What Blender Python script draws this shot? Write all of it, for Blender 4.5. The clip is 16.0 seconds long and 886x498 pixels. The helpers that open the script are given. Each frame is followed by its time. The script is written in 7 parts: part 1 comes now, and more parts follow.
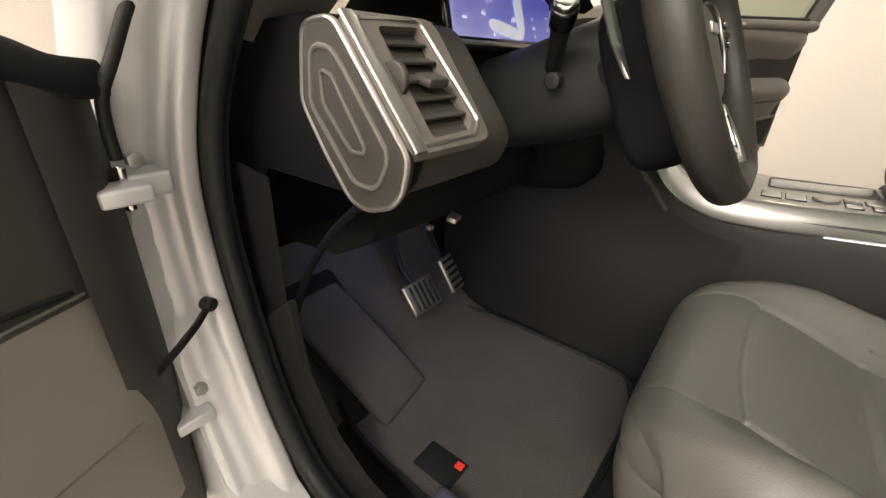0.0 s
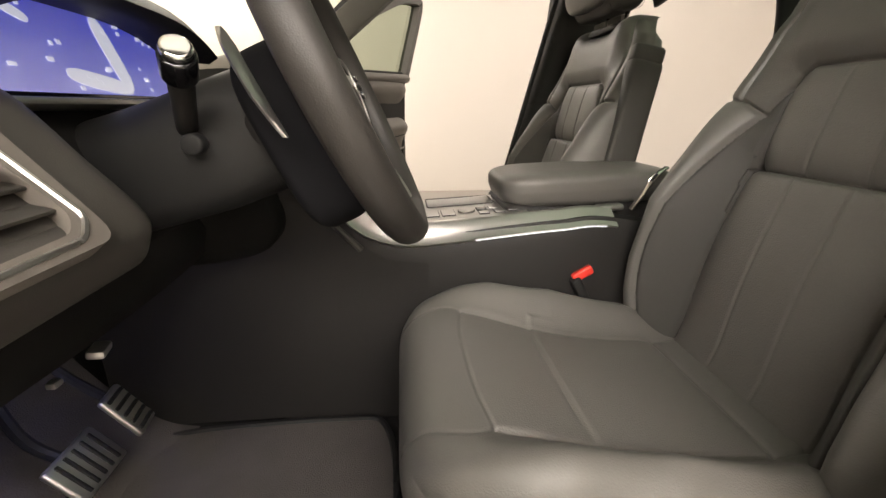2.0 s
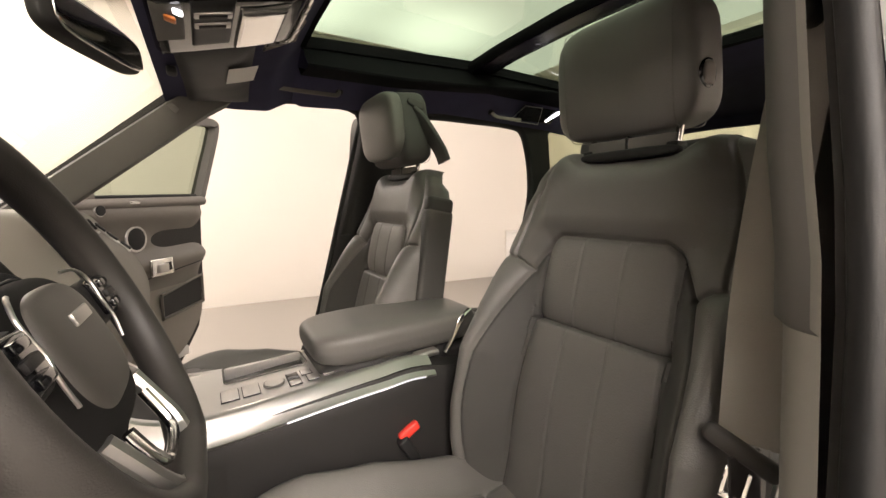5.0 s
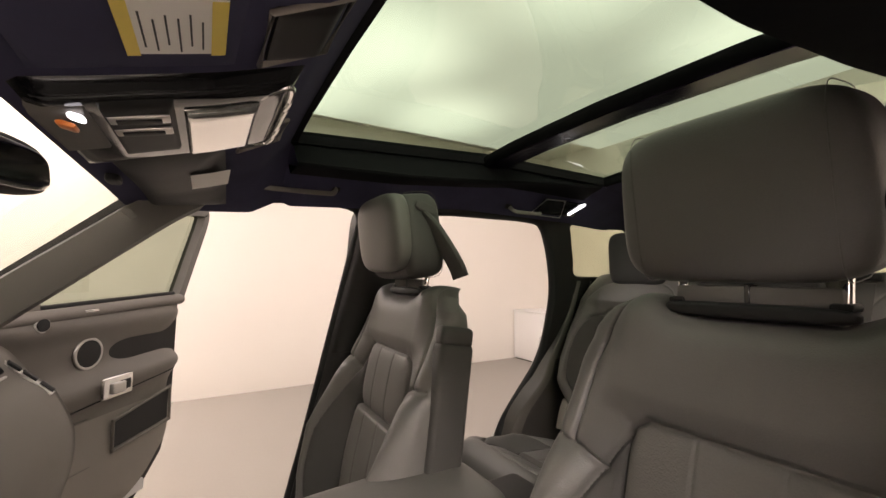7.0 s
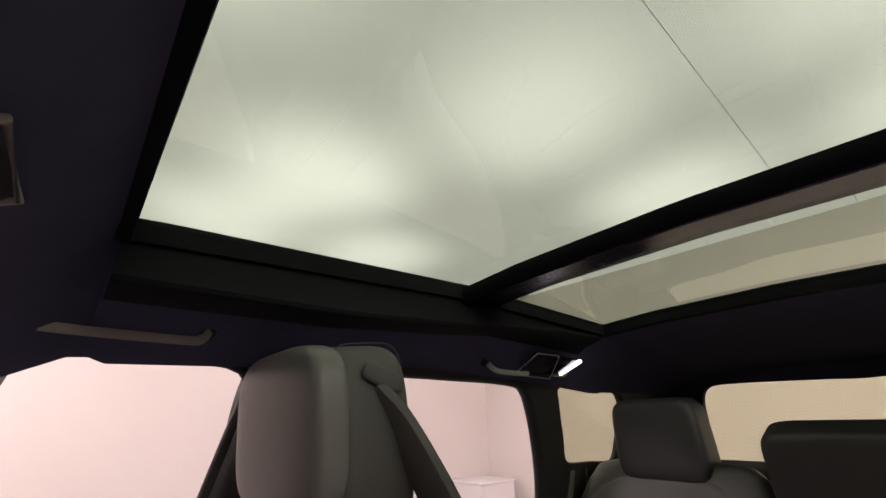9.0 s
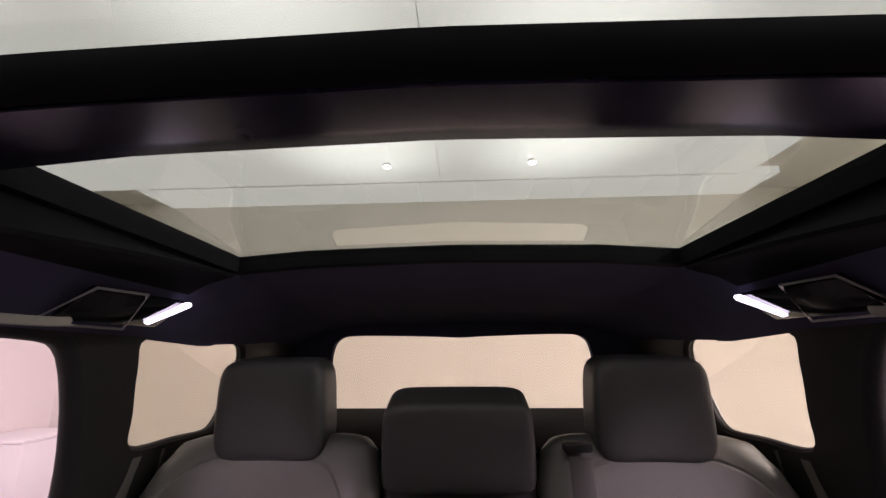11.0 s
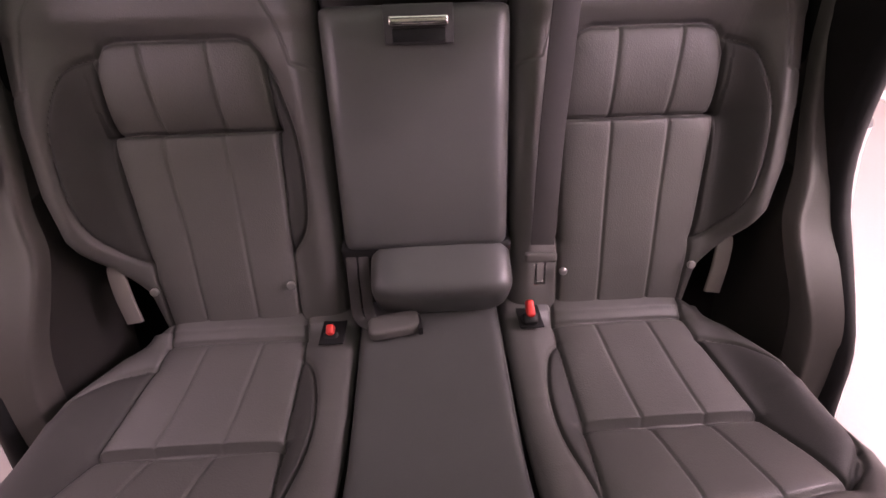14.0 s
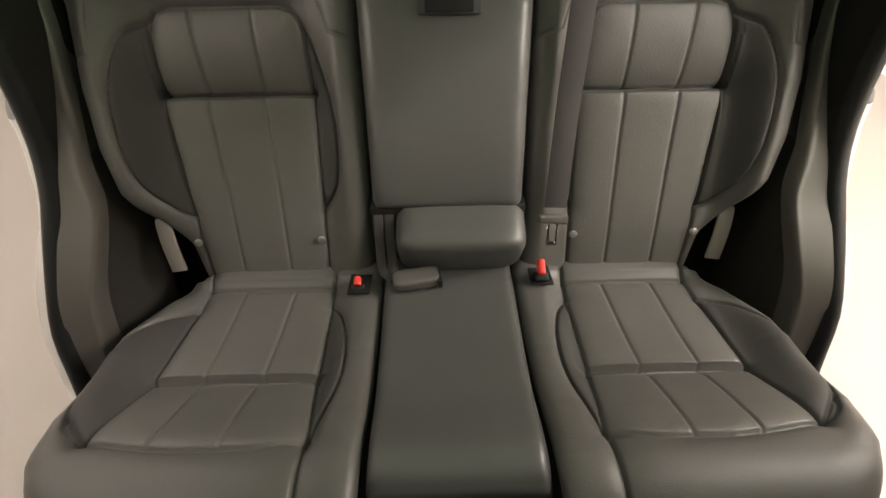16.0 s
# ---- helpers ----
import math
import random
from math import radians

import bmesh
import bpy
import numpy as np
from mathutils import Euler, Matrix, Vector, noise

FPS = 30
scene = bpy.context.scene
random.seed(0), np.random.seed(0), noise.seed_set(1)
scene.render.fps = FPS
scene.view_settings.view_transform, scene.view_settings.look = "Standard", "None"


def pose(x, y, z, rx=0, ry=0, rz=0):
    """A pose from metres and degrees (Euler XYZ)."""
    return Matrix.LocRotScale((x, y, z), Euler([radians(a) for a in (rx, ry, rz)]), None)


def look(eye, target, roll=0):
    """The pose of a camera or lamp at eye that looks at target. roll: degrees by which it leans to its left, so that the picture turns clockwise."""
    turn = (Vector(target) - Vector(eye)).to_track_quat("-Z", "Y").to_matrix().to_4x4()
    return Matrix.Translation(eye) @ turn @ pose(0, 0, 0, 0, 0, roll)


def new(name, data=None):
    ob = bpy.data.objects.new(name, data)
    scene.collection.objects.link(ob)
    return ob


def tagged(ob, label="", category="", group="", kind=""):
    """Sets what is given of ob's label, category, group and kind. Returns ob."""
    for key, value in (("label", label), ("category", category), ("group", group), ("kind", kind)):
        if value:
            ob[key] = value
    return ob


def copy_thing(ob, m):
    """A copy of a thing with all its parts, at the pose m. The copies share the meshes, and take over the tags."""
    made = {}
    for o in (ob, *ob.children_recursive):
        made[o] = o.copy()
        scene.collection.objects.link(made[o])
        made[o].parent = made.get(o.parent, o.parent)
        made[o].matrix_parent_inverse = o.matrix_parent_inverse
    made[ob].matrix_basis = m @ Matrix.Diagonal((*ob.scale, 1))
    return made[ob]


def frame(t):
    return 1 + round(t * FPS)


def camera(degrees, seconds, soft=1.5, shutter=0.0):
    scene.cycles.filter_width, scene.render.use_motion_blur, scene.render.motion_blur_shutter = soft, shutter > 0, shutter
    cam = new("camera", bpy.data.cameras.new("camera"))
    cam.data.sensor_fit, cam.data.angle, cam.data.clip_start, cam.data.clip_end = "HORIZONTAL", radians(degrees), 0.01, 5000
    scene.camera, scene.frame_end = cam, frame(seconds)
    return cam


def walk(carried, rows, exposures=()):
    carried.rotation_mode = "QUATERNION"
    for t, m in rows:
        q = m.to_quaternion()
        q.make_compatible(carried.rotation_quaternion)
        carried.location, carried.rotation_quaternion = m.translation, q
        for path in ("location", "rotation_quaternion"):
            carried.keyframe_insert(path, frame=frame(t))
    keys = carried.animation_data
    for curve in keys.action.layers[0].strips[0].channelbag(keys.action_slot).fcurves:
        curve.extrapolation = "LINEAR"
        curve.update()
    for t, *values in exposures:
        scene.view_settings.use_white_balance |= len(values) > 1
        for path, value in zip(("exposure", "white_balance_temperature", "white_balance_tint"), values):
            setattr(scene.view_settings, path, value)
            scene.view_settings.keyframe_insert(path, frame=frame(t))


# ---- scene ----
cam = camera(94.6, 16.0)
PATH = [
    (0, (-1.026, 0.426, 1.103), (0.41, 1.507, 0.226), 2.7),
    (0.5, (-1.008, 0.425, 1.107), (0.663, 1.176, 0.304), 1.8),
    (1, (-0.983, 0.431, 1.11), (0.823, 0.846, 0.358), 1.1),
    (1.5, (-0.962, 0.444, 1.114), (0.906, 0.54, 0.407), 0.8),
    (2, (-0.938, 0.456, 1.112), (0.94, 0.26, 0.455), 0.6),
    (2.5, (-0.92, 0.464, 1.117), (0.932, 0.015, 0.51), 0.5),
    (3, (-0.913, 0.462, 1.139), (0.901, -0.182, 0.597), 0.2),
    (3.5, (-0.905, 0.451, 1.165), (0.875, -0.331, 0.695), 0.2),
    (4, (-0.895, 0.436, 1.189), (0.861, -0.436, 0.795), 0.0),
    (4.2, (-0.895, 0.429, 1.2), (0.85, -0.479, 0.84), 0.1),
    (6.3, (-0.749, 0.308, 1.333), (0.959, -0.732, 1.29), -0.0),
    (6.5, (-0.718, 0.284, 1.348), (1.0, -0.74, 1.333), -0.1),
    (7, (-0.629, 0.305, 1.385), (1.1, -0.694, 1.505), 0.0),
    (7.5, (-0.538, 0.293, 1.426), (1.199, -0.652, 1.725), 0.2),
    (8, (-0.422, 0.253, 1.462), (1.291, -0.647, 1.966), 0.4),
    (8.2, (-0.366, 0.231, 1.458), (1.319, -0.662, 2.061), 0.2),
    (10.3, (-0.023, -0.117, 1.576), (0.486, -1.828, 2.477), -0.1),
    (10.5, (-0.022, -0.156, 1.576), (0.356, -1.942, 2.393), -0.1),
    (11, (-0.018, -0.247, 1.578), (0.077, -2.187, 2.054), -0.5),
    (11.5, (-0.011, -0.291, 1.561), (-0.037, -2.289, 1.649), -0.6),
    (12, (0.001, -0.326, 1.537), (-0.075, -2.304, 1.247), -0.5),
    (12.5, (0.001, -0.354, 1.511), (-0.078, -2.253, 0.887), -0.7),
    (13, (0.001, -0.37, 1.49), (-0.078, -2.15, 0.581), -0.9),
    (13.5, (0.001, -0.377, 1.47), (-0.07, -2.017, 0.327), -1.0),
    (14, (-0.007, -0.404, 1.439), (-0.069, -1.875, 0.085), -1.2),
    (14.5, (0.011, -0.398, 1.433), (-0.045, -1.733, -0.055), -1.1),
    (15, (0.015, -0.403, 1.422), (-0.034, -1.657, -0.136), -1.1),
    (15.5, (0.018, -0.372, 1.433), (-0.022, -1.631, -0.121), -0.9),
    (16, (0.024, -0.322, 1.454), (-0.002, -1.731, 0.035), -0.6),
]
walk(cam, [(t, look(eye, target, roll)) for t, eye, target, roll in PATH], [(0, 0.42, 6700, 12), (2.2, 0.55, 6700, 14), (3.5, 0.78, 6700, 14), (7, 0.5, 6750, 22), (8.2, 0.35, 6500, 24), (10.4, 0.1, 6350, 60), (11.0, 0.45, 6150, 50), (12.0, 0.58, 6150, 55), (12.8, 0.6, 6150, 62), (13.5, 0.6, 6350, 66), (14.1, 0.75, 6450, 54), (14.6, 0.75, 6550, 32), (15.2, 0.75, 6700, 18), (16, 0.85, 6700, 16)])

# ---------- light ----------
world = bpy.data.worlds.new("world")
scene.world = world
world.use_nodes = True
world.node_tree.nodes["Background"].inputs[0].default_value = (0.9, 0.95, 1.0, 1)
world.node_tree.nodes["Background"].inputs[1].default_value = 0.05


# ---------- materials ----------
def principled(name, color, rough=0.5, metal=0.0, spec=0.5):
    m = bpy.data.materials.new(name)
    m.use_nodes = True
    b = m.node_tree.nodes["Principled BSDF"]
    b.inputs["Base Color"].default_value = (*color, 1)
    b.inputs["Roughness"].default_value = rough
    b.inputs["Metallic"].default_value = metal
    b.inputs["Specular IOR Level"].default_value = spec
    return m


def grain(m, color, vary=0.15, big=6.0, fine=900.0, bump=0.12, rough=0.5, rvary=0.08, kind="noise", dist=0.0006):
    """Two scales of variation in colour and roughness, and a fine relief, in metres of the object."""
    nt = m.node_tree
    n, l = nt.nodes, nt.links
    b = n["Principled BSDF"]
    tc = n.new("ShaderNodeTexCoord")
    a = n.new("ShaderNodeTexNoise")
    a.inputs["Scale"].default_value = big
    a.inputs["Detail"].default_value = 4
    if kind == "leather":
        f = n.new("ShaderNodeTexVoronoi")
        f.feature = "SMOOTH_F1"
        f.inputs["Scale"].default_value = fine
        out = f.outputs["Distance"]
    else:
        f = n.new("ShaderNodeTexNoise")
        f.inputs["Scale"].default_value = fine
        f.inputs["Detail"].default_value = 2
        out = f.outputs["Fac"]
    l.new(tc.outputs["Object"], a.inputs["Vector"])
    l.new(tc.outputs["Object"], f.inputs["Vector"])
    mix = n.new("ShaderNodeMix")
    mix.data_type = "RGBA"
    mix.inputs[6].default_value = (*[c * (1 - vary) for c in color], 1)
    mix.inputs[7].default_value = (*[min(1, c * (1 + vary)) for c in color], 1)
    avg = n.new("ShaderNodeMath")
    avg.operation = "MULTIPLY_ADD"
    avg.inputs[1].default_value = 0.35
    l.new(out, avg.inputs[0])
    half = n.new("ShaderNodeMath")
    half.operation = "MULTIPLY"
    half.inputs[1].default_value = 0.75
    l.new(a.outputs["Fac"], half.inputs[0])
    l.new(half.outputs[0], avg.inputs[2])
    l.new(avg.outputs[0], mix.inputs[0])
    l.new(mix.outputs[2], b.inputs["Base Color"])
    mr = n.new("ShaderNodeMapRange")
    mr.inputs["To Min"].default_value = rough - rvary
    mr.inputs["To Max"].default_value = rough + rvary
    l.new(a.outputs["Fac"], mr.inputs["Value"])
    l.new(mr.outputs[0], b.inputs["Roughness"])
    if bump:
        bp = n.new("ShaderNodeBump")
        bp.inputs["Strength"].default_value = bump
        bp.inputs["Distance"].default_value = dist
        l.new(out, bp.inputs["Height"])
        l.new(bp.outputs[0], b.inputs["Normal"])
    return m


def surface(name, color, rough=0.5, metal=0.0, spec=0.5, **k):
    return grain(principled(name, color, rough, metal, spec), color, rough=rough, **k)


LEATHER = surface("leather", (0.098, 0.0935, 0.086), 0.44, spec=0.50, vary=0.12, big=9, fine=520, bump=0.35, kind="leather", dist=0.0007)
INSERT = surface("leather_insert", (0.104, 0.099, 0.091), 0.44, spec=0.55, vary=0.12, big=9, fine=420, bump=0.45, kind="leather", dist=0.0008)
SMOOTHLEATHER = surface("smooth_leather", (0.080, 0.080, 0.076), 0.37, spec=0.5, vary=0.12, big=9, fine=600, bump=0.25, kind="leather", dist=0.0005)
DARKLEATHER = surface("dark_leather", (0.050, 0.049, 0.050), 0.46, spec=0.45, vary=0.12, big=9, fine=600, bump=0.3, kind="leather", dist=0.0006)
# half as bright as LEATHER; on the gussets mostly shade of the hollow put into colour
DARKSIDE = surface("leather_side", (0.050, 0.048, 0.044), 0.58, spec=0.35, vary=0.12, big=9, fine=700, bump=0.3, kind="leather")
SUEDE = surface("headliner_suede", (0.052, 0.050, 0.088), 0.95, spec=0.1, vary=0.25, big=14, fine=1200, bump=0.2)
SOFT = surface("soft_touch_plastic", (0.145, 0.131, 0.115), 0.52, spec=0.35, vary=0.10, big=7, fine=900, bump=0.25, kind="leather", dist=0.0004)
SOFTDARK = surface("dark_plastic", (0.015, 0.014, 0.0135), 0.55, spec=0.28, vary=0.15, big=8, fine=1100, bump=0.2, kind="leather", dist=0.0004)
DASH = surface("dash_skin", (0.048, 0.044, 0.039), 0.50, spec=0.4, vary=0.12, big=7, fine=900, bump=0.25, kind="leather", dist=0.0004)
DOORLOW = surface("door_lower_skin", (0.22, 0.200, 0.177), 0.58, spec=0.3, vary=0.08, big=7, fine=900, bump=0.25, kind="leather", dist=0.0004)
WHEELSKIN = surface("wheel_leather", (0.027, 0.0245, 0.022), 0.48, spec=0.4, vary=0.15, big=9, fine=700, bump=0.3, kind="leather", dist=0.0005)
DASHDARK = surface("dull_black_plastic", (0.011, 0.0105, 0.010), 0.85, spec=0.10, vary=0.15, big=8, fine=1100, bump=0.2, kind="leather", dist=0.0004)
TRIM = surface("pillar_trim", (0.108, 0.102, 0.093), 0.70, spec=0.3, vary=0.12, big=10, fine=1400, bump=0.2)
# pale cover colour that includes the side light on the driver's pillar
PILLARLIT = surface("pillar_cover", (0.21, 0.195, 0.172), 0.62, spec=0.35, vary=0.10, big=8, fine=1200, bump=0.2)
SIDETRIM = surface("side_trim_skin", (0.095, 0.087, 0.078), 0.42, spec=0.45, vary=0.12, big=8, fine=900, bump=0.2, kind="leather", dist=0.0004)
RUBBER = surface("black_rubber", (0.011, 0.011, 0.011), 0.55, spec=0.3, vary=0.2, big=12, fine=500, bump=0.15)
CARPET = surface("carpet", (0.015, 0.014, 0.0145), 0.95, spec=0.1, vary=0.35, big=12, fine=500, bump=0.9, dist=0.003)
MAT = surface("mat_textile", (0.080, 0.073, 0.069), 0.92, spec=0.15, vary=0.3, big=10, fine=420, bump=0.8, dist=0.003)
WEBBING = surface("belt_webbing", (0.27, 0.25, 0.222), 0.65, spec=0.3, vary=0.15, big=15, fine=700, bump=0.5)
FELT = surface("black_felt", (0.007, 0.007, 0.008), 0.92, spec=0.08, vary=0.25, big=14, fine=900, bump=0.2)
WEBDARK = surface("dark_webbing", (0.040, 0.036, 0.034), 0.60, spec=0.35, vary=0.15, big=15, fine=700, bump=0.5)
GLOSS = surface("gloss_black", (0.006, 0.006, 0.007), 0.09, spec=0.6, vary=0.2, big=5, fine=60, bump=0.0, rvary=0.04)
BARGLOSS = surface("satin_black", (0.010, 0.008, 0.018), 0.26, spec=0.6, vary=0.2, big=5, fine=60, bump=0.0, rvary=0.05)
CHROME = surface("chrome", (0.75, 0.74, 0.72), 0.14, 1.0, vary=0.05, big=6, fine=200, bump=0.0, rvary=0.05)
SATIN = surface("satin_aluminium", (0.50, 0.49, 0.47), 0.40, 1.0, vary=0.06, big=8, fine=900, bump=0.06, rvary=0.06)
PAINT = surface("silver_paint", (0.60, 0.60, 0.60), 0.30, 0.35, vary=0.04, big=4, fine=1500, bump=0.03, rvary=0.05)
RED = surface("red_plastic", (0.75, 0.045, 0.03), 0.38, vary=0.08, big=40, fine=600, bump=0.05)
WALL = surface("white_wall_paint", (0.74, 0.70, 0.645), 0.85, spec=0.2, vary=0.03, big=0.6, fine=400, bump=0.03, dist=0.0005)
BOXWHITE = surface("white_laminate", (0.80, 0.78, 0.76), 0.45, vary=0.03, big=2, fine=200, bump=0.02)
FLOORM = surface("floor_concrete", (0.31, 0.285, 0.255), 0.55, spec=0.4, vary=0.10, big=1.3, fine=60, bump=0.12, dist=0.002, rvary=0.1)
LABELW = surface("label_paper", (0.78, 0.75, 0.70), 0.6, vary=0.03, big=30, fine=600, bump=0.02)
LABELY = surface("label_yellow", (0.72, 0.55, 0.10), 0.6, vary=0.04, big=30, fine=600, bump=0.02)
INK = surface("label_ink", (0.05, 0.05, 0.05), 0.7, vary=0.1, big=30, fine=600, bump=0.0)
AMBER = surface("amber_lens", (0.75, 0.22, 0.05), 0.3, vary=0.05, big=30, fine=300, bump=0.0)


BARGLOSS.node_tree.nodes["Principled BSDF"].inputs["Specular Tint"].default_value = (0.62, 0.52, 1.0, 1)


def glass(name, tint, gloss_rough=0.0, face=0.05):
    """A thin pane: tinted straight-through light, with mirror gloss by Fresnel."""
    m = bpy.data.materials.new(name)
    m.use_nodes = True
    nt = m.node_tree
    n, l = nt.nodes, nt.links
    n.remove(n["Principled BSDF"])
    tr = n.new("ShaderNodeBsdfTransparent")
    tr.inputs[0].default_value = (*tint, 1)
    gl = n.new("ShaderNodeBsdfGlossy")
    gl.inputs["Roughness"].default_value = gloss_rough
    lw = n.new("ShaderNodeLayerWeight")
    lw.inputs["Blend"].default_value = 0.5
    pw = n.new("ShaderNodeMath")
    pw.operation = "POWER"
    pw.inputs[1].default_value = 4.0
    l.new(lw.outputs["Facing"], pw.inputs[0])
    fr = n.new("ShaderNodeMath")
    fr.operation = "MULTIPLY_ADD"
    fr.inputs[1].default_value, fr.inputs[2].default_value = 0.75, face
    l.new(pw.outputs[0], fr.inputs[0])
    mx = n.new("ShaderNodeMixShader")
    l.new(fr.outputs[0], mx.inputs[0])
    l.new(tr.outputs[0], mx.inputs[1])
    l.new(gl.outputs[0], mx.inputs[2])
    l.new(mx.outputs[0], n["Material Output"].inputs["Surface"])
    return m


ROOFGLASS = glass("green_roof_glass", (0.40, 0.52, 0.40), 0.0, 0.06)
PRIVACY = glass("privacy_glass", (0.66, 0.71, 0.53))
DOORGLASS = glass("door_glass", (0.36, 0.40, 0.33), 0.0, 0.06)
CLEAR = glass("clear_glass", (0.80, 0.82, 0.76))


def emitter(name, color, strength, big=0.0, low=0.4):
    """A light-giving surface; big: size of the soft uneven patches of a backlit diffuser."""
    m = bpy.data.materials.new(name)
    m.use_nodes = True
    n, l = m.node_tree.nodes, m.node_tree.links
    b = n["Principled BSDF"]
    b.inputs["Base Color"].default_value = (0.8, 0.8, 0.8, 1)
    b.inputs["Emission Color"].default_value = (*color, 1)
    b.inputs["Emission Strength"].default_value = strength
    if big:
        tc = n.new("ShaderNodeTexCoord")
        t = n.new("ShaderNodeTexNoise")
        t.inputs["Scale"].default_value = big
        t.inputs["Detail"].default_value = 1
        mr = n.new("ShaderNodeMapRange")
        mr.inputs["From Min"].default_value, mr.inputs["From Max"].default_value = 0.3, 0.7
        mr.inputs["To Min"].default_value, mr.inputs["To Max"].default_value = strength * low, strength * 1.3
        l.new(tc.outputs["Object"], t.inputs["Vector"])
        l.new(t.outputs["Fac"], mr.inputs["Value"])
        l.new(mr.outputs[0], b.inputs["Emission Strength"])
    return m


# diffusers of the two added fill lamps
PANEL = emitter("light_diffuser", (1.0, 0.94, 0.85), 12.0)
PANELBRIGHT = emitter("bright_diffuser", (1.0, 0.95, 0.87), 24.0)


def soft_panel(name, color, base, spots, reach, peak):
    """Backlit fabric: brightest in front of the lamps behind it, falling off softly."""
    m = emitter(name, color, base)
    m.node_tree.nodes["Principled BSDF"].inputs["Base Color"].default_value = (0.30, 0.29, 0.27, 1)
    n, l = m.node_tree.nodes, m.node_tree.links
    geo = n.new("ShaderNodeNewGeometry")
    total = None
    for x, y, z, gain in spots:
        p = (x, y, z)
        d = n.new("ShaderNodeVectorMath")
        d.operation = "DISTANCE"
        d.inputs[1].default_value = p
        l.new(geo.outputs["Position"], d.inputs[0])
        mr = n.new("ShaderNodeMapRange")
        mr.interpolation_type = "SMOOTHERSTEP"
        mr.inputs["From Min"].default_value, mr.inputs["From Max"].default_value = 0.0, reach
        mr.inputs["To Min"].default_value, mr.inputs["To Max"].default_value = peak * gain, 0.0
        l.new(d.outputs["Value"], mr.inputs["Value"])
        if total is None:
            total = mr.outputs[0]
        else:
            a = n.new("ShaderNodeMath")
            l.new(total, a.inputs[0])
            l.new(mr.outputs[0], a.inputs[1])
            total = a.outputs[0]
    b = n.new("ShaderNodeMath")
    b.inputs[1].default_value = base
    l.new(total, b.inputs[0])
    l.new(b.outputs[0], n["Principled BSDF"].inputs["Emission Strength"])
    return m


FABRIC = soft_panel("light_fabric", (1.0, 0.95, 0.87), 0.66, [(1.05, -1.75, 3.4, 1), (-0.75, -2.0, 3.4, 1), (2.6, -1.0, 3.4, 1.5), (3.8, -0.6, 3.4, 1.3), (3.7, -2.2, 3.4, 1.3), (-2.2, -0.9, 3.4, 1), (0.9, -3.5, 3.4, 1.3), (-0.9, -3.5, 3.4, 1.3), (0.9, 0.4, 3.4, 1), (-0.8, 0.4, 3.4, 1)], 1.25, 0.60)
LAMP = emitter("lamp_lens", (0.95, 0.97, 1.0), 2.6)
SPOT = emitter("spot_lens", (1.0, 0.97, 0.92), 60.0)
SCREENBLUE = emitter("screen_blue", (0.015, 0.03, 0.42), 0.55)
SCREENWHITE = emitter("screen_white", (0.62, 0.66, 0.80), 0.45)
FOOTLIGHT = emitter("footwell_lens", (0.42, 0.45, 1.0), 40.0)
# weak glow that stands in for a highlight on the console trim
EDGEGLOW = emitter("edge_highlight", (0.75, 0.78, 1.0), 0.32)


# ---------- mesh helpers ----------
def to_mesh(name, bm, mat):
    me = bpy.data.meshes.new(name)
    bm.normal_update()
    bm.to_mesh(me)
    bm.free()
    me.materials.append(mat)
    for p in me.polygons:
        p.use_smooth = True
    return me


def sharp(me, deg=40):
    me.set_sharp_from_angle(angle=radians(deg))
    return me


def thing(name, loc, label, category, group="", kind=""):
    ob = new(name)
    ob.empty_display_size = 0.05
    ob.location = loc
    return tagged(ob, label, category, group, kind)


def world_loc(ob):
    v = Vector((0, 0, 0))
    while ob:
        v = v + ob.location
        ob = ob.parent
    return v


def part(name, bm, mat, parent=None, label="", deg=40):
    """Links a bmesh given in world coordinates as one mesh under a thing or part, with its origin at the parent's."""
    if parent is not None:
        off = world_loc(parent)
        bmesh.ops.translate(bm, verts=bm.verts, vec=-off)
    ob = new(name, sharp(to_mesh(name, bm, mat), deg))
    if parent is not None:
        ob.parent = parent
    return tagged(ob, label)


def solo(name, bm, mat, label, category, group="", kind="", deg=40):
    """A thing that is one mesh, with its origin at its lowest middle."""
    pts = np.array([v.co[:] for v in bm.verts])
    base = Vector(((pts[:, 0].min() + pts[:, 0].max()) / 2, (pts[:, 1].min() + pts[:, 1].max()) / 2, pts[:, 2].min()))
    bmesh.ops.translate(bm, verts=bm.verts, vec=-base)
    ob = new(name, sharp(to_mesh(name, bm, mat), deg))
    ob.location = base
    return tagged(ob, label, category, group, kind)


def grid(P, wrap=False, caps=False):
    """A bmesh from an array of rows of points; wrap closes each row to a ring, caps close the first and last ring."""
    P = np.asarray(P, float)
    nv, nu = P.shape[:2]
    bm = bmesh.new()
    V = [[bm.verts.new(P[j, i]) for i in range(nu)] for j in range(nv)]
    for j in range(nv - 1):
        for i in range(nu if wrap else nu - 1):
            k = (i + 1) % nu
            bm.faces.new((V[j][i], V[j][k], V[j + 1][k], V[j + 1][i]))
    if caps:
        bm.faces.new(V[0][::-1])
        bm.faces.new(V[-1])
    if caps:
        bmesh.ops.recalc_face_normals(bm, faces=bm.faces)
    return bm


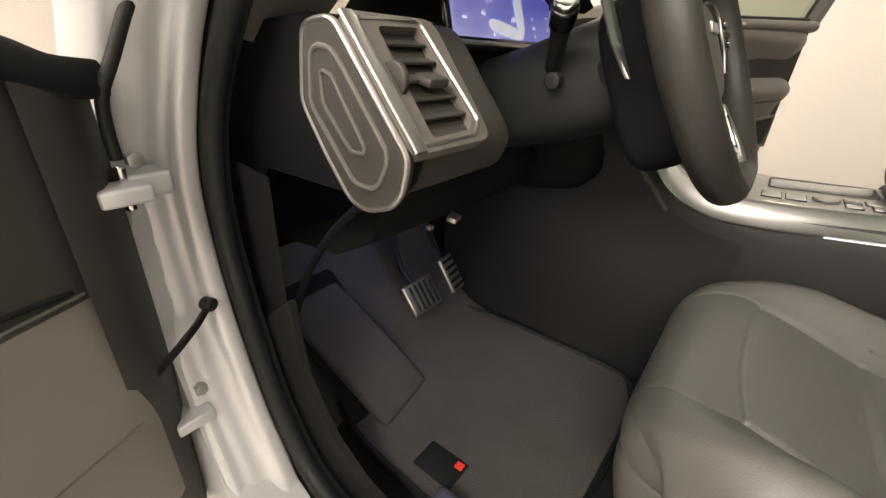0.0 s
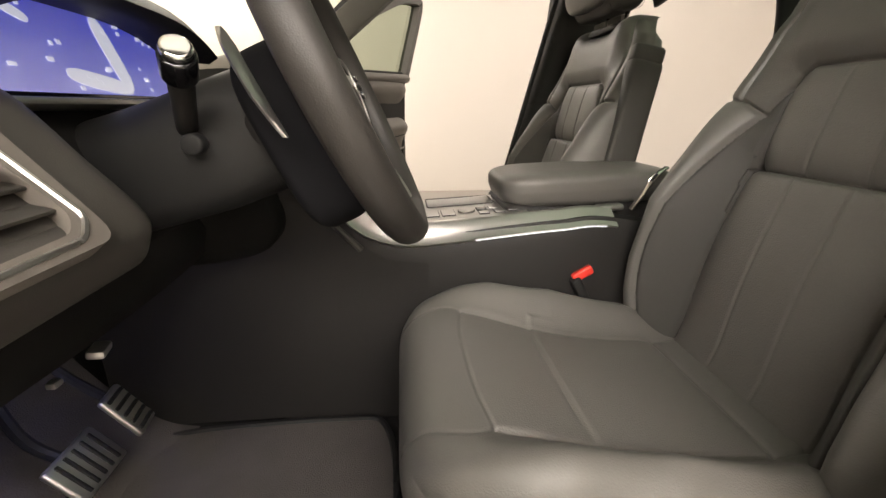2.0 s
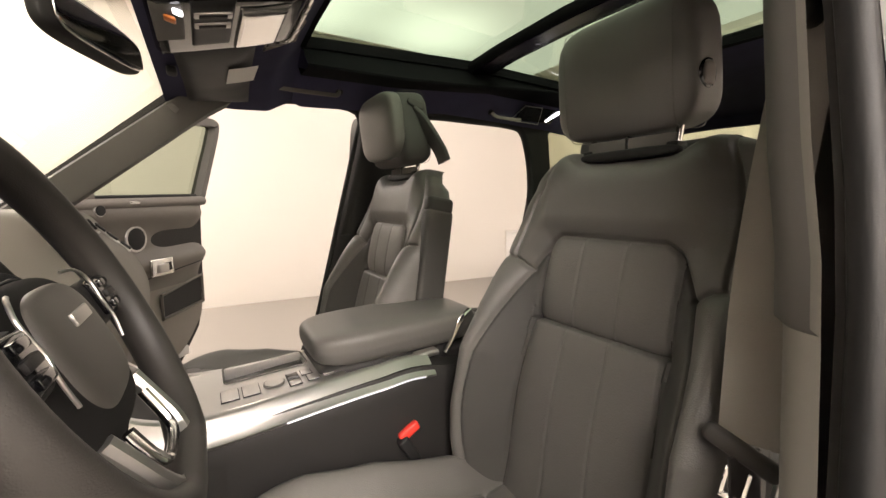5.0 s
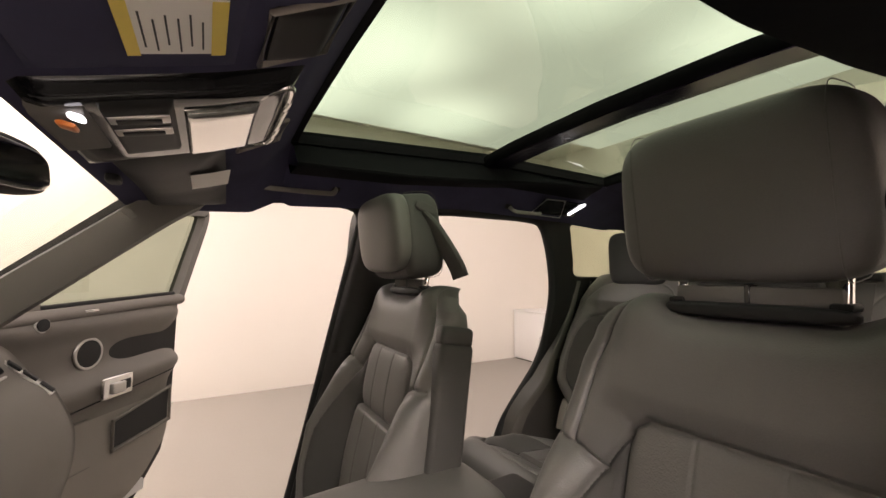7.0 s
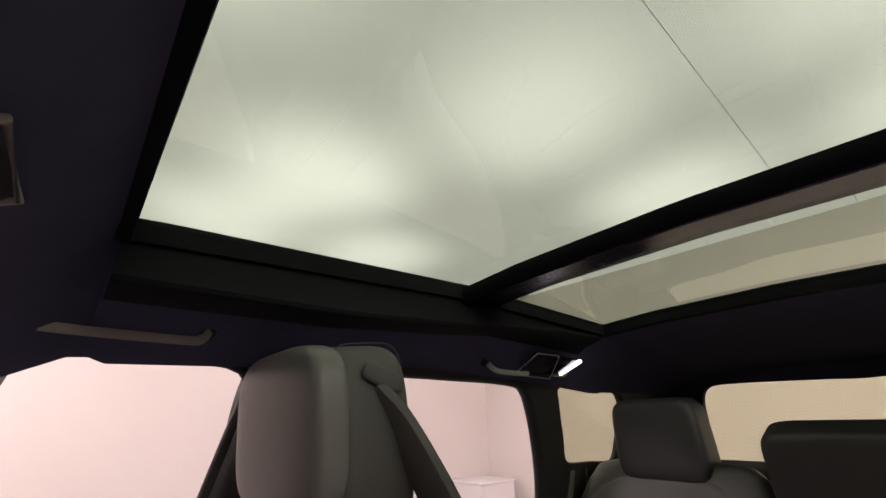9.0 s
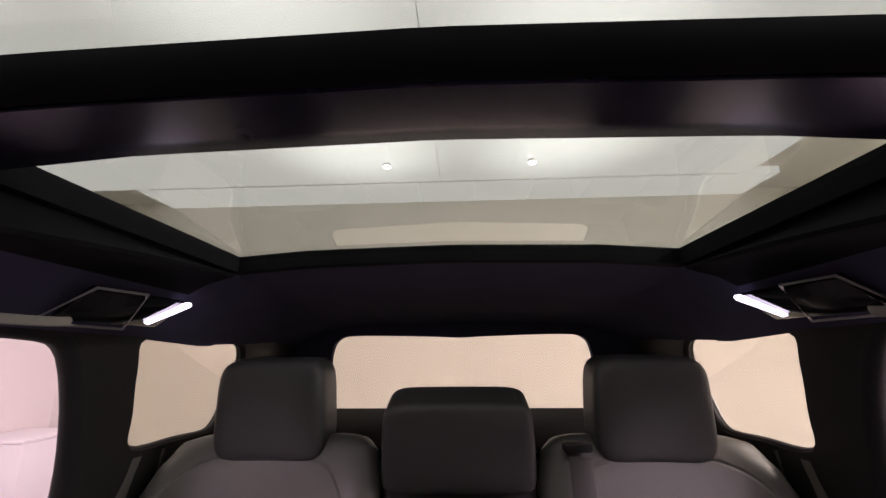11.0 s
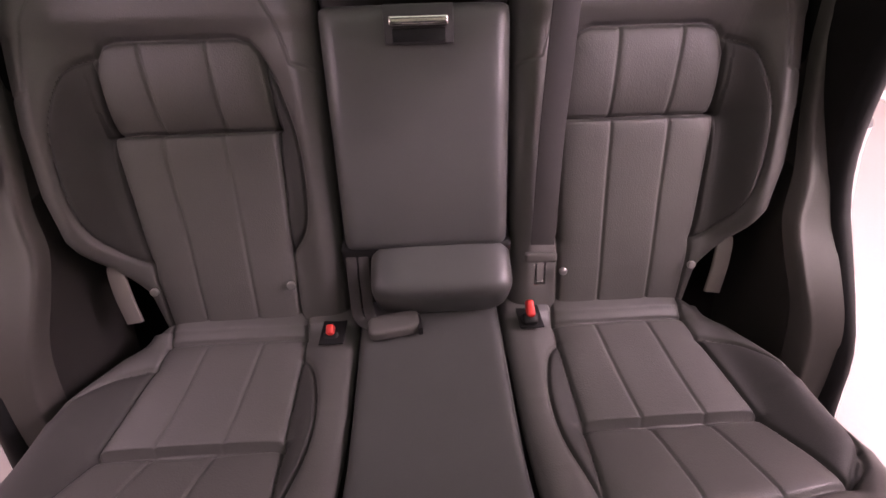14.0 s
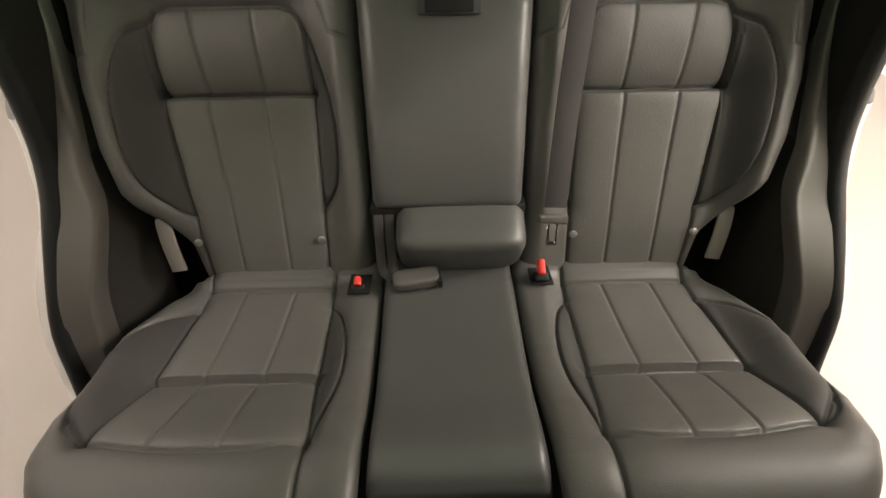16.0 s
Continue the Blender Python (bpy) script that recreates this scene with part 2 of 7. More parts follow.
def rbox(sx, sy, sz, r=0.01, seg=3, m=None):
    bm = bmesh.new()
    bmesh.ops.create_cube(bm, size=1)
    bmesh.ops.scale(bm, vec=(sx, sy, sz), verts=bm.verts)
    if r:
        bmesh.ops.bevel(bm, geom=bm.edges[:], offset=min(r, 0.49 * min(sx, sy, sz)), segments=seg, affect="EDGES", profile=0.5)
    if m is not None:
        bmesh.ops.transform(bm, matrix=m, verts=bm.verts)
    return bm


def box_at(x0, x1, y0, y1, z0, z1, r=0.01, seg=3):
    return rbox(x1 - x0, y1 - y0, z1 - z0, r, seg, Matrix.Translation(((x0 + x1) / 2, (y0 + y1) / 2, (z0 + z1) / 2)))


def join(*bms):
    out = bms[0]
    for b in bms[1:]:
        me = bpy.data.meshes.new("join")
        b.to_mesh(me)
        b.free()
        out.from_mesh(me)
        bpy.data.meshes.remove(me)
    return out


def smooth_path(pts, n=40, closed=False):
    """Catmull-Rom points through the given ones."""
    p = np.array(pts, float)
    k = len(p)
    out = []
    spans = k if closed else k - 1
    per = max(2, n // spans)
    for s in range(spans):
        if closed:
            a, b, c, d = (p[(s + o) % k] for o in (-1, 0, 1, 2))
        else:
            a, b, c, d = p[max(s - 1, 0)], p[s], p[s + 1], p[min(s + 2, k - 1)]
        for t in np.linspace(0, 1, per, endpoint=False):
            out.append(0.5 * (2 * b + (c - a) * t + (2 * a - 5 * b + 4 * c - d) * t**2 + (3 * b - a - 3 * c + d) * t**3))
    if not closed:
        out.append(p[-1])
    return np.array(out)


def sweep(path, profile, side=(1, 0, 0), closed=False, caps=True):
    """A profile of (a, b) points carried along a path: a along the side direction, b across it and the path."""
    path = np.array(path, float)
    tan = np.gradient(path, axis=0) if not closed else np.roll(path, -1, 0) - np.roll(path, 1, 0)
    tan /= np.linalg.norm(tan, axis=1)[:, None] + 1e-12
    rows = []
    for p, t in zip(path, tan):
        s = np.array(side, float)
        s = s - t * (s @ t)
        s /= np.linalg.norm(s) + 1e-12
        b = np.cross(t, s)
        rows.append([p + a * s + c * b for a, c in profile])
    if closed:
        rows.append(rows[0])
        bm = grid(rows, wrap=True)
        bmesh.ops.remove_doubles(bm, verts=bm.verts, dist=1e-6)
    else:
        bm = grid(rows, wrap=True, caps=caps)
    bmesh.ops.recalc_face_normals(bm, faces=bm.faces)
    return bm


def circle(r, n=10, rb=None):
    rb = rb or r
    return [(r * math.cos(a), rb * math.sin(a)) for a in np.linspace(0, 2 * math.pi, n, endpoint=False)]


def tube(path, r, n=10, closed=False, side=(1, 0.013, 0.021)):
    return sweep(path, circle(r, n), side, closed)


def flat(w, t, n=4):
    """A rounded flat profile of width w and thickness t."""
    out = []
    r = t / 2
    for cx, a0 in ((w / 2 - r, -90), (-(w / 2 - r), 90)):
        for a in np.linspace(a0, a0 + 180, n + 1):
            out.append((cx + r * math.cos(radians(a)), r * math.sin(radians(a))))
    return out


def cyl(r, h, m=None, n=24, bev=0.0, r2=None):
    bm = bmesh.new()
    bmesh.ops.create_cone(bm, cap_ends=True, segments=n, radius1=r, radius2=r if r2 is None else r2, depth=h)
    if bev:
        es = [e for e in bm.edges if abs(e.verts[0].co.z - e.verts[1].co.z) < 1e-6]
        bmesh.ops.bevel(bm, geom=es, offset=bev, segments=3, affect="EDGES", profile=0.5)
    if m is not None:
        bmesh.ops.transform(bm, matrix=m, verts=bm.verts)
    return bm


def ring_of(r, wire, m=None, n=40, k=8, flatten=1.0):
    """A torus."""
    rows = []
    for a in np.linspace(0, 2 * math.pi, n, endpoint=False):
        rows.append([((r + wire * math.cos(b)) * math.cos(a), (r + wire * math.cos(b)) * math.sin(a), wire * flatten * math.sin(b)) for b in np.linspace(0, 2 * math.pi, k, endpoint=False)])
    rows.append(rows[0])
    bm = grid(rows, wrap=True)
    bmesh.ops.remove_doubles(bm, verts=bm.verts, dist=1e-6)
    if m is not None:
        bmesh.ops.transform(bm, matrix=m, verts=bm.verts)
    return bm


def pillow(sx, sy, sz, e=4.0, n=28, m=None, shape=None):
    """A rounded block: a ball stretched towards a box by the exponent e."""
    bm = bmesh.new()
    bmesh.ops.create_cube(bm, size=2)
    bmesh.ops.subdivide_edges(bm, edges=bm.edges[:], cuts=n, use_grid_fill=True)
    for v in bm.verts:
        c = v.co
        L = (abs(c.x) ** e + abs(c.y) ** e + abs(c.z) ** e) ** (1 / e)
        c = c / L
        if shape:
            c = shape(c)
        v.co = Vector((c.x * sx / 2, c.y * sy / 2, c.z * sz / 2))
    if m is not None:
        bmesh.ops.transform(bm, matrix=m, verts=bm.verts)
    return bm


def plate(outline, holes, to3d, depth, n=None):
    """A plate with holes from 2D loops: to3d(a, b, k) gives the point on the near (k=0) or far (k=1) face."""
    bm = bmesh.new()
    loops = []
    for loop in [outline, *holes]:
        vs = [bm.verts.new((a, b, 0)) for a, b in loop]
        loops.append(vs)
        for i in range(len(vs)):
            bm.edges.new((vs[i], vs[(i + 1) % len(vs)]))
    bmesh.ops.triangle_fill(bm, edges=bm.edges[:], use_beauty=True)
    front = bm.faces[:]
    twin = {v: bm.verts.new((v.co.x, v.co.y, 1)) for v in bm.verts[:]}
    for f in front:
        bm.faces.new([twin[v] for v in reversed(f.verts)])
    for vs in loops:
        for i in range(len(vs)):
            a, b = vs[i], vs[(i + 1) % len(vs)]
            bm.faces.new((a, b, twin[b], twin[a]))
    for v in bm.verts:
        v.co = to3d(v.co.x, v.co.y, v.co.z)
    bmesh.ops.recalc_face_normals(bm, faces=bm.faces)
    return bm


def pane(outline, to3d):
    """A single sheet of glass from a 2D loop."""
    bm = bmesh.new()
    vs = [bm.verts.new((a, b, 0)) for a, b in outline]
    es = [bm.edges.new((vs[i], vs[(i + 1) % len(vs)])) for i in range(len(vs))]
    bmesh.ops.triangle_fill(bm, edges=es, use_beauty=True)
    for v in bm.verts:
        v.co = to3d(v.co.x, v.co.y)
    return bm


def round_poly(pts, r, n=5):
    """A closed polygon with its corners rounded by r."""
    out = []
    p = [np.array(q, float) for q in pts]
    for a, b, c in zip(p[-1:] + p[:-1], p, p[1:] + p[:1]):
        u, v = a - b, c - b
        lu, lv = np.linalg.norm(u), np.linalg.norm(v)
        k = min(r, 0.45 * lu, 0.45 * lv)
        s0, s1 = b + u / lu * k, b + v / lv * k
        for t in np.linspace(0, 1, n):
            out.append(tuple((1 - t) ** 2 * s0 + 2 * t * (1 - t) * b + t * t * s1))
    return out


# ---------- upholstery ----------
def seg_dist(X, V, poly):
    d = np.full(X.shape, 9.0)
    for (x0, v0), (x1, v1) in zip(poly[:-1], poly[1:]):
        ex, ev = x1 - x0, v1 - v0
        t = np.clip(((X - x0) * ex + (V - v0) * ev) / (ex * ex + ev * ev + 1e-12), 0, 1)
        d = np.minimum(d, np.hypot(X - x0 - t * ex, V - v0 - t * ev))
    return d


def inside(X, V, poly):
    hit = np.zeros(X.shape, bool)
    for (x0, v0), (x1, v1) in zip(poly, poly[1:] + poly[:1]):
        cross = (v0 > V) != (v1 > V)
        hit ^= cross & (X < (x1 - x0) * (V - v0) / (v1 - v0 + 1e-12) + x0)
    return hit


def step(a, b, x):
    t = np.clip((x - a) / (b - a), 0, 1)
    return t * t * (3 - 2 * t)


def upholster(parent, X, V, P, N, lift, seams, channels, regions, rest, fine=()):
    """Splits one padded surface into its panels. X, V: plan coordinates; P, N: base points and normals; seams are sewn
    deep, channels shallow; regions: (name, polygon, material, label); rest: the same without polygon."""
    h = lift.copy()
    for s in seams:
        d = seg_dist(X, V, s)
        h -= 0.0060 * np.exp(-((d / 0.0035) ** 2)) + 0.0085 * np.exp(-d / 0.016)
    for s in channels:
        d = seg_dist(X, V, s)
        h -= 0.0030 * np.exp(-((d / 0.0030) ** 2)) + 0.0014 * np.exp(-d / 0.012)
    for s in fine:
        h -= 0.0026 * np.exp(-((seg_dist(X, V, s) / 0.0026) ** 2))
    Q = P + N * h[..., None]
    nv, nu = X.shape
    cx = (X[:-1, :-1] + X[1:, 1:]) / 2
    cv = (V[:-1, :-1] + V[1:, 1:]) / 2
    left = np.ones(cx.shape, bool)
    jobs = []
    for name, poly, mat, label in regions:
        mask = inside(cx, cv, poly) & left
        left &= ~mask
        jobs.append((name, mask, mat, label))
    jobs.append((rest[0], left, rest[1], rest[2]))
    # one set of smooth normals over the whole surface keeps the panels' shading continuous
    du = np.gradient(Q, axis=1)
    dv = np.gradient(Q, axis=0)
    nrm = np.cross(du, dv)
    nrm /= np.linalg.norm(nrm, axis=2)[..., None] + 1e-12
    if (nrm * N).sum() < 0:
        nrm = -nrm
        flip = True
    else:
        flip = False
    off = np.array(world_loc(parent)[:])
    for name, mask, mat, label in jobs:
        if not mask.any():
            continue
        js, is_ = np.nonzero(mask)
        idx = np.full(X.shape, -1, int)
        used = np.zeros(X.shape, bool)
        for a, b in ((0, 0), (0, 1), (1, 1), (1, 0)):
            used[js + a, is_ + b] = True
        idx[used] = np.arange(used.sum())
        order = ((0, 0), (0, 1), (1, 1), (1, 0)) if not flip else ((0, 0), (1, 0), (1, 1), (0, 1))
        F = np.stack([idx[js + a, is_ + b] for a, b in order], 1)
        me = bpy.data.meshes.new(name)
        me.from_pydata((Q[used] - off).tolist(), [], F.tolist())
        me.materials.append(mat)
        me.polygons.foreach_set("use_smooth", [True] * len(me.polygons))
        me.normals_split_custom_set_from_vertices(nrm[used].tolist())
        ob = new(name, me)
        ob.parent = parent
        tagged(ob, label)


def spread(n, k=1.5):
    """-1 to 1, closer towards the ends."""
    l = np.linspace(-1, 1, n)
    return np.sign(l) * (1 - (1 - np.abs(l)) ** k)


def mirror_poly(p):
    return [(-a, b) for a, b in p]


# ---------- the studio ----------
X0, X1, Y0, Y1, ZC = -4.6, 4.72, -5.0, 5.6, 3.42
solo("floor", box_at(X0 - 0.2, X1 + 0.2, Y0 - 0.2, Y1 + 0.2, -0.2, 0.0, 0), FLOORM, "light grey smooth concrete studio floor", "floor", kind="structure")
for nm, b in (("wall_east", (X1, X1 + 0.2, Y0 - 0.2, Y1 + 0.2)), ("wall_west", (X0 - 0.2, X0, Y0 - 0.2, Y1 + 0.2)), ("wall_south", (X0, X1, Y0 - 0.2, Y0)), ("wall_north", (X0, X1, Y1, Y1 + 0.2))):
    solo(nm, box_at(*b, 0.0, ZC, 0), WALL, "plain white painted studio wall", "wall", kind="structure")
solo("ceiling", box_at(X0 - 0.2, X1 + 0.2, Y0 - 0.2, Y1 + 0.2, ZC, ZC + 0.2, 0), WALL, "white painted studio ceiling above the car", "ceiling", kind="structure")
# shallow strip of ceiling boxes along the rear wall; their glow is added to brighten them and the wall
for i in range(11):
    solo("ceiling_box", box_at(-3.345 + i * 0.635, -2.716 + i * 0.635, -4.985, -4.375, ZC - 0.08, ZC - 0.002, 0.004), FABRIC, "shallow white box panel on the ceiling with an added glow", "ceiling panel", "ceiling boxes")
# added fill lamps, out of view, that brighten the cabin through the side openings
for xa, ya in ((-4.3, -1.4), (3.2, 1.35)):
    run = 4.4 if xa < 0 else 2.4
    t = thing("studio_lamp", (xa + 0.6, ya + run / 2, ZC - 0.12), "unseen fill lamp added on the ceiling, with bright diffuser", "ceiling light", "studio lamps")
    part("diffuser", box_at(xa, xa + 1.2, ya, ya + run, ZC - 0.10, ZC - 0.09, 0), PANELBRIGHT if xa < 0 else PANEL, t)
    part("housing", box_at(xa - 0.02, xa + 1.22, ya - 0.02, ya + run + 0.02, ZC - 0.088, ZC - 0.003, 0.01), BOXWHITE, t)
    # board added to block the fill light towards the front
    part("barn_door", box_at(xa - 0.02, xa + 1.22, ya + run + 0.03, ya + run + 0.05, ZC - 0.75, ZC - 0.003, 0.004), BOXWHITE, t, "white board added to keep lamp light off the front")
for nm, xa, xb in (("a", 0.2003, 4.40), ("b", -3.0, 0.1997)):
    t = thing("ceiling_light", ((xa + xb) / 2, -0.4, ZC - 0.1), "large softly glowing white fabric light panel on the ceiling", "ceiling light", "ceiling light panels")
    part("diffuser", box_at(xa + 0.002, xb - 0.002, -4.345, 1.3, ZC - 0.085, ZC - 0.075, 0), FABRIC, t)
    fr = join(box_at(xa, xa + 0.002, -4.35, 1.305, ZC - 0.086, ZC - 0.003, 0), box_at(xb - 0.002, xb, -4.35, 1.305, ZC - 0.086, ZC - 0.003, 0), box_at(xa + 0.002, xb - 0.002, -4.365, -4.345, ZC - 0.086, ZC - 0.003, 0.001), box_at(xa + 0.002, xb - 0.002, 1.301, 1.305, ZC - 0.086, ZC - 0.003, 0.001))
    part("frame", fr, BOXWHITE, t)
for x in (0.70, -0.70):
    t = thing("ceiling_spot", (x, -3.88, ZC - 0.12), "small round bright spotlight recessed in the ceiling", "spotlight", "ceiling spots")
    part("housing", cyl(0.036, 0.028, Matrix.Translation((x, -3.88, ZC - 0.101)), 24, 0.004), BOXWHITE, t)
    part("lens", cyl(0.031, 0.006, Matrix.Translation((x, -3.88, ZC - 0.119)), 20), SPOT, t)
t = thing("storage_box", (4.38, -4.42, 0), "plain white storage cabinet standing in the room corner", "cabinet")
part("body", box_at(4.06, 4.70, -4.78, -4.13, 0.02, 0.76, 0.008), BOXWHITE, t)
part("plinth", box_at(4.08, 4.68, -4.76, -4.15, 0.0, 0.02, 0.0), SOFTDARK, t)
part("lid", box_at(4.05, 4.705, -4.79, -4.12, 0.763, 0.79, 0.006), BOXWHITE, t)

t = thing("floor_vent", (-4.05, -3.4, 0), "long white slotted floor plate along the studio wall", "floor vent")
part("plate", box_at(-4.30, -3.80, -4.4, -2.4, 0.0, 0.012, 0.002), BOXWHITE, t)
for i in range(8):
    for j in range(2):
        part("slot", box_at(-4.22 + j * 0.20, -4.08 + j * 0.20, -4.32 + i * 0.24, -4.15 + i * 0.24, 0.0125, 0.014, 0), FLOORM, t)

# ---------- car body ----------
car = thing("car_body", (0, 0, 0.0), "silver car body shell with open doors on a studio floor", "car")


def side_x(z):
    """Half width of the cabin's side at a height."""
    return float(np.interp(z, [0.3, 0.45, 0.9, 1.2, 1.45, 1.6, 1.68], [0.80, 0.795, 0.785, 0.755, 0.71, 0.675, 0.64]))


FRONT = smooth_path([(0.30, 1.590), (0.45, 1.545), (0.62, 1.42), (0.78, 1.285), (0.90, 1.15), (0.975, 1.03), (0.99, 0.92), (0.965, 0.76), (0.90, 0.58), (0.80, 0.475), (0.60, 0.455), (0.35, 0.445),
                     (0.18, 0.46), (0.09, 0.56), (0.035, 0.74), (-0.012, 0.93), (-0.083, 1.262), (-0.128, 1.50), (-0.138, 1.57), (-0.09, 1.610), (0.10, 1.614)], 80, True)
REAR = smooth_path([(-0.42, 1.618), (-0.65, 1.622), (-0.86, 1.620), (-0.950, 1.598), (-1.010, 1.51), (-1.052, 1.40), (-1.074, 1.28), (-1.066, 1.16), (-1.038, 1.04), (-0.985, 0.94),
                    (-0.885, 0.825), (-0.815, 0.735), (-0.765, 0.62), (-0.71, 0.51), (-0.62, 0.455), (-0.35, 0.445), (-0.19, 0.46), (-0.15, 0.56), (-0.18, 0.80), (-0.255, 1.15), (-0.335, 1.48), (-0.365, 1.585)], 84, True)
QUARTER = smooth_path([(-1.112, 1.612), (-1.30, 1.618), (-1.50, 1.602), (-1.555, 1.53), (-1.535, 1.44), (-1.49, 1.360), (-1.33, 1.360), (-1.180, 1.370), (-1.150, 1.45), (-1.118, 1.54)], 45, True)
OUTLINE = [(1.45, 0.36), (1.48, 0.72), (1.32, 0.93), (1.20, 1.01), (1.06, 1.11), (0.89, 1.252), (0.745, 1.370), (0.59, 1.500), (0.465, 1.604), (0.36, 1.65), (0.10, 1.68), (-0.6, 1.685), (-1.2, 1.672), (-1.75, 1.655), (-1.9, 1.62), (-2.05, 1.36), (-2.12, 1.0), (-2.12, 0.36)]


def grow(loop, d):
    c = loop.mean(0)
    v = loop - c
    return c + v * (1 + d / np.linalg.norm(v, axis=1))[:, None]


for s, nm in ((1, "passenger"), (-1, "driver")):
    part("side_trim", plate(OUTLINE, [FRONT, REAR, QUARTER], lambda a, b, k, s=s: Vector((s * (side_x(b) - 0.012 + 0.03 * k), a, b)), 0), SOFTDARK, car, "black plastic inner pillar trim")
    part("body_side", plate([(a * 1.01 + 0.0, b - 0.02 if b < 0.5 else b) for a, b in OUTLINE], [grow(FRONT, 0.028), grow(REAR, 0.028), grow(QUARTER, 0.03)], lambda a, b, k, s=s: Vector((s * (side_x(b) + 0.022 + (0.015 + (0.075 if s < 0 and a > -0.3 else 0.012) * min(1, max(0, (1.12 - b) / 0.25))) * k), a, b)), 0), PAINT, car, "silver painted door frame")
    for loop in (FRONT, REAR):
        pts = np.array([(s * (side_x(b) + 0.010), a, b) for a, b in loop])
        part("door_seal", tube(pts, 0.015 if loop is FRONT else 0.022, 10, True), RUBBER, car, "black rubber door seal")
    pts = np.array([(s * (side_x(b) + 0.0), a, b) for a, b in QUARTER])
    part("window_seal", tube(pts, 0.010, 8, True), RUBBER, car)
    # inner padded quarter trim beside the rear seat
    ridge, wall_rows = [], []
    for z, yf, yb, xin in ((0.50, -0.735, -1.0, 0.730), (0.62, -0.765, -1.05, 0.728), (0.72, -0.800, -1.10, 0.724), (0.80, -0.840, -1.14, 0.716), (0.87, -0.905, -1.18, 0.708), (0.93, -0.968, -1.20, 0.708), (1.00, -1.018, -1.24, 0.722), (1.10, -1.092, -1.27, 0.728), (1.20, -1.150, -1.28, 0.730), (1.29, -1.175, -1.29, 0.722), (1.35, -1.185, -1.29, 0.712)):
        w = float(np.interp(z, [0.7, 0.87, 0.93, 1.05, 1.35], [0.055, 0.05, 0.042, 0.034, 0.03]))
        ridge.append(smooth_path([(s * (side_x(z) - 0.004), yf + 0.004, z), (s * (xin + 0.022), yf - 0.004, z), (s * (xin + 0.006), yf - 0.2 * w, z), (s * xin, yf - w, z)], 12))
        wall_rows.append(smooth_path([(s * xin, yf - w, z), (s * (xin + 0.012), yf - w - 0.02, z), (s * (xin + 0.012), (yf + yb) / 2 - 0.03, z), (s * (xin + 0.0), yb, z)], 12))
    part("quarter_trim", grid(smooth_path(np.array(ridge).reshape(len(ridge), -1), 40).reshape(-1, len(ridge[0]), 3)), SIDETRIM, car, "grey padded trim ridge beside the rear seat")
    wr = smooth_path(np.array(wall_rows).reshape(len(wall_rows), -1), 40).reshape(-1, len(wall_rows[0]), 3)
    kz = next(i for i, r in enumerate(wr) if r[0][2] > 0.985)
    part("quarter_panel", grid(wr[:kz + 1]), DASH, car, "dark inner panel beside the rear seat")
    part("upper_quarter_trim", grid(wr[kz:]), SIDETRIM, car, "grey padded upper trim beside the rear backrest")
    part("sill_plate", box_at(*sorted((s * 0.66, s * 0.80)), -0.60, 0.68, 0.40, 0.452, 0.012), SATIN, car, "brushed metal door sill")
    part("quarter_window", pane([tuple(p) for p in grow(QUARTER, -0.004)], lambda a, b, s=s: Vector((s * (side_x(b) + 0.004), a, b))), PRIVACY, car, "tinted rear quarter window")
    # silver shut face that slopes back into the rear wing
    rows = []
    for z in np.linspace(0.44, 1.08, 24):
        yi = float(np.interp(z, [0.44, 0.51, 0.62, 0.735, 0.825, 0.94, 1.04, 1.10], [-0.63, -0.72, -0.78, -0.828, -0.90, -1.0, -1.055, -1.07]))
        yo = float(np.interp(z, [0.44, 0.535, 0.637, 0.723, 0.80, 0.874, 0.96, 1.08], [-0.80, -0.823, -0.869, -0.934, -1.022, -1.13, -1.19, -1.22]))
        rows.append([tuple(q) for q in smooth_path([(s * 0.822, yi, z), (s * 0.845, yi - 0.012, z), (s * 0.900, (yi + yo) / 2 - 0.004, z), (s * 0.945, yo, z), (s * 0.958, yo - 0.03, z), (s * 0.965, yo - 0.20, z), (s * 0.955, -2.0, z)], 26)])
    part("rear_wing", grid(rows), PAINT, car, "silver painted rear wing behind the door opening")
    # A pillar trim along the windscreen
    path = smooth_path([(s * 0.630, 0.30, 1.640), (s * 0.640, 0.41, 1.572), (s * 0.655, 0.55, 1.462), (s * 0.67, 0.70, 1.342), (s * 0.69, 0.85, 1.222), (s * 0.70, 0.98, 1.12)], 30)
    part("pillar_trim", sweep(path, [(0.045, -0.03), (0.045, 0.045), (0.01, 0.062), (-0.035, 0.05), (-0.048, 0.02), (-0.045, -0.03)], (s, 0.25, 0.1)), TRIM, car, "grey textured windscreen pillar trim")
    part("clip_cover", rbox(0.004, 0.035, 0.018, 0.002, 2, pose(s * 0.598, 0.47, 1.530, 45, 0, 0)), TRIM, car)
    # B pillar inner cover
    rows = []
    for z, yf, yb in ((0.50, 0.08, -0.10), (0.74, 0.050, -0.165), (0.95, 0.012, -0.21), (1.12, -0.012, -0.25), (1.20, -0.020, -0.262), (1.30, -0.032, -0.28), (1.45, -0.065, -0.325), (1.60, -0.125, -0.365)) if s < 0 else ((0.50, 0.07, -0.11), (0.74, 0.030, -0.165), (0.95, -0.018, -0.21), (1.2, -0.068, -0.262), (1.45, -0.118, -0.325), (1.60, -0.140, -0.365)):
        xo = side_x(z)
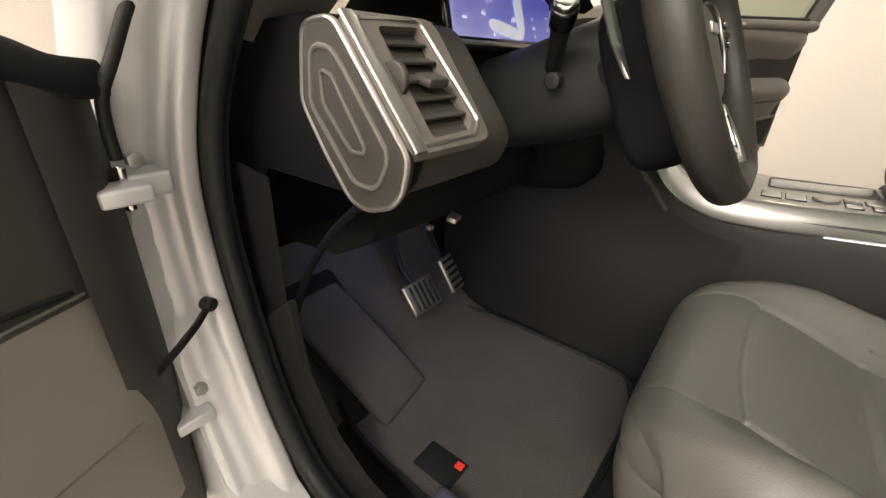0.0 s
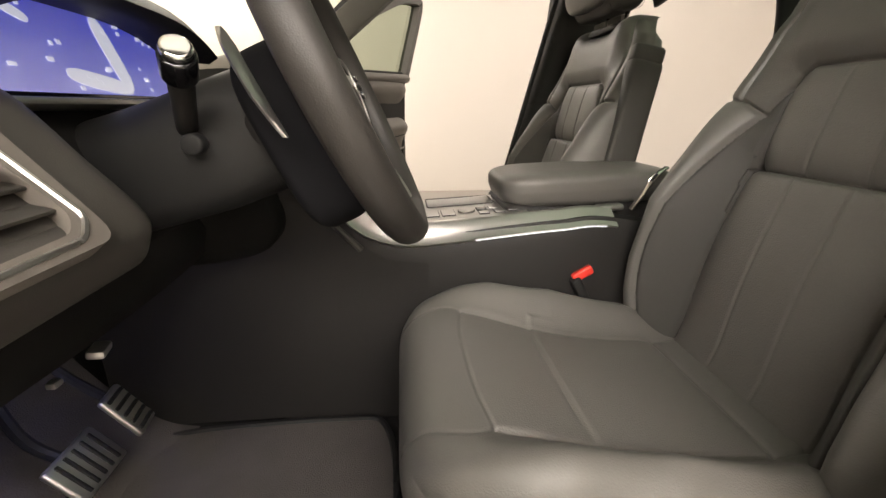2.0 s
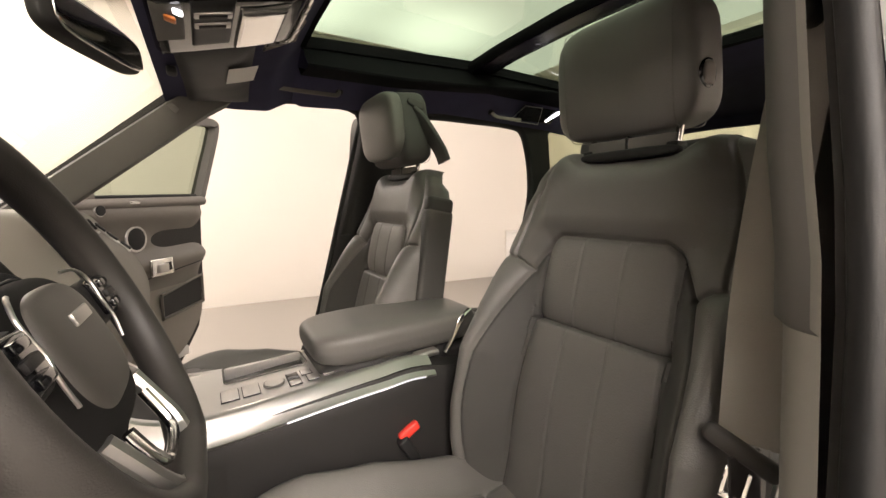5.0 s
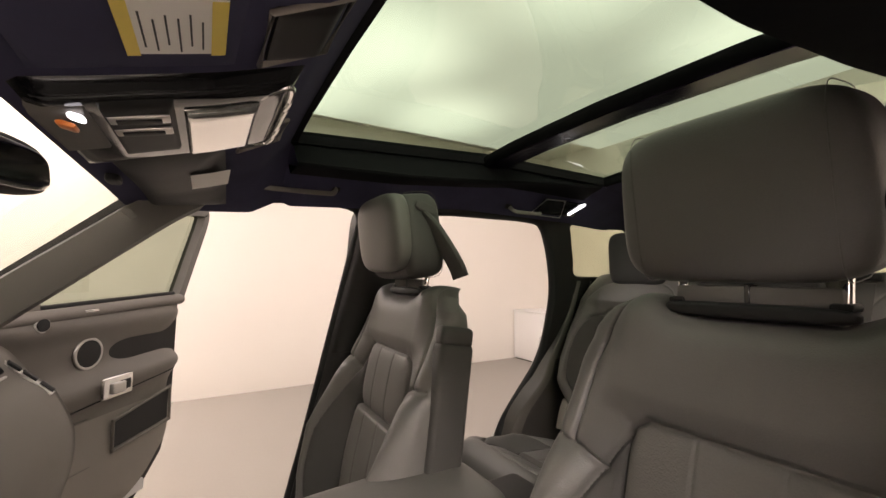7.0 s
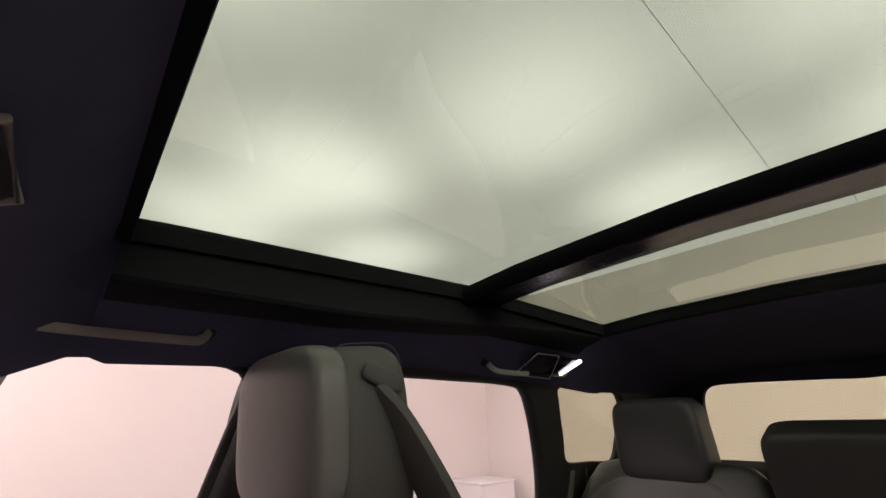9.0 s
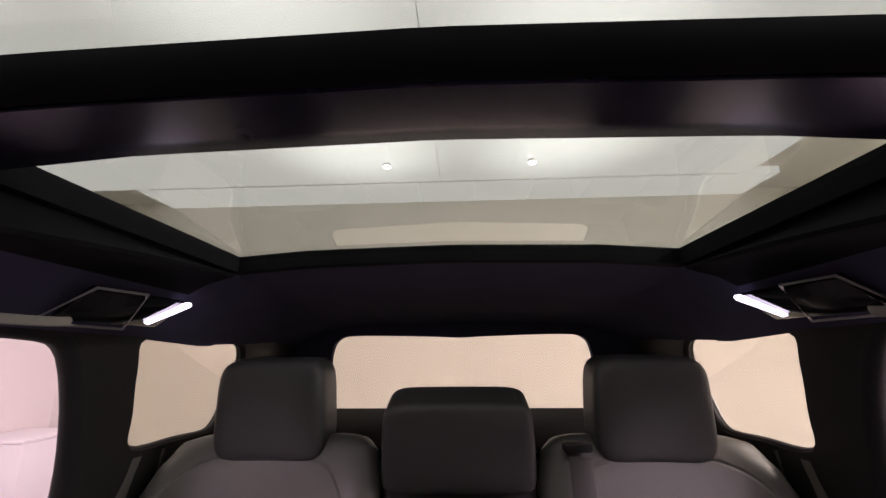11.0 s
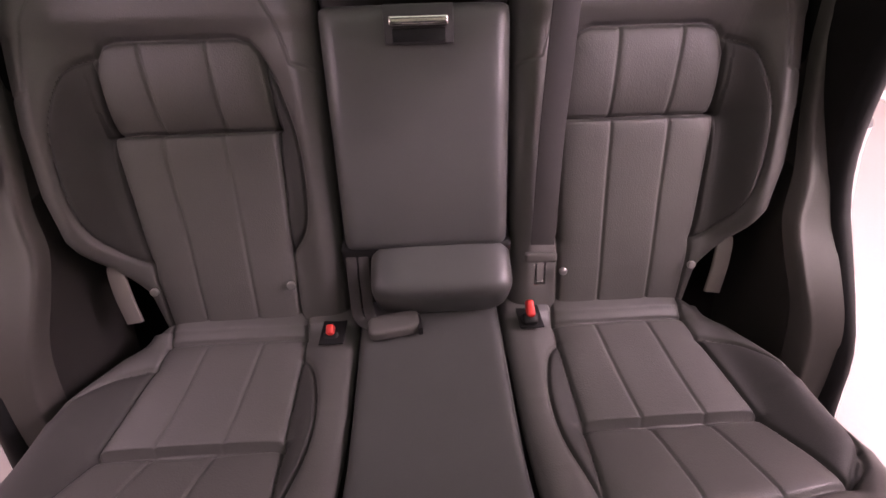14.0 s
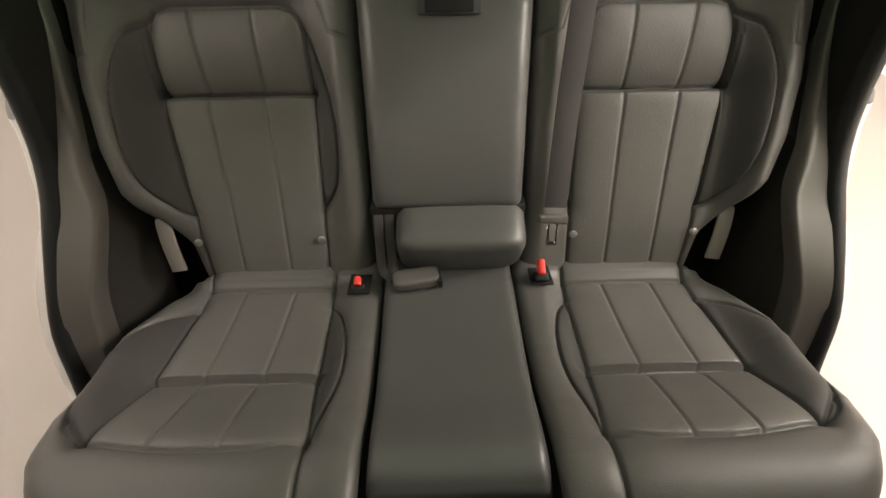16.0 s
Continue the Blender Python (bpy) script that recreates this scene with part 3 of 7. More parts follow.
        rows.append([(s * (xo - 0.008), yf, z), (s * (xo - 0.035), yf - 0.015, z), (s * (xo - 0.05), yf - 0.06, z), (s * (xo - 0.05), yb + 0.05, z), (s * (xo - 0.03), yb + 0.012, z), (s * (xo - 0.008), yb, z)])
    # driver's cover is the paler one: the light falling there is in its colour
    part("centre_pillar_trim", grid([smooth_path(r, 20) for r in rows]), SOFTDARK if s > 0 else PILLARLIT, car, "plastic door pillar cover")
    rows = []
    for z, yf, yb in ((1.139, -0.014, -0.252), (1.144, -0.014, -0.253), (1.20, -0.020, -0.262), (1.30, -0.032, -0.28), (1.45, -0.065, -0.325), (1.60, -0.125, -0.365)) if s < 0 else ((1.125, -0.050, -0.245), (1.13, -0.052, -0.248), (1.2, -0.068, -0.262), (1.45, -0.118, -0.325), (1.60, -0.140, -0.365)):
        xo = side_x(z) - 0.007 - (0.0 if z > (1.127 if s > 0 else 1.14) else -0.006)
        rows.append([(s * (xo - 0.008), yf, z), (s * (xo - 0.035), yf - 0.015, z), (s * (xo - 0.05), yf - 0.06, z), (s * (xo - 0.05), yb + 0.05, z), (s * (xo - 0.03), yb + 0.012, z), (s * (xo - 0.008), yb, z)])
    # same here: the driver's upper cover is lightened for the side light
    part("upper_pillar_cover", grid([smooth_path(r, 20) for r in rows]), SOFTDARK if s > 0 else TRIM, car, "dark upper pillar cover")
    # door lock striker on the rear jamb
    y, z = -1.085, 1.03
    part("striker", box_at(*sorted((s * 0.80, s * 0.815)), y + 0.03, y + 0.045, z - 0.015, z + 0.015, 0.004), RUBBER, car, "door lock striker")

# silver hinge post outside the driver's and passenger's dash ends
for s in (1, -1):
    rows = []
    for z, y0, y1 in ((0.30, 0.84, 1.0), (0.46, 0.85, 1.0), (0.60, 0.925, 1.04), (0.78, 0.985, 1.06), (0.93, 1.005, 1.06), (1.04, 0.985, 1.04), (1.16, 0.92, 0.98), (1.29, 0.80, 0.88)):
        xo = side_x(z)
        rows.append([(s * (xo + 0.018), y0 + 0.02, z), (s * (xo + 0.024), y0 - 0.004, z), (s * (xo + 0.045), y0 - 0.006, z), (s * (xo + 0.058), y0 + 0.008, z), (s * (xo + 0.085), y0 + 0.012, z), (s * (xo + 0.115), y0 + 0.03, z), (s * (xo + 0.125), y1 + 0.06, z)])
    part("hinge_post", grid([smooth_path(r, 30) for r in smooth_path(np.array(rows).reshape(len(rows), -1), 40).reshape(-1, 7, 3)]), PAINT, car, "silver painted door hinge post")
    for z in (0.95, 0.62):
        hg = part("door_hinge", box_at(*sorted((s * 0.85, s * 0.895)), 0.958, 1.005, z - 0.014, z + 0.014, 0.005), PAINT, car, "silver painted door hinge")
        part("hinge_arm", box_at(*sorted((s * 0.88, s * 0.93)), 0.928, 0.968, z - 0.009, z + 0.010, 0.004), PAINT, hg)
        part("pin", cyl(0.006, 0.05, Matrix.Translation((s * 0.897, 0.965, z)), 14, 0.002), CHROME, hg)
        part("bolt", cyl(0.009, 0.012, pose(s * 0.884, 0.955, z + 0.032, 90, 0, 0), 6, 0.001), SATIN, hg)
    part("check_strap", sweep([(s * 0.842, 0.972, 0.766), (s * 0.866, 0.955, 0.756), (s * 0.895, 0.944, 0.742), (s * 0.935, 0.935, 0.722)], flat(0.012, 0.006), (0, 0, 1)), RUBBER, car, "black door check strap")
    part("strap_bolt", cyl(0.010, 0.018, pose(s * 0.842, 0.972, 0.768, 90, 0, 20), 12, 0.003), RUBBER, car)

# floor pan and tunnel
part("floor_pan", box_at(-0.76, 0.76, -2.05, 1.45, 0.34, 0.40, 0.01), CARPET, car, "dark carpeted cabin floor")
part("firewall", grid([[(x, y, z) for x in np.linspace(-0.76, 0.76, 12)] for y, z in ((1.02, 0.40), (1.12, 0.44), (1.22, 0.54), (1.28, 0.70), (1.30, 0.95), (1.30, 1.05))]), CARPET, car, "dark carpeted bulkhead under the dashboard")
part("load_floor", box_at(-0.70, 0.70, -2.05, -1.35, 0.40, 1.20, 0.02), CARPET, car, "carpeted load area behind the rear seat")
part("parcel_shelf", box_at(-0.68, 0.68, -2.02, -1.33, 1.325, 1.345, 0.008), FELT, car, "black load cover behind the rear seat")


# ---------- roof ----------
def crown(x, y):
    """Height of the roof lining over the plan."""
    yy = np.interp(y, [-2.0, -1.7, -1.4, -1.10, -0.5, 0.12, 0.20, 0.30, 0.42, 0.50], [1.650, 1.69, 1.715, 1.739, 1.757, 1.735, 1.640, 1.608, 1.578, 1.560])
    ax = abs(x)
    edge = np.interp(ax, [0, 0.30, 0.46, 0.54, 0.60, 0.64, 0.68], [0.02, 0.013, 0.0, -0.045, -0.098, -0.13, -0.158])
    k = np.interp(y, [-1.9, -1.3, 0.10, 0.2, 0.5], [0.45, 0.9, 1.0, 0.55, 0.0])
    return float(yy + edge * k)


GX, GF, GB = 0.470, 0.122, -1.072
roof = thing("roof_lining", (0, -0.5, 1.58), "dark navy suede roof lining with glass panel opening", "roof lining")


def lining(x0, x1, y0, y1, nx, ny):
    return grid([[(x, y, crown(x, y)) for x in np.linspace(x0, x1, nx)] for y in np.linspace(y0, y1, ny)])


for s in (1, -1):
    a, b = sorted((s * GX, s * 0.665))
    part("side_lining", lining(a, b, -1.35, GF, 24, 50), SUEDE, roof)
part("rear_lining", lining(-GX, GX, -1.35, GB, 40, 12), SUEDE, roof)
part("tail_lining", lining(-0.66, 0.66, -1.93, -1.345, 50, 24), SUEDE, roof)
part("front_lining", lining(-0.66, 0.66, GF, 0.49, 50, 26), SUEDE, roof)
# silver outer skin over the lining
def skin(x0, x1, y0, y1):
    return grid([[(x, y, max(crown(x, y) + 0.02, crown(x, -0.5) - 0.03)) for x in np.linspace(x0, x1, 14)] for y in np.linspace(y0, y1, 20)])


for a, b, c, d in ((-0.70, -GX - 0.01, -1.3, GF), (GX + 0.01, 0.70, -1.3, GF), (-0.70, 0.70, GF, 0.46), (-0.70, 0.70, -1.95, GB - 0.01)):
    part("roof_skin", skin(a, b, c, d), PAINT, roof, "silver painted outer roof")
# black lip round the glass opening
lip = [(0.474, GF), (-0.474, GF), (-0.460, GB), (0.460, GB)]
for (xa, ya), (xb, yb) in zip(lip, lip[1:] + lip[:1]):
    n = 24
    pts = [(xa + (xb - xa) * t, ya + (yb - ya) * t) for t in np.linspace(0, 1, n)]
    part("opening_lip", sweep([(x, y, crown(x, y) + 0.012) for x, y in pts], [(0.013, -0.022), (0.016, 0.016), (-0.012, 0.016), (-0.014, -0.016)], (yb - ya, xa - xb, 0)), FELT, roof, "black rubber lip")
part("cross_beam", grid([[(x, y, crown(x, -0.53) + dz) for x in np.linspace(-GX, GX, 30)] for y, dz in ((-0.496, -0.008), (-0.499, -0.017), (-0.53, -0.0135), (-0.565, -0.009), (-0.598, -0.0045), (-0.605, 0.002), (-0.604, 0.02))]), BARGLOSS, roof, "glossy black roof cross beam")
part("beam_seal", grid([[(x, y, crown(x, -0.53) + dz) for x in np.linspace(-GX, GX, 30)] for y, dz in ((-0.477, 0.013), (-0.476, 0.003), (-0.480, -0.004), (-0.486, -0.012), (-0.496, -0.015), (-0.498, 0.01))]), FELT, roof, "matte black beam seal")
for nm, ya, yb in (("front", -0.486, GF - 0.004), ("rear", GB + 0.004, -0.603)):
    rows = [[(x, y, crown(x, y) + 0.016) for x in np.linspace(-GX - 0.01, GX + 0.01, 30)] for y in np.linspace(ya, yb, 16)]
    ob = part("roof_glass", grid(rows), ROOFGLASS, None)
    ob.parent = roof
    ob.location = -Vector(roof.location)
    tagged(ob, "green tinted panoramic roof glass")
# deep black rails along both sides of the opening
for s in (1, -1):
    rows = []
    for y in np.linspace(0.118, -1.06, 40):
        zl = float(np.interp(y, [-1.07, -0.8, -0.47, -0.2, 0.12], [1.728, 1.712, 1.680, 1.660, 1.655]))
        xl = float(np.interp(y, [-1.07, -0.8, -0.47, -0.2, 0.12], [0.455, 0.444, 0.424, 0.413, 0.413]))
        xt = float(np.interp(y, [-1.07, 0.12], [0.462, 0.476]))
        rows.append([(s * x, y, z) for x, z in ((xt, crown(xt, y) + 0.004), ((xt + xl) / 2 + 0.008, (crown(xt, y) + zl) / 2 + 0.004), (xl, zl + 0.006), (xl + 0.003, zl), (xl + 0.012, zl - 0.003), (0.515, min(zl - 0.002, crown(0.515, y) - 0.002)), (0.548, crown(0.548, y) - 0.0015))])
    part("side_rail", grid(rows), FELT, roof, "black padded rail along the glass opening")
# grab handles, coat hook frames and reading lamps
for s in (1, -1):
    sd = "passenger" if s > 0 else "driver"
    for y0, y1 in ((0.19, -0.03), (-0.70, -0.86)):
        t = thing("grab_handle", (s * 0.60, (y0 + y1) / 2, 1.62), "black fold-down grab handle above the door opening", "grab handle", "roof grab handles")
        zc = 1.640
        pts = smooth_path([(s * 0.598, y0, zc + 0.002), (s * 0.585, y0 - 0.012, zc - 0.014), (s * 0.582, y0 - 0.04, zc - 0.018), (s * 0.582, y1 + 0.04, zc - 0.018), (s * 0.585, y1 + 0.012, zc - 0.014), (s * 0.598, y1, zc + 0.002)], 30)
        part("bar", sweep(pts, flat(0.015, 0.007), (0.2, 0, 1)), DOORLOW, t, "worn grey grip")
        for y in (y0, y1):
            part("mount", rbox(0.010, 0.026, 0.020, 0.004, 2, pose(s * 0.604, y, zc + 0.004, 0, s * -35, 0)), SOFTDARK, t)
    # reading lamp: a slanted clear lens beside a black triangle frame
    t = thing("reading_lamp", (s * 0.565, -1.0, 1.60), "lit white reading lamp in a black roof frame", "reading lamp", "reading lamps")
    part("bezel", rbox(0.075, 0.21, 0.012, 0.005, 2, pose(s * 0.566, -0.935, 1.651, 0, s * 38, 0)), GLOSS, t)
    edge = [(s * 0.530, -0.83, 1.672), (s * 0.597, -0.80, 1.620), (s * 0.600, -0.97, 1.618), (s * 0.530, -0.93, 1.674)]
    part("chrome_edge", tube(edge, 0.0025, 6, True), SATIN, t, "thin satin edge")
    lens = bmesh.new()
    vs = [lens.verts.new(p) for p in ((s * 0.582, -0.990, 1.628), (s * 0.528, -1.028, 1.663), (s * 0.528, -1.052, 1.666), (s * 0.582, -1.007, 1.626))]
    lens.faces.new(vs)
    r = bmesh.ops.extrude_face_region(lens, geom=lens.faces[:])
    bmesh.ops.translate(lens, vec=(s * 0.006, 0, 0.010), verts=[v for v in r["geom"] if isinstance(v, bmesh.types.BMVert)])
    bmesh.ops.recalc_face_normals(lens, faces=lens.faces)
    bmesh.ops.bevel(lens, geom=lens.edges[:], offset=0.003, segments=2, affect="EDGES")
    part("lens", lens, LAMP, t, "glowing clear lens")

part("tailgate_skin", grid([[(x, y, z) for x in np.linspace(-0.78, 0.78, 8)] for y, z in ((-2.16, 1.28), (-2.22, 1.1), (-2.24, 0.8), (-2.22, 0.5))]), PAINT, car, "silver painted tailgate")
# rear window with its frame
RW = smooth_path([(0.0, 1.622), (0.12, 1.627), (0.40, 1.632), (0.480, 1.618), (0.515, 1.56), (0.535, 1.44), (0.56, 1.335), (0.3, 1.325), (0, 1.32), (-0.3, 1.325), (-0.56, 1.335), (-0.535, 1.44), (-0.515, 1.56), (-0.480, 1.618), (-0.40, 1.632), (-0.12, 1.627)], 80, True)
yw = lambda z: -1.90 - (1.6 - z) * 0.45
part("tailgate_frame", plate([(0.72, 1.68), (-0.72, 1.68), (-0.78, 0.5), (0.78, 0.5)], [RW], lambda a, b, k: Vector((a, yw(b) - 0.03 * k, b)), 0), SUEDE, car, "dark trim round the rear window")
part("rear_window", pane([tuple(p) for p in grow(RW, 0.01)], lambda a, b: Vector((a, yw(b) - 0.012, b))), PRIVACY, car, "tinted rear window")
ws = [[(x * (1 + 0.10 * (0.5 - y)), y + 0.05 - 0.06 * (x / 0.6) ** 2, 1.605 - (y - 0.46) * 0.86) for x in np.linspace(-0.66, 0.66, 30)] for y in np.linspace(0.46, 1.16, 14)]
part("windscreen", grid(ws), CLEAR, car, "clear windscreen")
part("bonnet", grid([[(x, y, z - 0.05 * (x / 0.8) ** 2) for x in np.linspace(-0.85, 0.85, 20)] for y, z in ((1.16, 0.99), (1.3, 1.02), (1.7, 0.99), (2.2, 0.92), (2.35, 0.80), (2.38, 0.55))]), PAINT, car, "silver bonnet")


# ---------- front seats ----------
def curve(p, n=36):
    return [tuple(q) for q in smooth_path(p, n)]


def seat_back(parent, xc):
    def width(z):
        return np.interp(z, [0.62, 0.70, 0.82, 0.95, 1.05, 1.17, 1.28, 1.34, 1.375, 1.40, 1.412], [0.245, 0.270, 0.286, 0.284, 0.276, 0.268, 0.258, 0.242, 0.216, 0.176, 0.12])

    nu, nv = 281, 300
    s = spread(nu, 1.35)
    z = 0.62 + 0.792 * (1 - (1 - np.linspace(0, 1, nv)) ** 1.15)
    Z = np.repeat(z[:, None], nu, 1)
    X = width(Z) * s[None, :]
    A = np.abs(X)
    dip = 0.034 * np.exp(-((X / 0.118) ** 6)) * step(1.30, 1.40, Z)
    base = np.stack([X + xc, -0.155 - 0.225 * (Z - 1.047), Z - dip], -1)
    N = np.zeros_like(base) + np.array([0, 0.9756, 0.2195])
    side = np.interp(Z, [0.62, 0.75, 0.95, 1.10, 1.22, 1.32], [0.080, 0.115, 0.118, 0.072, 0.028, 0.0])
    lift = side * step(0.140, 0.245, A)
    lift -= 0.012 * np.exp(-(((Z - 0.72) / 0.08) ** 2))
    lift += 0.010 * step(1.215, 1.26, Z) * (1 - step(0.15, 0.2, A)) + 0.006 * np.exp(-(((Z - 0.93) / 0.09) ** 2)) * (A < 0.15)
    e = np.abs(s)[None, :]
    lift -= np.interp(Z, [0.9, 1.15, 1.3], [0.15, 0.095, 0.055]) * (1 - np.sqrt(np.clip(1 - e ** np.interp(Z, [1.0, 1.25], [9.0, 5.0]), 0, 1)))
    top = np.clip((Z - 1.31) / 0.102, 0, 1)
    lift -= 0.10 * (1 - np.sqrt(np.clip(1 - top**5, 0, 1)))
    lift = np.where(Z > 1.22, np.maximum(lift, -0.088), lift)
    up = [(-0.140, 1.047), (-0.140, 1.185), (-0.134, 1.207), (-0.112, 1.221), (0.112, 1.221), (0.134, 1.207), (0.140, 1.185), (0.140, 1.047)]
    lowr = [(0.140, 1.047), (0.150, 0.90), (0.156, 0.62)]
    gus = curve([(0.137, 1.20), (0.170, 1.14), (0.205, 1.03), (0.222, 0.90), (0.218, 0.76), (0.195, 0.61)])
    sh = [(0.168, 1.14), (0.20, 1.158), (0.25, 1.165)]
    neck = [(0.215, 1.165), (0.210, 1.28), (0.190, 1.345), (0.165, 1.40)]
    seams = [up, [(-0.140, 1.047), (0.140, 1.047)], lowr, mirror_poly(lowr), gus, mirror_poly(gus), sh, mirror_poly(sh), neck, mirror_poly(neck)]
    ch = [[(x * 0.97, 1.215), (x, 1.047)] for x in (-0.047, 0.047)] + [[(x, 1.04), (x * 1.05, 0.64)] for x in (-0.047, 0.047)]
    # the lower panel's upper edge stands proud under the upper panel
    d = Z - 1.047
    lift += np.where((A < 0.15) & (d < 0), 0.010 * np.exp(d / 0.035), 0) - np.where((A < 0.15) & (d >= 0), 0.008 * np.exp(-d / 0.045), 0)
    regions = [("upper_panel", up, INSERT, "ribbed leather panel"),
               ("lower_panel", [(-0.140, 1.047), (0.140, 1.047), (0.150, 0.90), (0.156, 0.61), (-0.156, 0.61), (-0.150, 0.90)], INSERT, "ribbed leather panel"),
               ("side_gusset", gus + [(0.14, 0.61)], DARKSIDE, "smooth side gusset, darkened mostly for shade"),
               ("side_gusset", mirror_poly(gus + [(0.14, 0.61)]), DARKSIDE, "smooth side gusset, darkened mostly for shade"),
               ("shoulder_panel", [(-0.25, 1.165), (-0.168, 1.14), (-0.137, 1.2), (-0.1, 1.221), (0.1, 1.221), (0.137, 1.2), (0.168, 1.14), (0.25, 1.165), (0.25, 1.42), (-0.25, 1.42)], LEATHER, "")]
    upholster(parent, X, Z, base, N, lift, seams, [], regions + [("bolster_cover", [(0, 0.5), (0.5, 0.5), (0.5, 1.5), (0, 1.5)], LEATHER, "")], ("bolster_cover", LEATHER, ""), ch)


def seat_cushion(parent, xc):
    prof = smooth_path([(-0.11, 0.640), (-0.10, 0.684), (-0.05, 0.688), (0.08, 0.698), (0.21, 0.722), (0.33, 0.762), (0.395, 0.775), (0.45, 0.768), (0.482, 0.738), (0.492, 0.69), (0.488, 0.62), (0.475, 0.56)], 270)
    tan = np.gradient(prof, axis=0)
    tan /= np.linalg.norm(tan, axis=1)[:, None]
    nrm = np.stack([-tan[:, 1], tan[:, 0]], 1)
    arc = np.r_[0, np.cumsum(np.linalg.norm(np.diff(prof, axis=0), axis=1))]
    nu, nv = 191, len(prof)
    Y = np.repeat(prof[:, 0][:, None], nu, 1)
    V = np.repeat((arc - np.interp(0.21, prof[:130, 0], arc[:130]) + 0.21)[:, None], nu, 1)
    w = np.interp(V[:, 0], [-0.15, 0.0, 0.20, 0.36, 0.43, 0.50, 0.62, 0.75], [0.240, 0.270, 0.280, 0.272, 0.252, 0.232, 0.220, 0.215])
    s = spread(nu, 1.35)
    X = w[:, None] * s[None, :]
    A = np.abs(X)
    P = np.stack([X + xc, Y, np.repeat(prof[:, 1][:, None], nu, 1)], -1)
    N = np.stack([np.zeros_like(X), np.repeat(nrm[:, 0][:, None], nu, 1), np.repeat(nrm[:, 1][:, None], nu, 1)], -1)
    N[..., :] *= 1
    bol = np.interp(V, [-0.1, 0.0, 0.18, 0.32, 0.41, 0.5], [0.035, 0.060, 0.074, 0.056, 0.022, 0.0])
    lift = bol * step(0.152, 0.232, A)
    lift -= 0.005 * np.exp(-(((A - 0.158) / 0.006) ** 2)) * step(0.22, 0.30, V) * (1 - step(0.36, 0.385, V))
    e = np.abs(s)[None, :]
    lift -= 0.12 * (1 - np.sqrt(np.clip(1 - e**9, 0, 1)))
    inn = [(0.150, -0.12), (0.151, 0.05), (0.153, 0.21), (0.156, 0.376)]
    fr = curve([(-0.156, 0.376), (-0.07, 0.389), (0.07, 0.389), (0.156, 0.376)])
    corner = curve([(0.156, 0.376), (0.163, 0.40), (0.160, 0.43), (0.146, 0.47), (0.140, 0.52)])
    skirt = [(0.222, 0.40), (0.232, 0.20), (0.228, 0.0), (0.215, -0.15)]
    seams = [[(-0.24, 0.585), (0.24, 0.585)], [(-0.15, -0.045), (0.15, -0.045)]]
    tucks = [[(-0.153, 0.226), (0.0, 0.236), (0.153, 0.226)], inn, mirror_poly(inn)]
    stitches = [fr, corner, mirror_poly(corner)]
    d = 0.230 - V
    lift += np.where((A < 0.18) & (d > 0), 0.004 * np.exp(-np.abs(d) / 0.03), 0)
    body = [(-0.150, -0.045), (0.150, -0.045), (0.151, 0.05), (0.153, 0.226), (0.0, 0.236), (-0.153, 0.226), (-0.151, 0.05)]
    thigh = [(-0.153, 0.226), (0.0, 0.236), (0.153, 0.226)] + fr[::-1]
    regions = [("seat_panel", body, INSERT, "smooth leather seat panel"), ("thigh_panel", thigh, INSERT, "smooth leather thigh panel"),
               ("rear_roll", [(-0.150, -0.2), (0.150, -0.2), (0.150, -0.045), (-0.150, -0.045)], LEATHER, ""),
               ("front_roll", fr + corner + [(0.140, 0.585), (-0.140, 0.585)] + mirror_poly(corner)[::-1], LEATHER, "")]
    upholster(parent, X, V, P, N, lift, seams, tucks, regions + [("cushion_bolster", [(0, -0.5), (0.5, -0.5), (0.5, 1.5), (0, 1.5)], LEATHER, "")], ("cushion_bolster", LEATHER, ""), stitches)


def headrest(parent, xc, yc, zc, w, d, h, lean=0.0, button=0, box=5.0, skin=None):
    def shape(c):
        k = 1 - 0.06 * (c.z * 0.5 + 0.5) ** 2
        return Vector((c.x * k, c.y + (0.10 * c.x * c.x if c.y > 0 else 0), c.z))
    hr = part("headrest", pillow(w, d, h, box, 26, pose(xc, yc, zc, lean, 0, 0), shape), skin or LEATHER, parent, "padded black leather headrest")
    m = pose(xc, yc, zc, lean, 0, 0)
    for sx in (1, -1):
        k = w / 2 * 0.76
        loop = [m @ Vector((sx * k, d / 2 * math.copysign(abs(math.cos(a)) ** 0.4, math.cos(a)) * 0.995, h / 2 * math.copysign(abs(math.sin(a)) ** 0.4, math.sin(a)) * 0.985)) for a in np.linspace(0, 2 * math.pi, 60, endpoint=False)]
        part("piping", tube(loop, 0.0007, 6, True), LEATHER, hr)
    if button:
        part("button_ring", ring_of(0.020, 0.004, pose(xc + button * w * 0.490, yc + 0.012, zc - 0.032, 0, 90, 0), 28, 8), GLOSS, hr, "black button surround")
        part("release_button", pillow(0.012, 0.034, 0.038, 4, 8, pose(xc + button * w * 0.492, yc + 0.012, zc - 0.032, 0, 0, 0)), SOFT, hr, "round grey release button")
    return hr


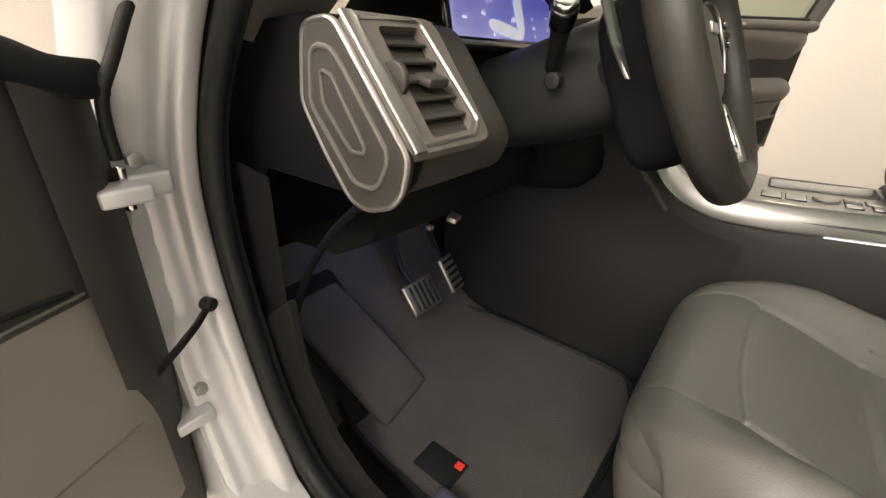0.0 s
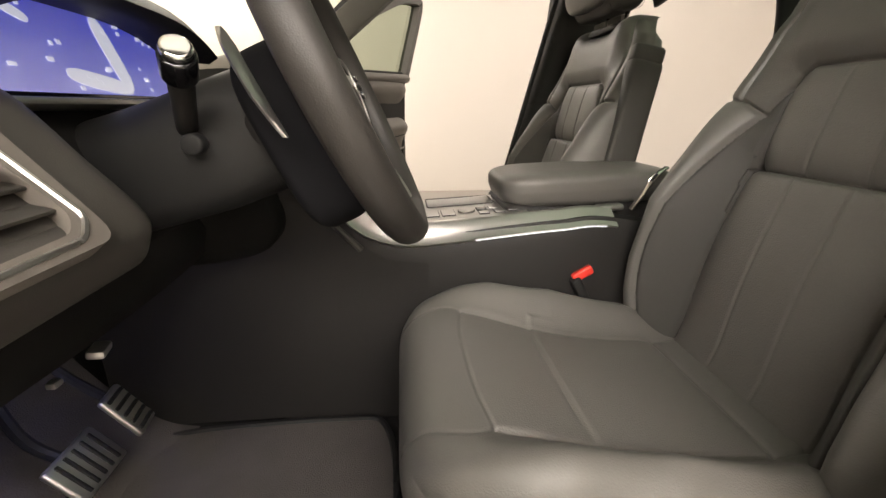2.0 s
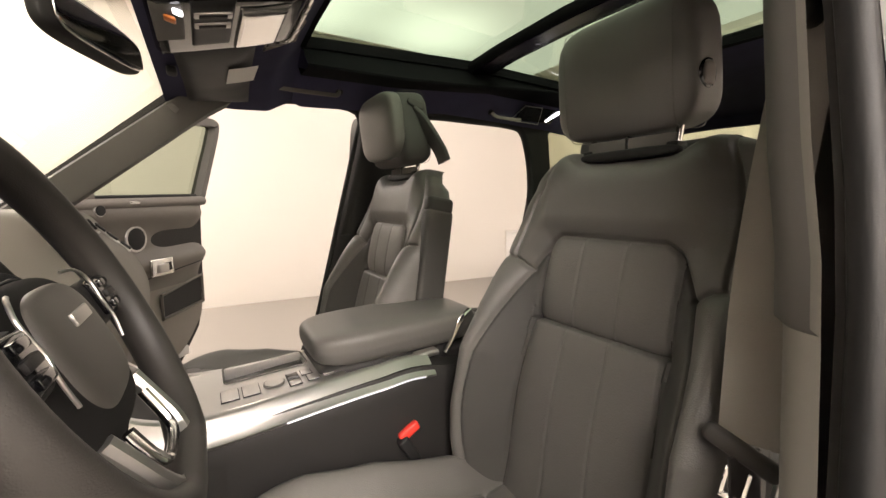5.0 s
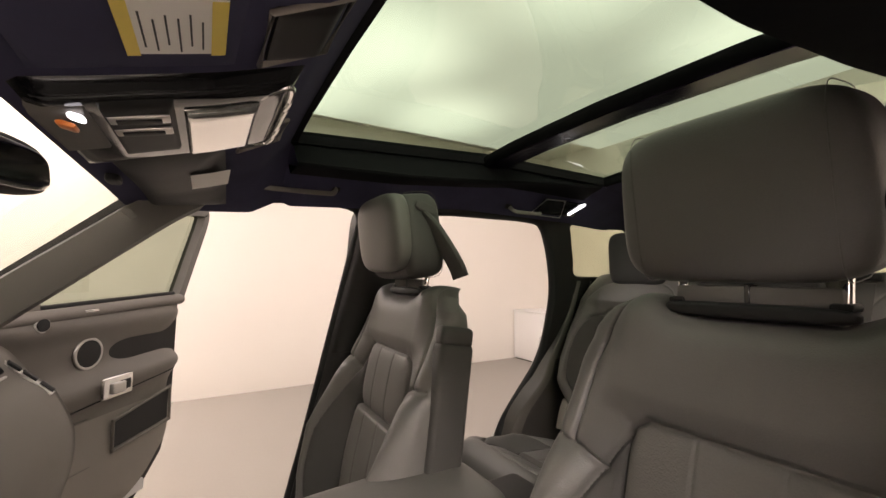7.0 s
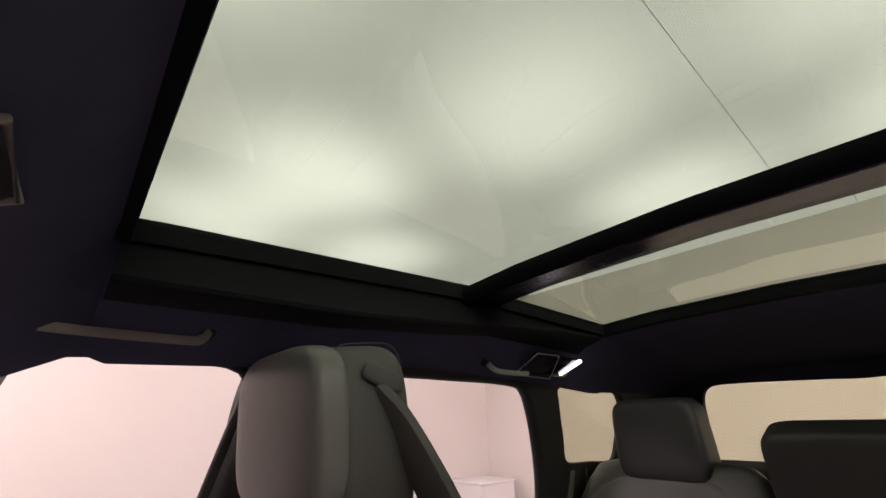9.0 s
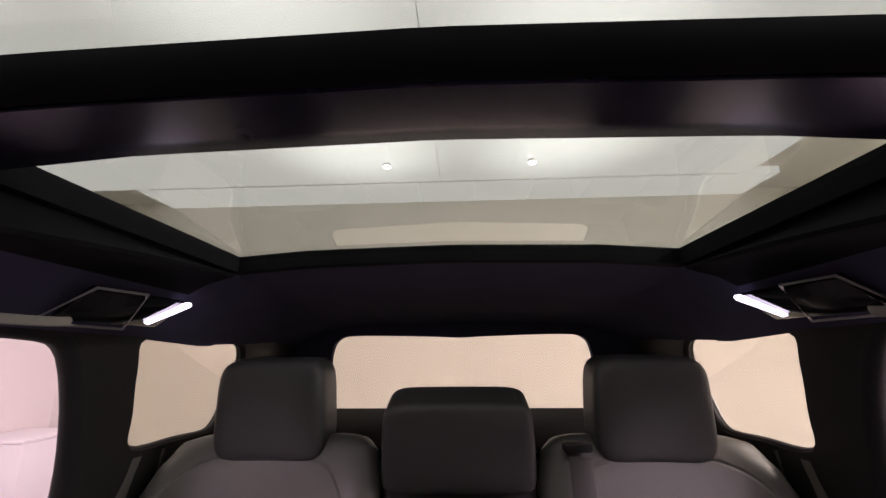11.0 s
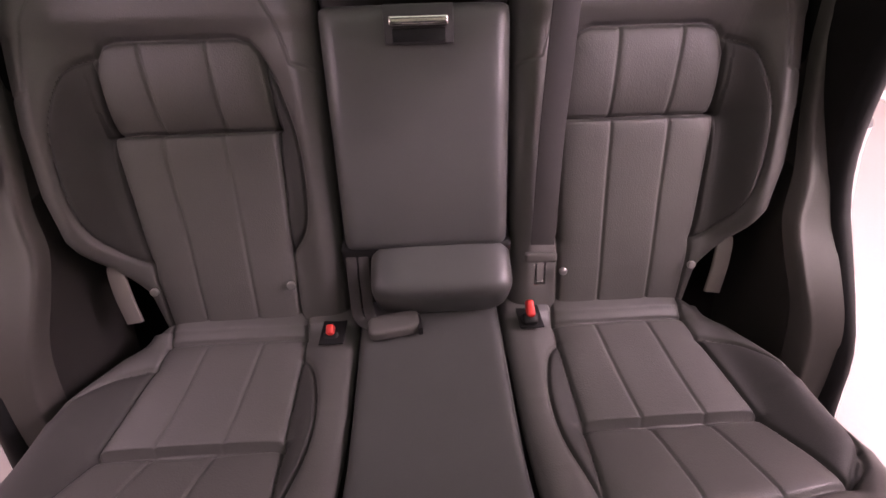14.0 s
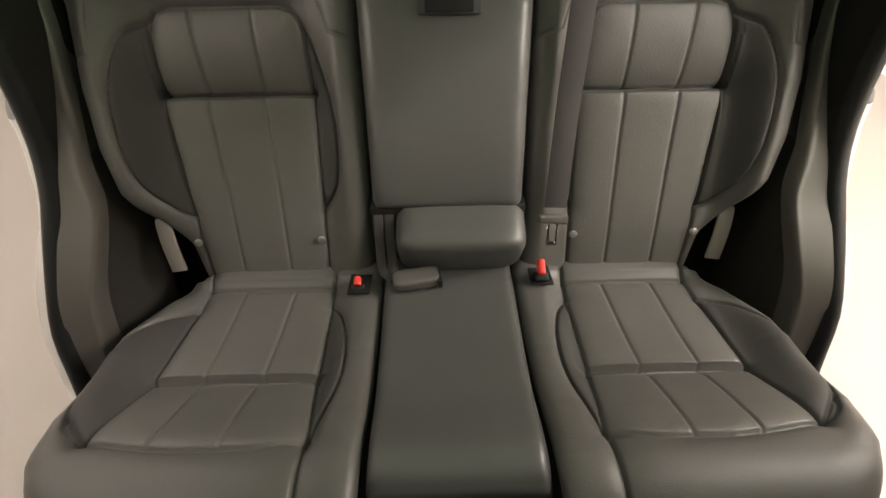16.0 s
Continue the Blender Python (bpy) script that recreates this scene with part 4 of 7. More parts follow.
def front_seat(xc):
    t = thing("front_seat", (xc, 0.0, 0.40), "black leather front seat with ribbed panels and raised headrest", "car seat", "front seats")
    seat_back(t, xc)
    seat_cushion(t, xc)
    # hard shell behind the backrest
    rows = []
    for z, w, y0, y1 in ((0.60, 0.215, -0.10, -0.16), (0.75, 0.235, -0.14, -0.225), (0.95, 0.238, -0.19, -0.275), (1.12, 0.225, -0.235, -0.315), (1.22, 0.205, -0.262, -0.325), (1.258, 0.185, -0.275, -0.315), (1.265, 0.165, -0.28, -0.305)):
        rows.append([(xc - w, y0, z), (xc - w, (y0 + y1) / 2, z), (xc - w * 0.9, y1, z), (xc, y1 - 0.012, z), (xc + w * 0.9, y1, z), (xc + w, (y0 + y1) / 2, z), (xc + w, y0, z), (xc, y0 + 0.01, z)])
    part("back_shell", grid(rows, True, True), SOFTDARK, t, "hard dark plastic back shell")
    # inner body behind the covers
    rows = []
    for z, w, y0, y1 in ((0.60, 0.20, -0.08, -0.13), (0.9, 0.235, -0.165, -0.205), (1.1, 0.230, -0.208, -0.290), (1.25, 0.222, -0.238, -0.322), (1.32, 0.200, -0.255, -0.326), (1.352, 0.165, -0.262, -0.318), (1.364, 0.12, -0.270, -0.305)):
        rows.append([(xc - w, y0, z), (xc - w * 0.95, y1, z), (xc, y1 - 0.01, z), (xc + w * 0.95, y1, z), (xc + w, y0, z), (xc, y0 + 0.005, z)])
    part("back_cover", grid([smooth_path(r, 36, True) for r in rows], True, True), LEATHER, t)
    hr = headrest(t, xc + 0.030, -0.288, 1.524, 0.298, 0.112, 0.226, -7, -1 if xc < 0 else 1)
    # carrier bar with two chrome posts
    part("headrest_carrier", rbox(0.18, 0.022, 0.028, 0.005, 2, pose(xc + 0.01, -0.268, 1.391, 0, 0, 0)), TRIM, t, "grey headrest carrier bar")
    # the shadow below the bar, added as a black strip
    part("carrier_slot", pillow(0.205, 0.034, 0.020, 4, 8, pose(xc + 0.01, -0.258, 1.374)), RUBBER, t, "black strip for the shadow under the carrier bar")
    part("carrier_joint", rbox(0.006, 0.024, 0.034, 0.001, 1, pose(xc + 0.01, -0.268, 1.391)), GLOSS, t)
    for x in (-0.088, 0.088):
        part("headrest_post", cyl(0.0065, 0.085, pose(xc + 0.01 + x, -0.272, 1.392, 12, 0, 0), 14, 0.001), CHROME, t, "chrome headrest post")
        part("post_guide", rbox(0.022, 0.03, 0.010, 0.004, 2, pose(xc + 0.01 + x, -0.268, 1.384)), RUBBER, t)
    # plinth and rails
    part("seat_base", box_at(xc - 0.215, xc + 0.215, -0.06, 0.42, 0.50, 0.62, 0.03), SOFTDARK, t, "dark plastic seat base")
    for x in (-0.19, 0.19):
        part("seat_rail", box_at(xc + x - 0.02, xc + x + 0.02, -0.15, 0.44, 0.436, 0.475, 0.006), RUBBER, t, "seat runner")
        part("rail_leg", box_at(xc + x - 0.014, xc + x + 0.014, -0.02, 0.34, 0.44, 0.52, 0.006), SOFTDARK, t)
    for sx in (1, -1):
        part("side_valance", rbox(0.022, 0.46, 0.115, 0.01, 3, pose(xc + sx * 0.238, 0.13, 0.605, 3, 0, 0)), SOFTDARK, t, "plastic seat side cover")
    return t


seat = front_seat(-0.385)
seat.location = (-0.385, -0.023, 0.364)
pas = copy_thing(seat, pose(0.415, 0.071, 0.364))
tagged(pas, "black leather front passenger seat with folding headrest wing")
for o in pas.children:
    if o.name.startswith("headrest") and "carrier" not in o.name and "post" not in o.name:
        phr = o
phr.location = Vector((-0.030, 0.048, -0.004))
for o in list(phr.children):
    if o.name.startswith(("button_ring", "release_button")):
        bpy.data.objects.remove(o)
# hinged wing strap on the passenger headrest
pts = smooth_path([(0.290, -0.165, 1.530), (0.270, -0.185, 1.500), (0.245, -0.208, 1.450), (0.226, -0.226, 1.405), (0.219, -0.235, 1.375)], 30)
wing = sweep(pts, flat(0.058, 0.016), (1, 0.1, 0))
bmesh.ops.translate(wing, verts=wing.verts, vec=-Vector((0.415, 0.071, 0.364)))
ob = new("headrest_strap", sharp(to_mesh("headrest_strap", wing, DARKSIDE)))
ob.parent = pas
tagged(ob, "curved leather strap behind the headrest")
arm = join(rbox(0.044, 0.088, 0.50, 0.014, 3, pose(0.146, -0.138, 0.985, 10, 4, 0)), rbox(0.040, 0.084, 0.045, 0.012, 3, pose(0.163, -0.182, 1.243, 10, 4, 0)))
bmesh.ops.translate(arm, verts=arm.verts, vec=-Vector((0.415, 0.071, 0.364)))
ob = new("folded_armrest", sharp(to_mesh("folded_armrest", arm, DARKSIDE)))
ob.parent = pas
tagged(ob, "upright folded leather armrest")
fc = pillow(0.288, 0.064, 0.205, 4, 16, pose(0.0, -0.181, 1.127, -7, 0, 0))
ob = new("front_cushion", sharp(to_mesh("front_cushion", fc, LEATHER)))
ob.parent = pas
tagged(ob, "padded front layer of the headrest")
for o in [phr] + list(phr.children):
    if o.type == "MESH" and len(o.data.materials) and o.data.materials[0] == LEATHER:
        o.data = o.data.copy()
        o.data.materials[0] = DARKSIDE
roll = tube(smooth_path([(0.345, -0.236, 1.336), (0.302, -0.229, 1.330), (0.266, -0.225, 1.318), (0.230, -0.213, 1.294), (0.208, -0.205, 1.268), (0.196, -0.199, 1.235), (0.190, -0.192, 1.19)], 40), 0.014, 12)
bmesh.ops.translate(roll, verts=roll.verts, vec=-Vector((0.415, 0.071, 0.364)))
ob = new("edge_roll", sharp(to_mesh("edge_roll", roll, DARKSIDE)))
ob.parent = pas
tagged(ob, "dark padded backrest edge")
slot = pillow(0.010, 0.060, 0.022, 4, 6, pose(-0.147, -0.235, 1.585 - 0.40, 18, 0, 0))
ob = new("strap_slot", sharp(to_mesh("strap_slot", slot, DARKSIDE)))
ob.parent = pas

# ---------- rear bench ----------
bench = thing("rear_bench", (0, -1.0, 0.40), "black leather three-place rear bench with ribbed outer panels", "car seat")
BACKZ, BACKY = [0.62, 0.70, 0.817, 1.09, 1.24, 1.42], [-0.92, -0.95, -1.0, -1.131, -1.186, -1.25]


def rear_back(s):
    nu, nv = 260, 300
    z = np.linspace(0.70, 1.405, nv)
    Z = np.repeat(z[:, None], nu, 1)
    xi = np.interp(z, [0.6, 1.3, 1.37, 1.395, 1.405], [0.168, 0.168, 0.185, 0.21, 0.24])
    xo = np.interp(z, [0.70, 0.80, 0.86, 0.92, 1.0, 1.10, 1.25, 1.33, 1.38, 1.405], [0.585, 0.605, 0.645, 0.700, 0.717, 0.717, 0.708, 0.690, 0.66, 0.60])
    e = spread(nu, 1.3)
    q = (e + 1) / 2
    X = xi[:, None] + (xo - xi)[:, None] * q[None, :]
    Y = np.interp(Z, BACKZ, BACKY)
    P = np.stack([s * X, Y, Z], -1)
    N = np.zeros_like(P) + np.array([0, 0.905, 0.425])
    lift = np.interp(Z, [0.7, 0.9, 1.1, 1.25, 1.35], [0.01, 0.055, 0.055, 0.03, 0.0]) * step(0.585, 0.665, X)
    lift += np.interp(Z, [0.7, 0.9, 1.1, 1.25, 1.35], [0.0, 0.028, 0.028, 0.012, 0.0]) * step(0.262, 0.205, X)
    lift += 0.008 * step(1.235, 1.27, Z)
    lift -= 0.075 * (1 - np.sqrt(np.clip(1 - np.clip(e, 0, 1)[None, :] ** 9, 0, 1))) + 0.045 * (1 - np.sqrt(np.clip(1 - np.clip(-e, 0, 1)[None, :] ** 14, 0, 1)))
    top = np.clip((Z - 1.32) / 0.086, 0, 1)
    lift -= 0.07 * (1 - np.sqrt(np.clip(1 - top**4, 0, 1)))
    ins = [(0.270, 1.089), (0.272, 1.195), (0.278, 1.216), (0.291, 1.231), (0.315, 1.238), (0.520, 1.238), (0.545, 1.231), (0.560, 1.215), (0.567, 1.193), (0.573, 1.089)]
    lowi, lowo = [(0.270, 1.089), (0.280, 0.70)], [(0.573, 1.089), (0.560, 0.817), (0.553, 0.70)]
    go = curve([(0.567, 1.215), (0.620, 1.190), (0.652, 1.09), (0.648, 0.96), (0.607, 0.885), (0.562, 0.86)])
    gi = curve([(0.272, 1.20), (0.252, 1.15), (0.228, 1.04), (0.236, 0.93), (0.276, 0.87)])
    so = curve([(0.735, 1.150), (0.660, 1.162)], 4) + curve([(0.660, 1.162), (0.650, 1.235), (0.615, 1.305), (0.555, 1.338), (0.50, 1.345)])
    si = curve([(0.34, 1.345), (0.285, 1.328), (0.245, 1.27), (0.222, 1.195)]) + [(0.165, 1.178)]
    shl = so + si
    lift += np.where((X > 0.27) & (X < 0.575) & (Z < 1.089), 0.011 * np.exp(-np.abs(Z - 1.089) / 0.04), 0)
    lift -= np.where((X > 0.26) & (X < 0.583) & (Z >= 1.089), 0.009 * np.exp(-np.abs(Z - 1.089) / 0.05), 0)
    seams = [ins, [(0.270, 1.089), (0.573, 1.089)], lowi, lowo, go, gi]
    ch = [[(0.482, 1.232), (0.478, 1.089)], [(0.365, 1.232), (0.365, 1.089)], [(0.478, 1.085), (0.474, 0.72)], [(0.365, 1.085), (0.367, 0.72)]]
    regions = [("upper_panel", ins, INSERT, "ribbed leather panel"), ("lower_panel", [(0.270, 1.089), (0.573, 1.089), (0.560, 0.817), (0.553, 0.69), (0.280, 0.69)], INSERT, "ribbed leather panel"),
               ("side_gusset", go + [(0.573, 1.089)], DARKSIDE, "smooth side gusset, darkened mostly for shade"),
               ("side_gusset", gi + [(0.270, 1.089)], DARKSIDE, "smooth side gusset, darkened mostly for shade"),
               ("shoulder_panel", shl + [(0.1, 1.5), (0.8, 1.5)], LEATHER, "")]
    upholster(bench, X, Z, P, N, lift, seams, ch, regions + [("inner_bolster", [(0, 0.5), (0.42, 0.5), (0.42, 1.5), (0, 1.5)], LEATHER, "")], ("bolster_cover", LEATHER, ""), [so, si])


def rear_cushion(s):
    prof = smooth_path([(-1.05, 0.715), (-1.00, 0.742), (-0.955, 0.742), (-0.925, 0.733), (-0.82, 0.730), (-0.705, 0.737), (-0.62, 0.770), (-0.555, 0.799), (-0.50, 0.806), (-0.452, 0.790), (-0.425, 0.755), (-0.418, 0.70), (-0.425, 0.62), (-0.44, 0.52)], 330)
    tan = np.gradient(prof, axis=0)
    tan /= np.linalg.norm(tan, axis=1)[:, None]
    nrm = np.stack([-tan[:, 1], tan[:, 0]], 1)
    arc = np.r_[0, np.cumsum(np.linalg.norm(np.diff(prof, axis=0), axis=1))]
    k = 250
    v = arc - np.interp(-0.705, prof[:150, 0], arc[:150]) - 0.705
    nv = len(prof)
    V = np.repeat(v[:, None], k, 1)
    xi = np.interp(v, [-1.05, 0], [0.150, 0.150])
    xo = np.interp(v, [-1.06, -0.98, -0.90, -0.80, -0.70, -0.62, -0.54, -0.48, -0.42, -0.3], [0.562, 0.588, 0.645, 0.692, 0.705, 0.708, 0.688, 0.655, 0.62, 0.60])
    e = spread(k, 1.3)
    X = xi[:, None] + (xo - xi)[:, None] * ((e + 1) / 2)[None, :]
    P = np.stack([s * X, np.repeat(prof[:, 0][:, None], k, 1), np.repeat(prof[:, 1][:, None], k, 1)], -1)
    N = np.stack([np.zeros_like(X), np.repeat(nrm[:, 0][:, None], k, 1), np.repeat(nrm[:, 1][:, None], k, 1)], -1)
    lift = np.interp(V, [-1.0, -0.9, -0.75, -0.62, -0.52], [0.0, 0.028, 0.045, 0.022, 0.0]) * step(0.575, 0.665, X)
    lift += np.interp(V, [-1.0, -0.9, -0.75, -0.62, -0.52], [0.0, 0.012, 0.022, 0.012, 0.0]) * step(0.262, 0.200, X)
    lift -= 0.10 * (1 - np.sqrt(np.clip(1 - np.clip(e, 0, 1)[None, :] ** 9, 0, 1))) + 0.03 * (1 - np.sqrt(np.clip(1 - np.clip(-e, 0, 1)[None, :] ** 20, 0, 1)))
    insi, inso = [(0.268, -1.05), (0.262, -0.92), (0.258, -0.705), (0.240, -0.565)], [(0.560, -1.05), (0.545, -0.92), (0.570, -0.705), (0.600, -0.570)]
    fr = [(0.240, -0.565), (0.32, -0.548), (0.44, -0.546), (0.52, -0.555), (0.600, -0.570), (0.66, -0.62)]
    go = curve([(0.600, -0.570), (0.648, -0.600), (0.678, -0.67), (0.668, -0.77), (0.625, -0.840), (0.580, -0.866), (0.549, -0.872)])
    gi = curve([(0.240, -0.565), (0.215, -0.66), (0.210, -0.76), (0.232, -0.845), (0.262, -0.88)])
    win = step(0.235, 0.265, X) * (1 - step(0.545, 0.590, X))
    lift += win * np.where(V < -0.705, 0.008 * np.exp(-np.abs(V + 0.705) / 0.035), -0.007 * np.exp(-np.abs(V + 0.705) / 0.04))
    seams = [insi, inso, fr, go, gi, [(0.258, -0.705), (0.42, -0.700), (0.570, -0.705)], [(0.262, -0.925), (0.545, -0.925)], [(0.240, -0.565), (0.238, -0.40), (0.24, -0.2)]]
    ch = [[(0.460, -0.92), (0.473, -0.705)], [(0.348, -0.92), (0.360, -0.705)], [(0.476, -0.70), (0.487, -0.552)], [(0.371, -0.70), (0.374, -0.552)]]
    regions = [("seat_panel", [(0.262, -0.925), (0.545, -0.925), (0.570, -0.705), (0.42, -0.700), (0.258, -0.705)], INSERT, "ribbed leather panel"),
               ("thigh_panel", [(0.258, -0.705), (0.42, -0.70), (0.570, -0.705), (0.600, -0.570), (0.52, -0.555), (0.44, -0.546), (0.32, -0.548), (0.240, -0.565)], INSERT, "ribbed leather panel"),
               ("rear_roll", [(0.268, -1.2), (0.56, -1.2), (0.545, -0.925), (0.262, -0.925)], LEATHER, ""),
               ("side_gusset", go + [(0.570, -0.705)], DARKSIDE, "smooth side gusset, darkened mostly for shade"),
               ("side_gusset", gi + [(0.258, -0.705)], DARKSIDE, "smooth side gusset, darkened mostly for shade"),
               ("front_roll", fr + [(0.9, -0.6), (0.9, 0.2), (0.1, 0.2), (0.1, -0.565)], LEATHER, "")]
    upholster(bench, X, V, P, N, lift, seams, ch, regions + [("inner_cushion_bolster", [(0, -1.5), (0.40, -1.5), (0.40, 1.5), (0, 1.5)], LEATHER, "")], ("cushion_bolster", LEATHER, ""))


for s in (1, -1):
    rear_back(s)
    rear_cushion(s)
    # darker skin than the bench: shade on the headrests' fronts put into colour
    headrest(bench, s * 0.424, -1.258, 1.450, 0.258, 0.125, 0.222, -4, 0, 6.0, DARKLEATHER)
    for x in (-0.06, 0.06):
        part("headrest_post", cyl(0.006, 0.07, pose(s * 0.424 + x, -1.262, 1.385, 18, 0, 0), 12, 0.001), CHROME, bench, "chrome headrest post")
    for x in (0.284, 0.560):
        part("anchor_button", cyl(0.0085, 0.008, pose(s * x, np.interp(0.817, BACKZ, BACKY) + 0.008, 0.817, -65, 0, 0), 16, 0.002), SATIN, bench, "small round metal child-seat anchor marker")

# middle backrest: a plain folding armrest panel with its headrest above
rows, V = [], []
mb = []
for z in np.linspace(0.898, 1.292, 60):
    t = (z - 0.898) / 0.394
    y = np.interp(z, BACKZ, BACKY) + 0.052 + 0.010 * math.sin(math.pi * t)
    e = spread(60, 1.4)
    w = 0.163
    drop = 0.055 * (1 - np.sqrt(np.clip(1 - np.abs(e) ** 16, 0, 1))) + 0.03 * (1 - math.sqrt(max(0, 1 - abs(2 * t - 1) ** 22)))
    mb.append([(w * a, y - d * 0.9, z - d * 0.4) for a, d in zip(e, drop)])
part("fold_down_armrest", grid(mb), SMOOTHLEATHER, bench, "smooth leather fold-down centre panel")
y0 = np.interp(1.26, BACKZ, BACKY) + 0.063
mp = Matrix.Translation((-0.006, y0, 1.262)) @ pose(0, 0, 0, 21, 0, 0)
lp = part("latch_plate", rbox(0.112, 0.006, 0.058, 0.004, 2, mp), DARKLEATHER, bench, "recessed dark latch plate")
part("latch_handle", rbox(0.096, 0.012, 0.016, 0.004, 3, mp @ Matrix.Translation((0, 0.007, 0.004))), CHROME, lp, "polished metal pull handle")
part("latch_recess", rbox(0.086, 0.004, 0.020, 0.002, 2, mp @ Matrix.Translation((0, 0.003, -0.016))), RUBBER, lp)
# middle headrest darkened for shade in the same way
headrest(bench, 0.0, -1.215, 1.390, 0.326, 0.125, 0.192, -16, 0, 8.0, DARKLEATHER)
part("centre_back_filler", box_at(-0.166, 0.166, -1.36, -1.215, 0.80, 1.38, 0.02), DARKSIDE, bench)
# rolled lower end of the armrest, middle cushion
part("armrest_roll", pillow(0.282, 0.13, 0.150, 5, 22, pose(-0.027, -0.992, 0.822, -22, 0, 0)), SMOOTHLEATHER, bench, "rolled leather end of the folding armrest")
part("armrest_pocket", box_at(-0.17, 0.17, -1.12, -1.0, 0.70, 0.90, 0.01), RUBBER, bench)
mc = []
prof = smooth_path([(-1.02, 0.735), (-0.95, 0.752), (-0.80, 0.757), (-0.66, 0.770), (-0.57, 0.799), (-0.53, 0.803), (-0.497, 0.790), (-0.482, 0.755), (-0.485, 0.62), (-0.50, 0.52)], 90)
for y, z in prof:
    e = spread(60, 1.4)
    w = float(np.interp(y, [-1.0, -0.55], [0.150, 0.141]))
    mc.append([(w * a, y, z - 0.04 * (1 - math.sqrt(max(0, 1 - abs(a) ** 18)))) for a in e])
part("centre_cushion", grid(mc), SMOOTHLEATHER, bench, "smooth leather centre cushion")
part("cushion_base", box_at(-0.62, 0.62, -1.05, -0.47, 0.42, 0.66, 0.03), DARKSIDE, bench)
part("back_frame", box_at(-0.66, 0.66, -1.44, -1.30, 0.62, 1.30, 0.03), SOFTDARK, bench)

# ---------- rear belts and buckles ----------
t = thing("seat_belt", (-0.23, -1.0, 0.82), "grey centre rear seat belt hanging beside the folding armrest", "seat belt", "seat belts")
bp = [(-0.252, np.interp(z, BACKZ, BACKY) + 0.052, z) for z in np.linspace(1.36, 0.90, 12)]
bp = [(x + 0.025 * (i / 11), y, z) for i, (x, y, z) in enumerate(bp)]
part("webbing", sweep(bp, flat(0.047, 0.003), (1, 0, 0)), WEBDARK, t)
part("tongue", rbox(0.064, 0.016, 0.020, 0.006, 3, pose(-0.222, -0.972, 0.882, 22, 0, -3)), TRIM, t, "grey plastic belt tongue")
tg = join(rbox(0.006, 0.003, 0.045, 0.001, 1, pose(-0.231, -0.958, 0.852, 22, 0, 0)), rbox(0.006, 0.003, 0.045, 0.001, 1, pose(-0.213, -0.958, 0.852, 22, 0, 0)), rbox(0.024, 0.003, 0.008, 0.001, 1, pose(-0.222, -0.950, 0.832, 22, 0, 0)))
part("blade", tg, CHROME, t, "bright metal blade")
part("belt_mouth", rbox(0.06, 0.03, 0.02, 0.006, 2, pose(-0.252, -1.20, 1.375)), SOFTDARK, t)


def buckle(x, y, z, lean, label, h=0.07, well=True, press=0.036):
    t = thing("seat_belt_buckle", (x, y, z - h), label, "buckle", "belt buckles")
    part("housing", rbox(0.032, 0.024, h, 0.006, 3, pose(x, y, z - h / 2, lean, 0, 0)), RUBBER, t, "black plastic housing")
    part("release_button", rbox(0.017, press, 0.022, 0.006, 3, pose(x, y, z + 0.004, lean, 0, 0)), RED, t, "red release button")
    if well:
        part("well", rbox(0.050, 0.066, 0.004, 0.002, 2, pose(x - 0.003, y - 0.004, 0.748, 8, 0, 0)), RUBBER, t)
    return t


buckle(-0.205, -0.928, 0.775, -30, "red and black seat belt buckle sunk in the rear bench")
buckle(0.203, -0.915, 0.757, -25, "red and black seat belt buckle sunk in the rear bench", 0.05, True, 0.022)
t = thing("centre_buckle", (0.06, -0.92, 0.75), "black centre belt buckle lying on the middle cushion", "buckle")
part("housing", pillow(0.105, 0.050, 0.026, 5, 12, pose(0.072, -0.910, 0.772, 5, 0, 10)), TRIM, t)
part("edge", rbox(0.010, 0.040, 0.020, 0.003, 2, pose(0.022, -0.908, 0.773, 5, 0, 8)), SOFTDARK, t)
for x in (0.128, 0.152):
    part("webbing", sweep(smooth_path([(x, -1.03, 0.905), (x - 0.001, -0.995, 0.87), (x - 0.002, -0.965, 0.82), (x - 0.006, -0.935, 0.775), (x - 0.03, -0.915, 0.765)], 24), flat(0.022, 0.006), (1, 0, 0)), WEBDARK, t)

# lower outboard belt anchors of the rear seats
for s in (1, -1):
    t = thing("belt_anchor", (s * 0.625, -0.96, 0.80), "grey belt stalk beside the rear bench", "seat belt", "seat belts")
    part("stalk", sweep(smooth_path([(s * 0.644, -1.040, 0.850), (s * 0.640, -1.024, 0.838), (s * 0.634, -1.000, 0.80), (s * 0.626, -0.975, 0.745)], 20), flat(0.036, 0.010), (1, 0, 0)), DOORLOW, t)


# ---------- dashboard ----------
dash = thing("dashboard", (0, 0.9, 0.80), "dark soft-touch dashboard with slanted end air vents", "dashboard")
KX = [-0.725, -0.62, -0.53, -0.45, -0.38, -0.25, -0.16, -0.08, 0.10, 0.25, 0.45, 0.62, 0.70]
